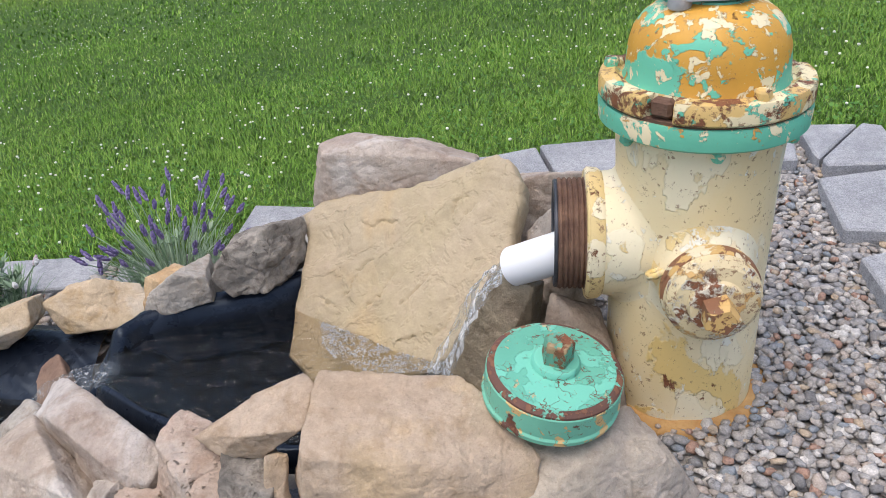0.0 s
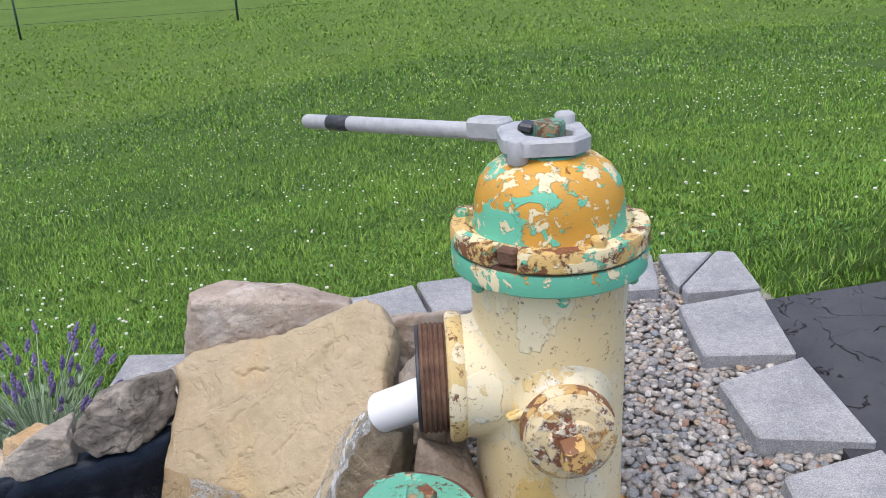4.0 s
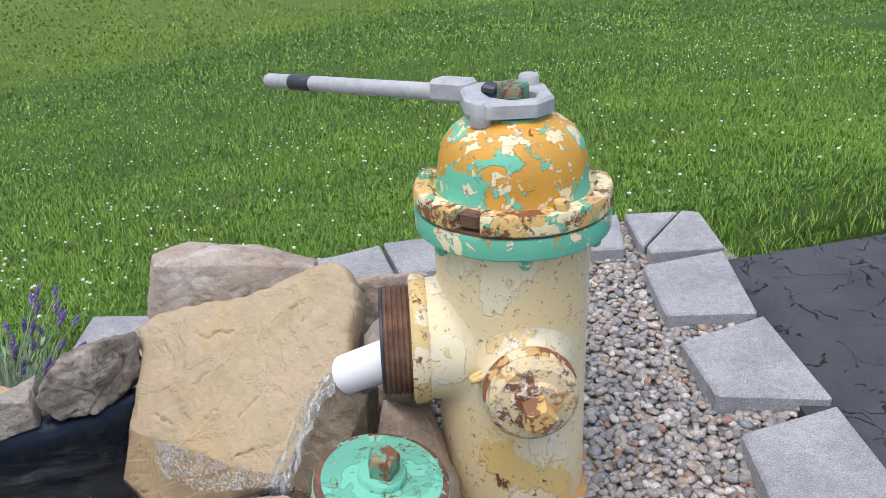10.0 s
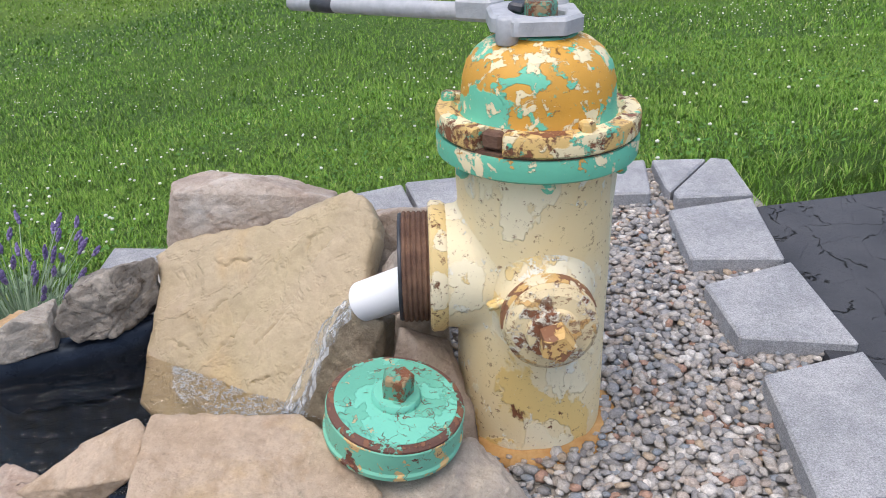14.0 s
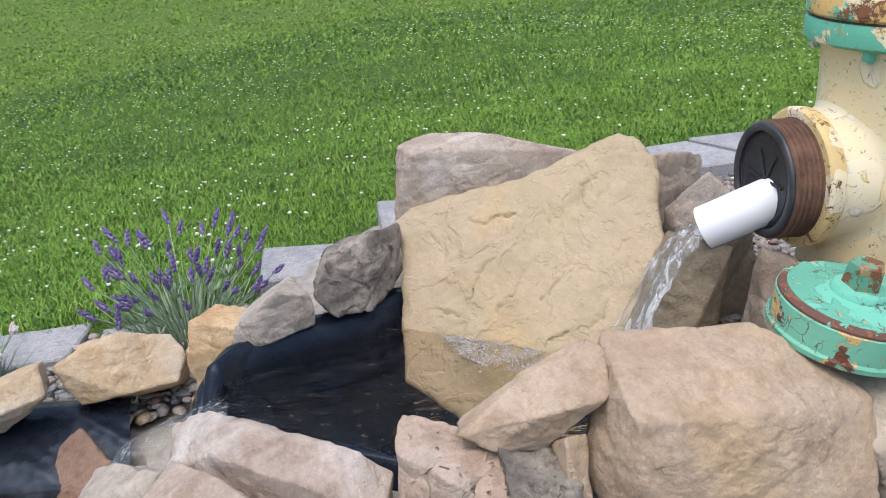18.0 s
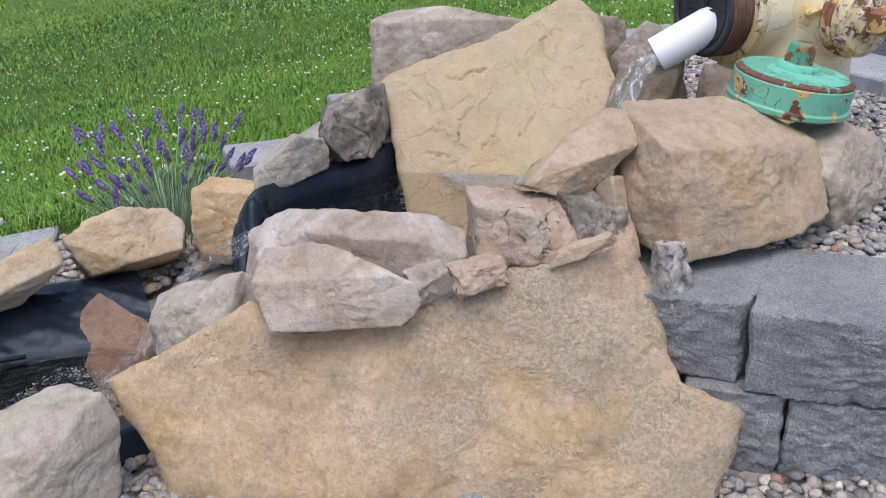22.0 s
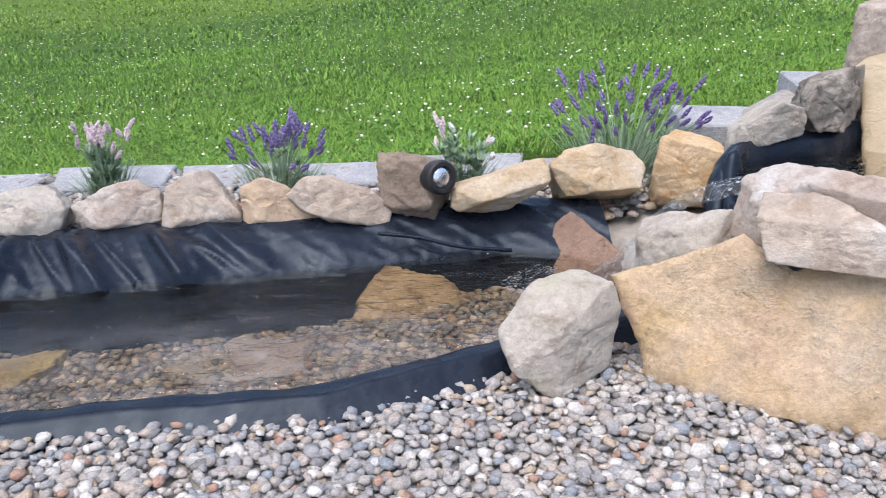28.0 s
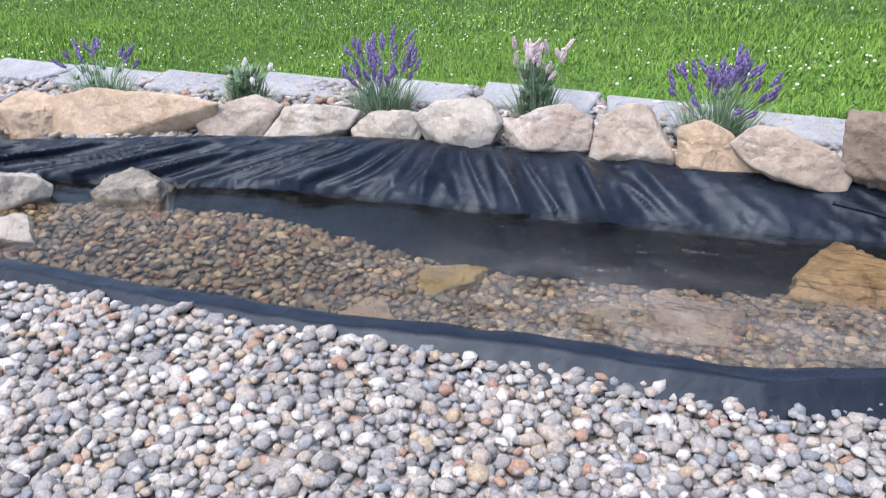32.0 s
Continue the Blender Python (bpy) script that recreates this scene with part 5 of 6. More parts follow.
hewn("rock", [(-0.93, 0.975, 0.168), (-0.85, 1.01, 0.16), (-0.815, 0.96, 0.165), (-0.8, 0.945, 0.12), (-0.818, 0.925, 0.04), (-0.9, 0.875, 0.012), (-0.972, 0.885, 0.06), (-0.985, 0.935, 0.1), (-0.905, 0.89, 0.125), (-0.96, 1.02, 0.02), (-0.82, 1.03, 0.02)],
     ROCK_WHITE, 39, "rounded pale limestone boulder on the gravel", n=56, hard=30, lump=0.005, ledge=0.0008)
hewn("rock", [(-1.15, 1.345, 0.009), (-1.185, 1.325, -0.013), (-1.1, 1.335, 0.011), (-1.02, 1.31, -0.011), (-1.25, 1.11, -0.073), (-1.11, 1.16, -0.063), (-1.03, 1.23, -0.043), (-1.2, 1.27, -0.021), (-1.13, 1.25, -0.015), (-1.26, 1.1, -0.103), (-1.0, 1.2, -0.113), (-1.17, 1.36, -0.113), (-1.0, 1.34, -0.113)],
     ROCK_STAINED, 45, "orange-tan algae-stained stone half under water", n=52, hard=30, lump=0.012, ledge=0.003)
hewn("rock", [(-0.215, 0.79, 0.36), (-0.19, 0.8, 0.355), (-0.2, 0.745, 0.27), (-0.23, 0.75, 0.27), (-0.22, 0.82, 0.34), (-0.19, 0.77, 0.26)], ROCK_CREAM, 55, "thin upright cream chip wedged beside the boulder", n=24, lump=0.003)

# ---------------------------------------------------------------- hydrant
HX, HY, HZ, HK = 0.334, 1.034, 0.235, 1.028
hydrant = thing("fire_hydrant", (HX, HY, HZ), "old fire hydrant in peeling cream, orange and green paint", "fire hydrant")


def h(z):
    return (z - HZ) * 0.985 + (0.014 if z > 0.61 else 0.0)


def tee(name, core, radius, fillet, reach, axis, material, seg=64):
    """A branch that grows out of the barrel with a cast fillet; axis is the barrel's in the branch's own x, y."""
    v, f = [], []
    for s in list(np.linspace(0, 1, 9)) + [2.0]:
        for i in range(seg):
            a = 2 * math.pi * i / seg
            c, d = math.cos(a), math.sin(a)
            foot = math.sqrt(core ** 2 - min(core * 0.985, (radius + fillet) * d) ** 2) - 0.0015 if abs((radius + fillet) * d) < core else core * 0.17
            crease = math.sqrt(core ** 2 - (radius * d) ** 2)
            if s <= 1:
                rr = (radius + fillet) * (1 - s) ** 2 + radius * (2 * s * (1 - s) + s * s)
                z = foot * (1 - s) ** 2 + crease * 2 * s * (1 - s) + (crease + fillet) * s * s
            else:
                rr, z = radius * 0.985, reach
            v.append((rr * c, rr * d, min(z, reach)) if axis == "x" else (rr * d, rr * c, min(z, reach)))
    for j in range(9):
        for i in range(seg):
            q = (j * seg + i, j * seg + (i + 1) % seg, (j + 1) * seg + (i + 1) % seg, (j + 1) * seg + i)
            f.append(q if axis == "x" else q[::-1])
    return mesh_of(name, v, f, material)


def slotted(name, profile, slots, width, depth, material, seg=240):
    """A turned ring with notches struck into its rim."""
    v, f = lathe(profile, seg)
    out = []
    for x, y, z in v:
        r, a = math.hypot(x, y), math.degrees(math.atan2(y, x))
        if any(abs((a - q + 180) % 360 - 180) < width for q in slots):
            r2 = min(r, depth)
            x, y = x * r2 / r, y * r2 / r
        out.append((x, y, z))
    me = mesh_of(name, out, f, material)
    me.set_sharp_from_angle(angle=radians(30))
    return me


part("barrel", turned("barrel", HK, [(0.1, h(0.2)), (0.1, h(0.3)), (0.0985, h(0.42)), (0.0985, h(0.6)), (0.101, h(0.635)), (0.106, h(0.65))], PAINT_BODY, 64), hydrant, "cream painted iron barrel")
part("lower_flange", turned("lower_flange", HK, [(0.1, h(0.645)), (0.117, h(0.648)), (0.1225, h(0.652)), (0.1235, h(0.672)), (0.121, h(0.6775)), (0.1, h(0.6775))], PAINT_FLANGE_LOW, 64), hydrant, "chipped green flange")
part("gasket", turned("gasket", HK, [(0.1, h(0.677)), (0.1175, h(0.677)), (0.1175, h(0.6815)), (0.1, h(0.6815))], RUST, 64), hydrant, "thin dark gasket line")
SLOTS = (-130, 12, 131)
part("upper_flange", slotted("upper_flange", [(r * HK, z) for r, z in [(0.09, h(0.681)), (0.121, h(0.681)), (0.1235, h(0.684)), (0.1235, h(0.702)), (0.1215, h(0.7065)), (0.104, h(0.7085)), (0.099, h(0.703)), (0.09, h(0.703))]], SLOTS, 8.5, 0.1075, PAINT_FLANGE_UP), hydrant, "rusty cream bonnet flange")
part("bonnet", turned("bonnet", HK, [(0.096, h(0.703)), (0.0935, h(0.709)), (0.0925, h(0.727)), (0.0908, h(0.744)), (0.086, h(0.762)), (0.076, h(0.777)), (0.062, h(0.788)), (0.049, h(0.794)), (0.043, h(0.797)), (0.03, h(0.799))], PAINT_DOME, 64), hydrant, "domed bonnet in peeling orange and green")
part("bonnet_collar", turned("bonnet_collar", HK, [(0.042, h(0.784)), (0.045, h(0.794)), (0.043, h(0.799)), (0.03, h(0.801))], PAINT_CAP, 40), hydrant, "green collar below the operating nut")
part("operating_nut", turned("operating_nut", HK, [(0.0205, h(0.798)), (0.02, h(0.831)), (0.0175, h(0.835))], PAINT_NUT, 5, 20), hydrant, "rusty green five-sided operating nut")
bolt_me = turned("bolt", HK, [(0.0095, 0.0), (0.0095, 0.008), (0.008, 0.011), (0.004, 0.012)], PAINT_FLANGE_UP, 6, 20)
nut_me = turned("bolt_end", HK, [(0.0075, 0.0), (0.0085, -0.009), (0.005, -0.014)], PAINT_FLANGE_LOW, 6, 20)
lug_me = bevelled_box("slot_lug", 0.026, 0.02, 0.022, RUST, 0.004)
for q in (-74, 67, 160):
    part("bolt", bolt_me, hydrant, "", pose(0.1125 * math.cos(radians(q)), 0.1125 * math.sin(radians(q)), h(0.707), 0, 0, q))
for q in SLOTS:
    part("slot_lug", lug_me, hydrant, "rusted bolt head in a slot of the flange", pose(0.1095 * math.cos(radians(q)), 0.1095 * math.sin(radians(q)), h(0.695), 0, 0, q + 90))
for k in range(6):
    q = radians(-96 + 60 * k)
    part("bolt_end", nut_me, hydrant, "", pose(0.111 * math.cos(q), 0.111 * math.sin(q), h(0.648), 0, 0, 10 * k))
# large outlet, facing the basin
OUT = pose(0, 0, 0.492 - HZ, 0, -90, -6)


outlet = part("outlet", tee("outlet", 0.0992 * HK, 0.0815 * HK, 0.0135, 0.12, "x", PAINT_OUTLET), hydrant, "wide cream side outlet", OUT)
part("outlet_rim", turned("outlet_rim", HK, [(0.081, 0.117), (0.0855, 0.123), (0.0865, 0.136), (0.083, 0.1395), (0.078, 0.14)], PAINT_RIM, 56), outlet, "rust-edged cream rim")
threads = [(0.077, 0.138)]
for k in range(5):
    threads += [(0.0705, 0.142 + 0.0068 * k), (0.0728, 0.144 + 0.0068 * k), (0.0728, 0.1463 + 0.0068 * k), (0.0705, 0.148 + 0.0068 * k)]
threads += [(0.0695, 0.1775), (0.061, 0.179), (0.059, 0.172), (0.059, 0.152)]
part("thread", turned("thread", HK, threads, RUST, 56, 25), outlet, "rusty brown screw thread")
part("thread_end", mesh_of("thread_end", *lathe([(0.0705 * HK, 0.1755), (0.0712 * HK, 0.178), (0.0695 * HK, 0.1805), (0.0605 * HK, 0.1805), (0.0595 * HK, 0.1755)], 56, True), STEEL_DARK), outlet, "dark grey end face of the thread")
part("plug", turned("plug", HK, [(0.0605, 0.152), (0.0605, 0.174), (0.052, 0.1765), (0.048, 0.174), (0.02, 0.1735), (0.001, 0.1735)], RUBBER, 48), outlet, "dark rubber plug")
flute = bevelled_box("plug_rib", 0.004, 0.08, 0.006, RUBBER, 0.001)
for k in range(3):
    part("plug_rib", flute, outlet, "", pose(0.0, 0.0, 0.1735, 0, 0, 60 * k))
# hose outlet, facing the walkway
HOSE = pose(0, 0, 0.48 - HZ, 90, 0, -4)
hose = part("hose_outlet", tee("hose_outlet", 0.0992 * HK, 0.0555 * HK, 0.024, 0.122, "y", PAINT_OUTLET), hydrant, "small cream front outlet", HOSE)
part("cap_rim", turned("cap_rim", HK, [(0.05, 0.115), (0.0565, 0.116), (0.0585, 0.12), (0.0585, 0.132), (0.056, 0.136), (0.053, 0.137)], PAINT_RUSTY_RIM, 48, 25), hose, "rusty brown rim of the cap")
part("hose_cap", turned("hose_cap", HK, [(0.053, 0.135), (0.0565, 0.139), (0.055, 0.15), (0.048, 0.156), (0.033, 0.159), (0.031, 0.167), (0.024, 0.169)], PAINT_NOZZLE, 48, 25), hose, "rust-stained cap")
part("chain_lug", mesh_of("chain_lug", *lathe([(0.012, -0.004), (0.012, 0.004), (0.005, 0.004), (0.005, -0.004)], 20, True), PAINT_BODY), hose, "small pierced chain lug", pose(-0.062, 0.012, 0.104, 75, 0, 20))
part("cap_nut", turned("cap_nut", HK, [(0.0225, 0.166), (0.0215, 0.19), (0.017, 0.197)], PAINT_RUSTY_RIM, 5, 20), hose, "worn five-sided nut")
verts, faces = lathe([(0.128, 0.0), (0.13, 0.012), (0.118, 0.022), (0.1, 0.026), (0.098, 0.026)], 48)
verts = [(x * (1 + 0.07 * noise.noise(Vector((x * 20, y * 20, 1)))), y * (1 + 0.07 * noise.noise(Vector((x * 20, y * 20, 1)))), z + 0.006 * noise.noise(Vector((x * 30, y * 30, 5)))) for x, y, z in verts]
part("base_flange", mesh_of("base_flange", verts, faces, RUST_ORANGE), hydrant, "orange rusted foot flange", pose(0.01, 0, -0.005))

# wrench on the operating nut
wrench = thing("hydrant_wrench", (HX, HY, 0.827), "grey cast hydrant wrench resting on the operating nut", "wrench", yaw=-51)


def bar_at(r):
    return (-r, 0, -0.013 - 0.09 * (r - 0.09))


part("handle", mesh_of("handle", *tube([bar_at(0.1), bar_at(0.2), bar_at(0.35), bar_at(0.475), bar_at(0.48)], [0.0115, 0.0115, 0.0115, 0.0115, 0.0095], 20), ALU), wrench, "round grey bar")
part("handle_band", mesh_of("handle_band", *tube([bar_at(0.372), bar_at(0.42)], 0.0121, 20), STEEL_DARK), wrench, "dark band")
part("socket", bevelled_box("socket", 0.06, 0.034, 0.029, ALU, 0.005), wrench, "square socket for the bar", pose(-0.095, 0, -0.009, 0, -5, 0))
# the head: a ring with a pointed nose and two knuckles, round the nut
NOSE = [(0.05, -0.018), (0.05, 0.018), (0.008, 0.06), (-0.03, 0.056), (-0.07, 0.017), (-0.07, -0.017), (-0.03, -0.056), (0.008, -0.06)]
HOLE = [(0.034, 0.0), (0.018, 0.026), (-0.01, 0.03), (-0.036, 0.014), (-0.036, -0.014), (-0.01, -0.03), (0.018, -0.026)]


def reach(poly, a):
    """How far a polygon round the origin extends in the direction a."""
    d, best = Vector((math.cos(a), math.sin(a))), 9.0
    for p, q in zip(poly, poly[1:] + poly[:1]):
        n = Vector((q[1] - p[1], p[0] - q[0])).normalized()
        if n.dot(d) > 1e-6:
            best = min(best, n.dot(Vector(p)) / n.dot(d))
    return best


v, seg = [], 96
for shape, trim, z in ((NOSE, 0.0, -0.019), (NOSE, 0.0, -0.003), (NOSE, 0.004, 0.001), (HOLE, -0.003, 0.0), (HOLE, 0.0, -0.003), (HOLE, 0.0, -0.019)):
    for k in range(seg):
        a = 2 * math.pi * k / seg
        r = reach(shape, a) - trim
        v.append((r * math.cos(a), r * math.sin(a), z))
f = [(j * seg + k, j * seg + (k + 1) % seg, (j + 1) % 6 * seg + (k + 1) % seg, (j + 1) % 6 * seg + k) for j in range(6) for k in range(seg)]
me = mesh_of("jaw", v, f, ALU)
me.set_sharp_from_angle(angle=radians(40))
part("jaw", me, wrench, "ring-shaped jaw round the nut")
for at, low, high in (((-0.008, -0.052), -0.031, 0.001), ((-0.012, 0.05), -0.016, 0.013)):
    part("jaw_knuckle", mesh_of("jaw_knuckle", *tube([(*at, low), (*at, low + 0.003), (*at, high - 0.003), (*at, high)], [0.0115, 0.0138, 0.0132, 0.0105], 18), ALU), wrench, "rounded knuckle of the jaw")
part("pawl", bevelled_box("pawl", 0.02, 0.026, 0.012, STEEL_DARK, 0.003), wrench, "dark loose pawl", pose(-0.034, 0.0, 0.001, 0, 8, 25))

# white pipe in the plug
pipe = thing("drain_pipe", (0.176, 1.044, 0.468), "short white plastic pipe sticking out of the hydrant outlet", "pipe")
a, b = Vector((0.012, -0.01, 0.012)), Vector((-0.074, 0.05, -0.05))
ring_v, ring_f = lathe([(0.0292, 0.0), (0.0292, 0.118), (0.026, 0.118), (0.026, 0.0)], 40, True)
part("pipe", mesh_of("pipe", ring_v, ring_f, PVC), pipe, "", Matrix.Translation(a) @ (b - a).to_track_quat("Z", "Y").to_matrix().to_4x4())
pipe.children[0].data.set_sharp_from_angle(angle=radians(40))

# old outlet cap on the boulder
cap = thing("outlet_cap", (0.124, 0.838, 0.4), "flaking turquoise iron outlet cap lying on the boulders", "hydrant cap")
CAPT = Matrix.Identity(4)
nrm = Vector((0.105, -0.12, 0.985)).normalized()
CAPT = nrm.to_track_quat("Z", "Y").to_matrix().to_4x4()
part("cap_body", turned("cap_body", 1.0, [(0.074, -0.012), (0.0815, -0.008), (0.0825, -0.002), (0.08, 0.001), (0.0805, 0.016), (0.0805, 0.03), (0.079, 0.032)], PAINT_CAP_SIDE, 56), cap, "rusty green side", CAPT)
part("cap_edge", turned("cap_edge", 1.0, [(0.0795, 0.03), (0.0792, 0.034), (0.076, 0.0368), (0.0705, 0.038), (0.0695, 0.036)], PAINT_CAP_EDGE, 56), cap, "rusted shoulder", CAPT)
part("cap_top", turned("cap_top", 1.0, [(0.0715, 0.0365), (0.0708, 0.0386), (0.05, 0.0402), (0.029, 0.0415), (0.028, 0.047), (0.026, 0.049), (0.018, 0.05)], PAINT_CAP, 56), cap, "flaking turquoise face", CAPT)
part("cap_nut", turned("cap_nut", 1.0, [(0.02, 0.046), (0.0185, 0.074), (0.0165, 0.077)], PAINT_NUT, 5, 20), cap, "rusty five-sided nut", CAPT @ pose(0, 0, 0, 0, 0, 30))

# ---------------------------------------------------------------- block wall and pavers
wall = tagged(new("wall_front"), "low dry-laid wall of dark split-face concrete blocks", "retaining wall", kind="structure")


u, w = Vector((0.7071, -0.7071, 0)), Vector((0.7071, 0.7071, 0))
front = Vector((-0.163, 0.609, 0))


def wall_block(left, right, depth, low, high, seed, taper=0.03, skew=0.0, foot=0.0):
    """A tapered block between two distances along the wall's face, with a split front and a trowelled top."""
    rim = [front + u * left - w * foot, front + u * right - w * foot, front + u * (right - taper + skew) + w * depth, front + u * (left + taper + skew) + w * depth]
    mid, p, quads = hewn_body([(c.x, c.y, z) for c in rim for z in (low, high)], seed, n=40, hard=150, lump=0.005, ledge=0.0012, fine=0.0035, keep_top=True)
    ob = new("block", mesh_of("block", p, quads, BLOCK))
    ob.data.set_sharp_from_angle(angle=radians(35))
    ob.parent = wall
    ob.location = mid


for k in range(4):
    wall_block(0.003 + 0.3 * k, 0.297 + 0.3 * k, 0.19, 0.145, 0.247, 60 + k, 0.03)
wall_block(-0.235, -0.003, 0.19, 0.143, 0.245, 80, -0.02, 0.06, -0.02)
for k in range(9):
    wall_block(0.058 + 0.1175 * (k - 1), 0.0555 + 0.1175 * k, 0.18, 0.03, 0.142, 70 + k, 0.015)
wall_block(-0.19, -0.062, 0.18, 0.03, 0.14, 81, 0.0, 0.05, -0.04)

edging = tagged(new("edging"), "row of grey concrete pavers edging the gravel bed", "paver edging", kind="structure")


def paver(at, size, turn, top_bevel=0.006):
    me = bevelled_box("paver", *size, PAVER, top_bevel)
    ob = new("paver", me)
    ob.parent = edging
    ob.matrix_basis = pose(*at, *turn)
    return ob


def paver_quad(corners, top, thick=0.1):
    """A paver with splayed ends."""
    bm = bmesh.new()
    lo = [bm.verts.new((x, y, top - thick)) for x, y in corners]
    hi = [bm.verts.new((x, y, top)) for x, y in corners]
    n = len(corners)
    bm.faces.new(hi)
    bm.faces.new(lo[::-1])
    for i in range(n):
        bm.faces.new((lo[i], lo[(i + 1) % n], hi[(i + 1) % n], hi[i]))
    bmesh.ops.recalc_face_normals(bm, faces=bm.faces)
    bmesh.ops.bevel(bm, geom=bm.edges[:], offset=0.004, segments=1, affect="EDGES")
    me = bpy.data.meshes.new("paver")
    bm.to_mesh(me)
    bm.free()
    me.materials.append(PAVER)
    ob = new("paver", me)
    ob.parent = edging
    return ob


paver_quad([(0.79, 1.656), (0.943, 1.826), (0.816, 1.842), (0.79, 1.69)], 0.3)
paver_quad([(0.79, 1.618), (0.955, 1.606), (0.99, 1.806), (0.952, 1.826), (0.794, 1.65)], 0.302)
paver_quad([(0.712, 1.354), (0.88, 1.325), (0.945, 1.594), (0.752, 1.565)], 0.3)
paver_quad([(0.683, 1.09), (0.855, 1.042), (0.885, 1.312), (0.697, 1.258)], 0.3)
paver_quad([(0.62, 0.74), (0.81, 0.73), (0.85, 1.025), (0.673, 0.99)], 0.3)
paver_quad([(0.59, 0.43), (0.77, 0.42), (0.8, 0.715), (0.62, 0.725)], 0.3)
paver_quad([(0.62, 1.675), (0.748, 1.66), (0.802, 1.85), (0.53, 1.855)], 0.298)
paver_quad([(0.25, 1.66), (0.6, 1.68), (0.522, 1.85), (0.232, 1.828)], 0.293)
paver_quad([(0.02, 1.64), (0.24, 1.66), (0.224, 1.826), (0.115, 1.79), (0.06, 1.785)], 0.29)
paver_quad([(-0.22, 1.66), (0.01, 1.63), (0.05, 1.775), (-0.2, 1.83)], 0.25)
paver_quad([(-0.46, 1.71), (-0.235, 1.68), (-0.21, 1.835), (-0.44, 1.88)], 0.16)
joints = [-0.5, -0.79, -1.08, -1.36, -1.635, -1.925, -2.23, -2.535, -2.845, -3.15, -3.45]
for k, (a, b) in enumerate(zip(joints, joints[1:])):
    slip = 0.02 if k % 2 else -0.015
    yb = 1.868 + 0.012 * math.sin(k * 2.3)
    paver_quad([(b + 0.006 + 0.03, yb - 0.15), (a - 0.006 - 0.02 - slip, yb - 0.15 + 0.006), (a - 0.006, yb), (b + 0.006, yb)], 0.045 + 0.004 * math.sin(k * 1.7) + float(sag((a + b) / 2)))

# fence far down the lawn
fence = thing("fence", (0, 0, 0), "thin green wire fence far down the lawn", "fence")
for k in range(10):
    x = -29.3 + 5.45 * k
    y = 23.2 + 0.12 * k
    z = float(lawn_z(x, y))
    part("post", mesh_of("post", *tube([(0, 0, -0.1), (0, 0, 1.3)], 0.03, 8), SLATE_ROD), fence, "", pose(x, y, z))
for zz in (0.1, 0.5, 0.9, 1.25):
    part("wire", mesh_of("wire", *tube([(-30, 23.2, float(lawn_z(-30, 23.2)) + zz), (20.6, 24.5, float(lawn_z(20.6, 24.5)) + zz)], 0.005, 5), SLATE_ROD), fence)

# ---------------------------------------------------------------- rock-shaped lamp
lamp = thing("garden_spotlight", (-1.08, 1.5, 0.05), "brown artificial-rock garden spotlight among the pond stones", "garden light")
p, q = stone_body((0.132, 0.12, 0.138), 91, chamfers=12, hard=20, rough=0.07, n=30, cut=(0.66, 0.84))
part("rock_shell", mesh_of("rock_shell", p, q, ROCK_LAMP), lamp, "brown moulded rock shell", pose(0, 0, 0.065, -8, 4, -10))
FACE = Matrix.Translation((0.044, -0.058, 0.102)) @ Vector((0.5, -0.82, 0.22)).to_track_quat("Z", "Y").to_matrix().to_4x4()
part("bezel", turned("bezel", 1.0, [(0.03, -0.03), (0.034, -0.004), (0.034, 0.01), (0.03, 0.014), (0.0235, 0.014), (0.022, 0.006)], LAMP_BLACK, 32), lamp, "black round bezel", FACE)
part("reflector", turned("reflector", 1.0, [(0.0225, 0.0065), (0.018, 0.011), (0.01, 0.013), (0.001, 0.0135)], CHROME, 32), lamp, "silvery lens", FACE)

# ---------------------------------------------------------------- falling water
def water_sheet(name, points, widths, seed, parent, material, rows=40, cols=12):
    """A thin wavy sheet of water along points, wide across the flow."""
    line = [Vector(p) for p in smooth_line(points, rows)]
    wide = np.interp(np.linspace(0, 1, rows), np.linspace(0, 1, len(widths)), widths)
    v = []
    for i, p in enumerate(line):
        ahead = line[min(i + 1, rows - 1)] - line[max(i - 1, 0)]
        side = Vector((ahead.y, -ahead.x, 0))
        side = side.normalized() if side.length > 1e-5 else Vector((0.5, 0.85, 0))
        out = side.cross(ahead).normalized()
        for k in range(cols + 1):
            s = k / cols - 0.5
            q = Vector((i * 0.22, s * 5, seed))
            v.append(p + side * (s * wide[i]) + out * (0.22 * wide[i] * (0.25 - s * s) * 4 + noise.noise(q * 2.2) * 0.006) + side * noise.noise(q + Vector((0, 0, 9))) * 0.004)
    f = [(i * (cols + 1) + k, i * (cols + 1) + k + 1, (i + 1) * (cols + 1) + k + 1, (i + 1) * (cols + 1) + k) for i in range(rows - 1) for k in range(cols)]
    ob = part(name, mesh_of(name, v, f, material), parent)
    ob.visible_shadow = False


stream = thing("water_stream", (0, 0, 0), "clear water pouring from the white pipe over the stones", "water")
FLOW = [(0.115, 1.08, 0.428), (0.088, 1.093, 0.412), (0.064, 1.098, 0.385), (0.042, 1.1, 0.345), (0.02, 1.106, 0.28), (-0.004, 1.11, 0.226)]
water_sheet("water_sheet", FLOW, [0.04, 0.05, 0.058, 0.072, 0.095, 0.12], 1, stream, FALLING)
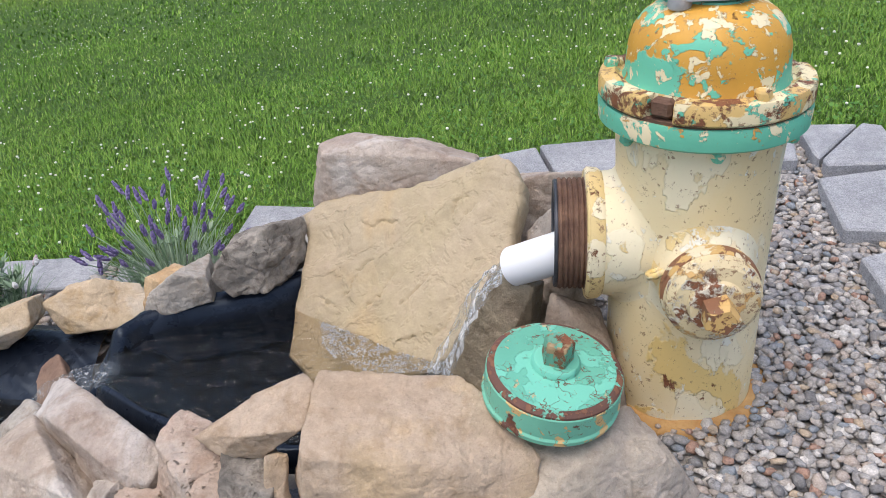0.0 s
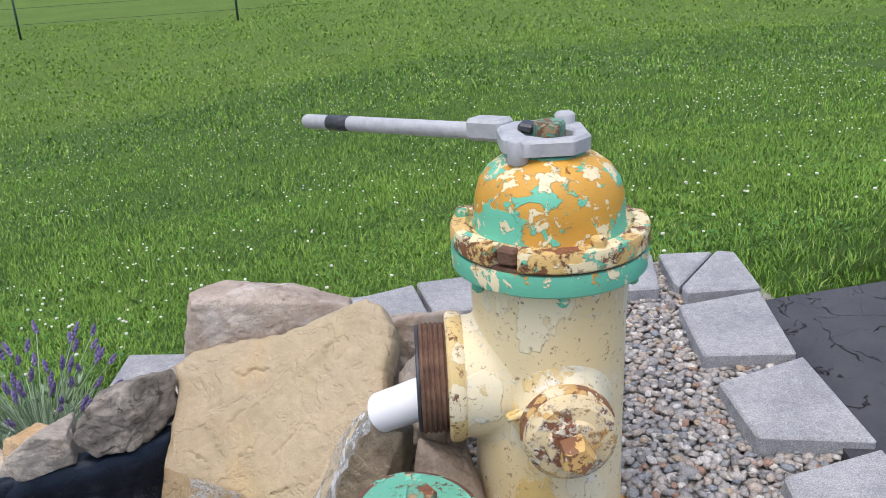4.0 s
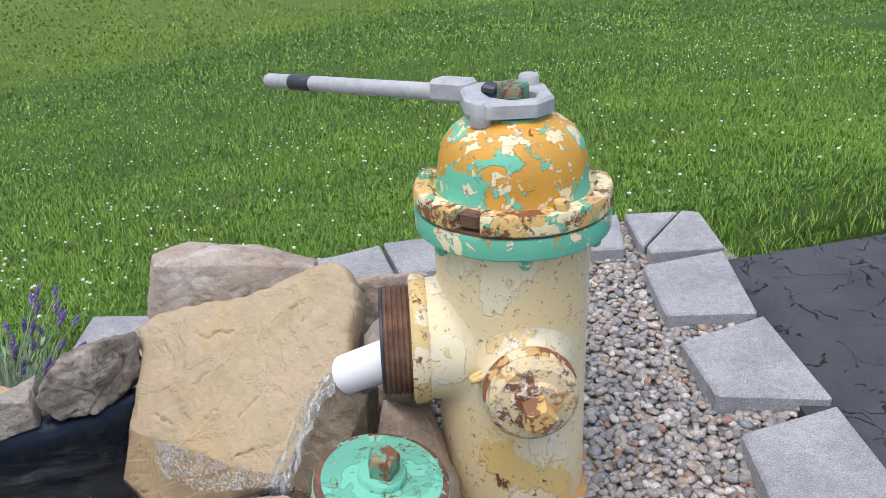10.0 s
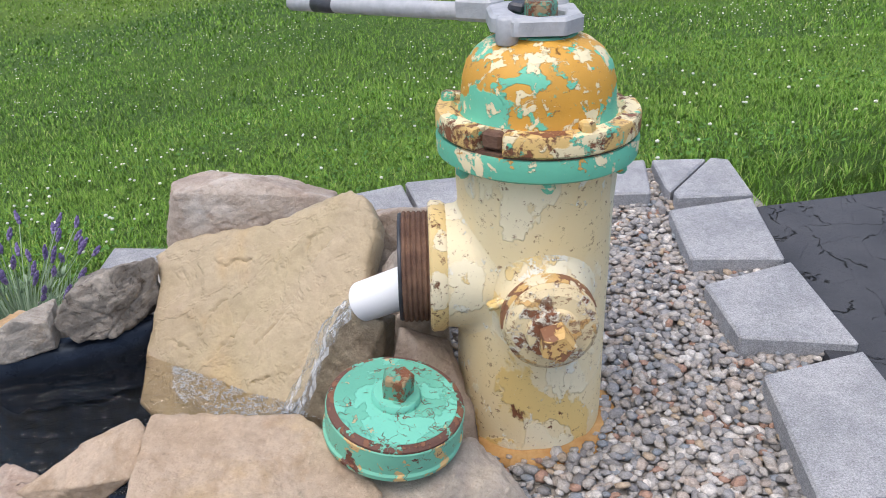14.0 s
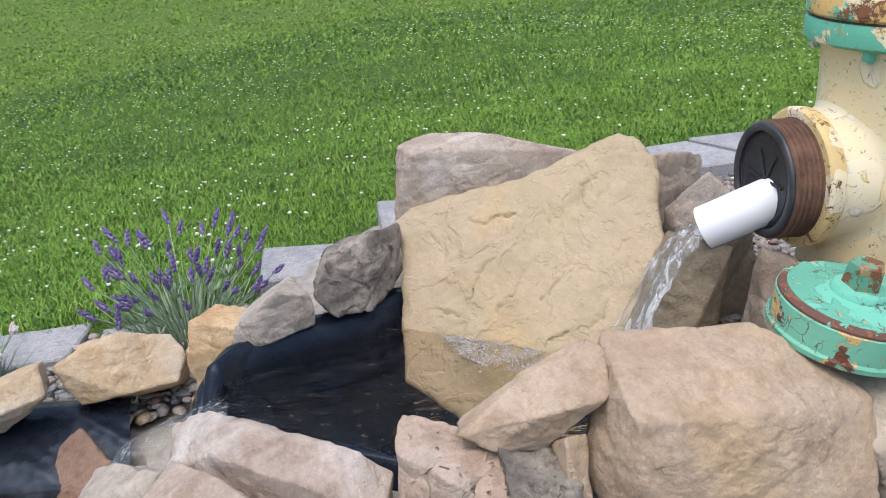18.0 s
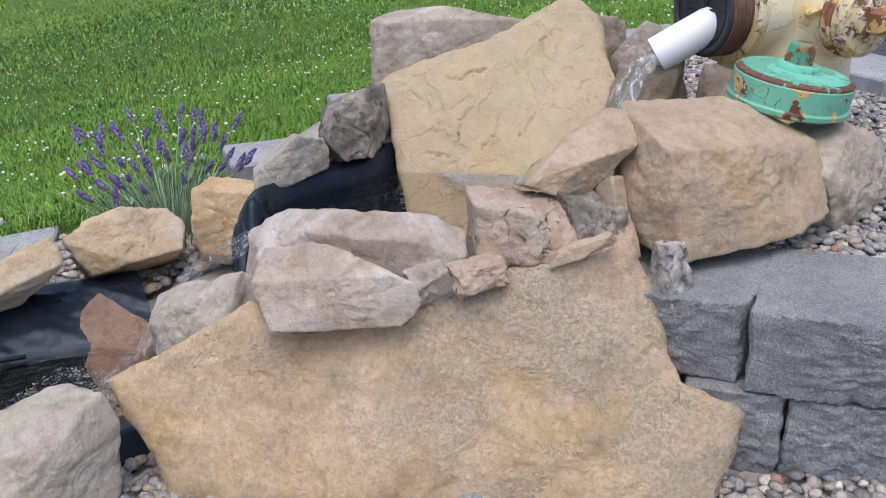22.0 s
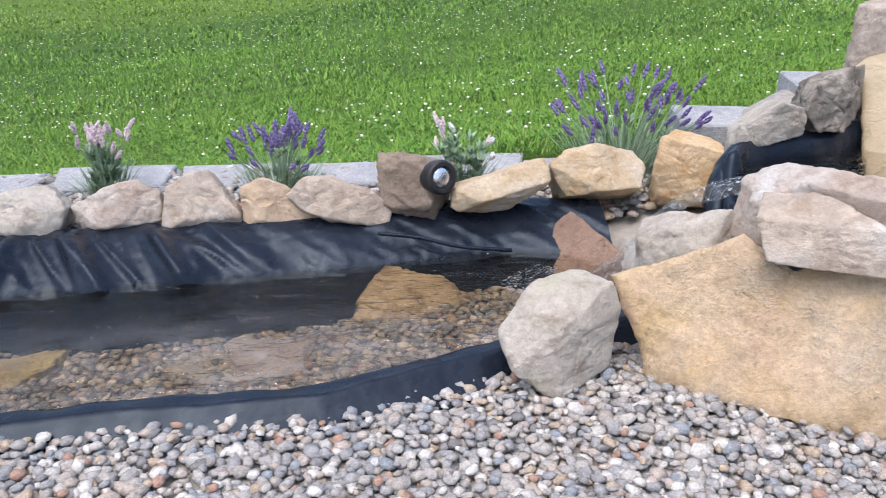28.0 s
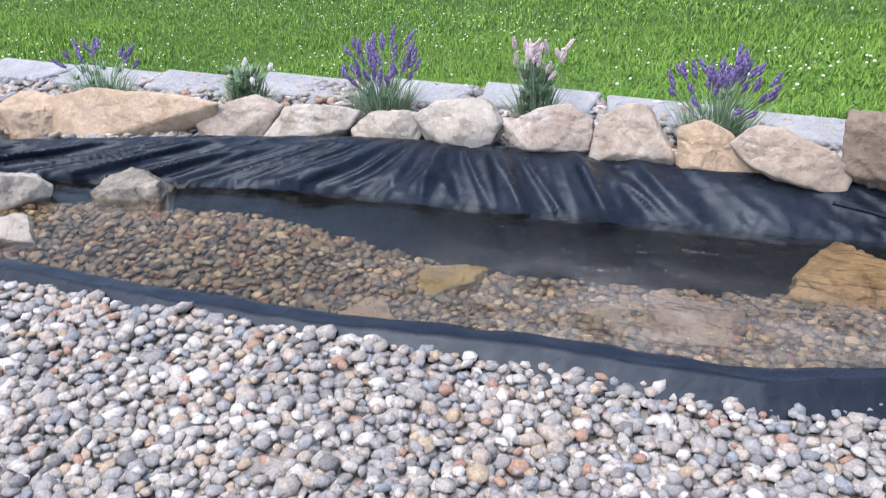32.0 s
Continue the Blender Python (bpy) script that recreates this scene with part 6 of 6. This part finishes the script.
water_sheet("water_sheet", [(x + 0.006, y - 0.01, z + 0.003) for x, y, z in FLOW], [0.03, 0.034, 0.034, 0.04, 0.05, 0.06], 5, stream, FALLING)
spill = thing("water_spill", (0, 0, 0), "thin white spill of water running over the basin edge", "water")
SPILL = [(-0.53, 1.14, 0.233), (-0.57, 1.145, 0.23), (-0.61, 1.152, 0.215), (-0.66, 1.165, 0.185), (-0.715, 1.178, 0.105), (-0.765, 1.19, 0.05), (-0.8, 1.2, 0.014)]
water_sheet("water_sheet", SPILL, [0.06, 0.06, 0.06, 0.06, 0.07, 0.08, 0.1], 3, spill, FILM)


def bubbles(outline, count, z, seed, size, label):
    """Small bubbles crowding on the water."""
    r = np.random.default_rng(seed)
    px, py = [p[0] for p in outline], [p[1] for p in outline]
    x, y = r.uniform(min(px), max(px), count), r.uniform(min(py), max(py), count)
    thick = np.array([noise.noise(Vector((p * 30, q * 30, seed))) + 0.6 * noise.noise(Vector((p * 90, q * 90, seed))) for p, q in zip(x, y)])
    ok = inside(outline, x, y) & (thick > r.uniform(-0.7, 0.45, count))
    x, y = x[ok], y[ok]
    v0, f0 = ico(1)
    k = r.uniform(*size, len(x)) * r.choice([0.6, 1.0, 1.6], len(x), p=[0.5, 0.4, 0.1])
    v = v0[None] * k[:, None, None] * np.array([1, 1, 0.5]) + np.stack([x, y, np.full(len(x), z)], 1)[:, None]
    t = f0[None] + (np.arange(len(x)) * len(v0))[:, None, None]
    ob = new("foam", big_mesh("foam", v.reshape(-1, 3), t.reshape(-1, 3), FROTH))
    return tagged(ob, label, "water foam", kind="stuff")


bubbles([(-0.215, 1.265), (-0.205, 1.2), (-0.18, 1.155), (-0.125, 1.115), (-0.012, 1.1), (0.035, 1.078), (0.02, 1.12), (-0.07, 1.178), (-0.15, 1.228)], 13000, WATER_HIGH, 3, (0.0007, 0.0015), "white bubbles where the stream meets the basin")
bubbles([(-0.82, 1.13), (-0.9, 1.16), (-0.94, 1.26), (-0.86, 1.33), (-0.78, 1.27)], 2600, WATER_LOW, 4, (0.0006, 0.0015), "white bubbles where the spill meets the pond")

# ---------------------------------------------------------------- plants
bud_v, bud_f = ico(1)


def spike_mesh(name, length, width, material, seed):
    r = np.random.default_rng(seed)
    vs, fs, k = [], [], 0
    rows = max(4, int(length / 0.007))
    for i in range(rows):
        z = length * i / rows
        w = width * (0.55 + 0.6 * math.sin(math.pi * min(1, (i + 0.8) / rows)))
        for j in range(5):
            a = j * 1.2566 + i * 0.6 + r.uniform(-0.3, 0.3)
            c = np.array((w * 0.7 * math.cos(a), w * 0.7 * math.sin(a), z + r.uniform(-0.002, 0.002)))
            vs.append(bud_v * np.array([w * 0.55, w * 0.55, 0.0055]) + c)
            fs.append(bud_f + k)
            k += len(bud_v)
    return big_mesh(name, np.vstack(vs), np.vstack(fs), material)


SPIKES = [spike_mesh("flower_spike", ln, 0.0043, LAV_FLOWER, 10 + i) for i, ln in enumerate((0.024, 0.03, 0.038))]
PINKS = [spike_mesh("flower_spike", ln, 0.0042, PINK_FLOWER, 20 + i) for i, ln in enumerate((0.02, 0.03, 0.038))]
WHITES = [spike_mesh("flower_spike", ln, 0.0045, WHITE_FLOWER, 30 + i) for i, ln in enumerate((0.014, 0.02))]


def blades(rng, count, spread, height, width, lean, curl=0.3):
    """Narrow leaves from one root: 7 vertices and 5 triangles each."""
    vs, fs = [], []
    for i in range(count):
        a = rng.uniform(0, 6.283)
        r0 = spread * math.sqrt(rng.uniform(0, 1)) * 0.5
        ln = height * rng.uniform(0.55, 1.0)
        out = lean * rng.uniform(0.2, 1.0)
        d = np.array((math.cos(a), math.sin(a), 0))
        s = np.array((-d[1], d[0], 0)) * width * rng.uniform(0.7, 1.2) * 0.5
        p0 = np.array((r0 * math.cos(a), r0 * math.sin(a), 0.0))
        pts = [p0 + d * out * ln * t ** (1 + curl) + np.array((0, 0, ln * t * (1 - 0.25 * out * t))) for t in (0, 0.4, 0.75, 1.0)]
        k = len(vs)
        vs += [pts[0] - s * 0.7, pts[0] + s * 0.7, pts[1] - s, pts[1] + s, pts[2] - s * 0.8, pts[2] + s * 0.8, pts[3]]
        fs += [(k, k + 1, k + 3), (k, k + 3, k + 2), (k + 2, k + 3, k + 5), (k + 2, k + 5, k + 4), (k + 4, k + 5, k + 6)]
    return np.array(vs), np.array(fs)


def tuple_at(bit, rng, spread, tall):
    """Move a tuft to a random place in the plant's crown."""
    a, r = rng.uniform(0, 6.283), spread * 0.42 * math.sqrt(rng.uniform(0, 1))
    z = tall * rng.uniform(0.08, 0.72) * (1 - 0.5 * r / spread)
    k = 0.4 + 0.6 * z / tall
    return bit[0] + np.array((r * k * math.cos(a), r * k * math.sin(a), z)), bit[1]


def plant(kind, at, label, seed, leaves, tall, spread, heads, meshes, leaf_width=0.0035, tufts=14):
    rng = np.random.default_rng(seed)
    ob = thing(kind, at, label, kind.split("_")[-1] if kind != "lavender" else "lavender", "flower bed plants")
    part("foliage", big_mesh("foliage", *join(blades(rng, leaves, spread * 0.6, tall * 0.6, leaf_width * 0.7, 0.8), *[tuple_at(blades(rng, 16, 0.012, 0.026, leaf_width, 1.2), rng, spread, tall) for _ in range(tufts)]), LAV_LEAF), ob, "narrow grey-green leaves")["kind"] = "stuff"
    stems_v, stems_f = [], []
    for i in range(heads):
        a = rng.uniform(0, 6.283)
        r = spread * 0.5 * math.sqrt(rng.uniform(0, 1))
        hgt = tall * rng.uniform(0.64, 1.0) * (1 - 0.25 * r / spread)
        tip = Vector((r * math.cos(a), r * math.sin(a), hgt))
        root = Vector((tip.x * 0.15, tip.y * 0.15, 0.0))
        mid = root.lerp(tip, 0.5) + Vector((-tip.x * 0.12, -tip.y * 0.12, 0.01))
        tv, tf = tube([root, mid, tip], 0.0011, 4, False)
        k = len(stems_v)
        stems_v += [tuple(p) for p in tv]
        stems_f += [tuple(c + k for c in q) for q in tf]
        m = Matrix.Translation(tip - (tip - mid).normalized() * 0.004) @ ((tip - mid).normalized() + Vector((rng.normal(0, 0.3), rng.normal(0, 0.3), 0.35))).to_track_quat("Z", "Y").to_matrix().to_4x4()
        part("flower_spike", meshes[i % len(meshes)], ob, "", m)
    part("stalk", mesh_of("stalk", stems_v, stems_f, LAV_LEAF), ob, "thin green stems")["kind"] = "stuff"
    return ob


plant("lavender", (-0.6, 1.7, round(0.02 + float(sag(-0.6)), 3)), "violet lavender in full bloom behind the pond stones", 1, 420, 0.27, 0.36, 58, SPIKES)
plant("lavender", (-1.37, 1.66, round(0.02 + float(sag(-1.37)), 3)), "compact violet lavender behind the pond stones", 2, 330, 0.19, 0.22, 44, SPIKES)
plant("lavender", (-2.09, 1.64, round(0.02 + float(sag(-2.09)), 3)), "violet lavender with silvery leaves behind the pond stones", 3, 330, 0.19, 0.19, 40, SPIKES)
plant("lavender", (-2.86, 1.62, round(0.02 + float(sag(-2.86)), 3)), "sparse violet lavender at the pond's far end", 4, 240, 0.18, 0.2, 13, SPIKES)
plant("flowering_herb", (-0.97, 1.66, round(0.02 + float(sag(-0.97)), 3)), "sprawling herb with a few pale pink flowers", 5, 110, 0.2, 0.17, 9, PINKS + WHITES, 0.005, 60)
plant("flowering_herb", (-1.75, 1.68, round(0.02 + float(sag(-1.75)), 3)), "upright herb with pale pink flower spikes", 6, 90, 0.2, 0.13, 20, PINKS, 0.005, 45)
plant("flowering_herb", (-2.43, 1.62, round(0.02 + float(sag(-2.43)), 3)), "bushy green herb with small white flowers", 7, 150, 0.17, 0.14, 3, WHITES, 0.005, 70)

# ---------------------------------------------------------------- gravel, small stones, grass
def no_thing(x, y):
    ok = ~in_pool(x, y, 0.075) & ~inside(BASIN, x, y)
    ok &= np.hypot(x - HX, y - HY) > 0.105
    return ok


def low_keep(x, y):
    front_of_slab = (y < 0.86 - 0.62 * (x + 0.62)) | (x < -0.76)
    walk_free = ~((x > -0.285) & (y < 0.415))
    return no_thing(x, y) & ~inside(UPPER, x, y) & front_of_slab & walk_free & (y < front_at(x) - 0.06)


def up_keep(x, y):
    return no_thing(x, y) & inside(UPPER, x, y) & (x + y > 0.66) & (x < 0.83 + 0.17 * (y - 1.0))


def strip_keep(x, y):
    return (y > back_at(x) + 0.13) & (y < 1.86) & (x > -3.4) & (x < -0.4) & ~inside(UPPER, x, y)


near_p, near_s = strew(-2.7, 0.0, 0.1, 1.0, 0.0158, low_keep, bed_z, 1, 0.005)
top_p, top_s = strew(-2.7, 0.0, 0.1, 1.0, 0.0175, low_keep, bed_z, 2, 0.0105, 0.42, 0.68)
far_p, far_s = strew(-3.6, -0.25, -0.7, 0.1, 0.026, low_keep, bed_z, 3, 0.006)
left_p, left_s = strew(-3.6, -2.7, 0.1, 1.0, 0.024, low_keep, bed_z, 4, 0.008)
rim_p, rim_s = strew(-4.3, -0.25, -1.5, -0.7, 0.036, low_keep, bed_z, 9, 0.006)
end_p, end_s = strew(-4.3, -3.6, -0.7, 1.6, 0.036, low_keep, bed_z, 10, 0.006)
g = join(scatter(rim_p, rim_s, 1, 9), scatter(end_p, end_s, 1, 10), scatter(near_p, near_s, 1, 1), scatter(top_p, top_s, 2 if len(top_p) < 2500 else 1, 2), scatter(far_p, far_s, 1, 3), scatter(left_p, left_s, 1, 4))
tagged(new("gravel", big_mesh("gravel", *g, PEBBLE)), "rounded mixed grey, white and brown river pebbles", "gravel", kind="stuff")
a_p, a_s = strew(-0.2, 1.0, 0.1, 1.85, 0.015, up_keep, bed_z, 5, 0.006)
b_p, b_s = strew(-0.2, 1.0, 0.3, 1.85, 0.0168, up_keep, bed_z, 6, 0.01, 0.42, 0.68)
g = join(scatter(a_p, a_s, 1, 5), scatter(b_p, b_s, 1, 6))
tagged(new("gravel", big_mesh("gravel", *g, PEBBLE)), "mixed river pebbles filling the raised bed round the hydrant", "gravel", kind="stuff")
c_p, c_s = strew(-3.4, -0.3, 1.4, 1.86, 0.021, strip_keep, bed_z, 7, 0.022)
tagged(new("gravel", big_mesh("gravel", *scatter(c_p, c_s, 1, 7), PEBBLE)), "pale pebbles between the pond stones and the pavers", "gravel", kind="stuff")


def pond_bed(x, y):
    v = (y - front_at(x)) / (back_at(x) - front_at(x))
    return -0.034 + 0.036 * np.clip((-1.75 - x) / 0.4, 0, 1) * np.clip(1.15 - np.abs(v - 0.5) * 1.6, 0, 1) - 0.03 * np.clip((v - 0.6) * 2, 0, 1)


def pond_keep(x, y):
    v = (y - front_at(x)) / (back_at(x) - front_at(x))
    limit = 0.66 + 0.05 * np.sin(x * 5) + 0.12 * np.clip((-1.85 - x) / 0.3, 0, 1) + 0.28 * np.clip((x + 1.25) / 0.2, 0, 1)
    return (x > -2.95) & (x < -0.78) & (v > 0.07) & (v < limit)


d_p, d_s = strew(-3.0, -0.7, 0.8, 1.45, 0.014, pond_keep, pond_bed, 8, 0.002)
gx, gy = np.arange(-3.0, -0.7, 0.012), np.arange(0.8, 1.46, 0.012)
X, Y = np.meshgrid(gx, gy)
idx = np.arange(X.size).reshape(X.shape)
quads = np.stack([idx[:-1, :-1], idx[:-1, 1:], idx[1:, 1:], idx[1:, :-1]], -1).reshape(-1, 4)
quads = quads[pond_keep(X, Y).ravel()[quads].all(axis=1)]
tagged(new("pond_floor", big_mesh("pond_floor", np.stack([X.ravel(), Y.ravel(), pond_bed(X, Y).ravel() - 0.002], 1), np.vstack([quads[:, [0, 1, 2]], quads[:, [0, 2, 3]]]), SILT)), "brown silt under the pond pebbles", "ground", kind="structure")
tagged(new("pond_gravel", big_mesh("pond_gravel", *scatter(d_p, d_s, 1, 8), PEBBLE_WET)), "wet brown and amber pebbles on the pond floor", "gravel", kind="stuff")


def lawn_blades(x0, x1, y0, y1, count, tall, wide, seed, tufts=True):
    r = np.random.default_rng(seed)
    x, y = r.uniform(x0, x1, count), r.uniform(y0, y1, count)
    ok = ~in_garden(x, y - 0.02)
    x, y = x[ok], y[ok]
    m = len(x)
    z = lawn_z(x, y) - 0.004
    a = r.uniform(0, 6.283, m)
    ln = tall * r.uniform(0.5, 1.15, m) * np.array([0.8 + 0.5 * noise.noise(Vector((p * 1.7, q * 1.7, 3))) + 0.55 * noise.noise(Vector((p * 17, q * 17, 5))) for p, q in zip(x, y)]).clip(0.25)
    out = r.uniform(0.15, 1.25, m) * ln
    dx, dy = np.cos(a), np.sin(a)
    w = wide * r.uniform(0.6, 1.2, m) * 0.5
    sx, sy = -dy * w, dx * w
    p0 = np.stack([x, y, z], 1)
    p1 = p0 + np.stack([dx * out * 0.35, dy * out * 0.35, ln * 0.6], 1)
    p2 = p0 + np.stack([dx * out, dy * out, ln * 0.92], 1)
    s = np.stack([sx, sy, np.zeros(m)], 1)
    verts = np.stack([p0 - s, p0 + s, p1 - s * 0.8, p1 + s * 0.8, p2], 1).reshape(-1, 3)
    base = (np.arange(m) * 5)[:, None, None]
    tri = np.array([(0, 1, 3), (0, 3, 2), (2, 3, 4)])[None] + base
    return verts, tri.reshape(-1, 3)


g = join(lawn_blades(0.9, 4.2, 1.5, 1.86, 12000, 0.04, 0.0028, 8), lawn_blades(-5.2, 2.6, 1.84, 3.0, 190000, 0.029, 0.0026, 1), lawn_blades(-6.4, 3.4, 3.0, 4.6, 130000, 0.031, 0.0037, 2), lawn_blades(-9, 5.0, 4.6, 8.0, 105000, 0.036, 0.006, 3), lawn_blades(-14, 9, 8.0, 14.0, 60000, 0.05, 0.015, 4), lawn_blades(-24, 14, 14.0, 27.0, 45000, 0.06, 0.03, 5))
tagged(new("grass", big_mesh("grass", *g, GRASS)), "fresh green mown grass blades", "grass", kind="stuff")

r = np.random.default_rng(44)
n = 14000
x, y = r.uniform(-4.5, 3.5, n), 1.86 + 3.2 * r.uniform(0, 1, n) ** 1.3
ok = ~in_garden(x, y) & (np.array([noise.noise(Vector((p * 1.1, q * 1.1, 9))) for p, q in zip(x, y)]) > -0.15)
x, y = x[ok], y[ok]
n = len(x)
z = lawn_z(x, y) + r.uniform(0.008, 0.03, n)
hexa = np.array([(math.cos(k * 1.0472), math.sin(k * 1.0472), 0) for k in range(6)])
s = r.uniform(0.0032, 0.006, n)
tilt_x, tilt_y = r.normal(0, 0.3, n), r.normal(0, 0.3, n)
vv = hexa[None] * s[:, None, None]
vv = np.stack([vv[..., 0], vv[..., 1], vv[..., 0] * tilt_x[:, None] + vv[..., 1] * tilt_y[:, None]], -1) + np.stack([x, y, z], 1)[:, None]
tt = np.array([(0, 1, 2), (0, 2, 3), (0, 3, 4), (0, 4, 5)])[None] + (np.arange(n) * 6)[:, None, None]
tagged(new("clover", big_mesh("clover", vv.reshape(-1, 3), tt.reshape(-1, 3), CLOVER)), "low clover leaves among the grass", "clover", kind="stuff")
n = 11000
x, y = r.uniform(-8, 8, n), 1.95 + 13.0 * r.uniform(0, 1, n) ** 1.15
patch = np.array([noise.fractal(Vector((p * 0.8, q * 0.8, 21)), 1.0, 2.0, 2) for p, q in zip(x, y)])
ok = ~in_garden(x, y - 0.03) & (patch > r.uniform(-0.45, 0.6, n))
x, y = x[ok], y[ok]
n = len(x)
z = lawn_z(x, y) + r.uniform(0.024, 0.042, n)
v0, f0 = ico(1)
s = r.uniform(0.0036, 0.0066, n)
vv = v0[None] * s[:, None, None] * np.array([1, 1, 0.8]) + np.stack([x, y, z], 1)[:, None]
tt = f0[None] + (np.arange(n) * len(v0))[:, None, None]
tagged(new("clover_flowers", big_mesh("clover_flowers", vv.reshape(-1, 3), tt.reshape(-1, 3), CLOVER_HEAD)), "small white clover flower heads in the lawn", "clover", kind="stuff")
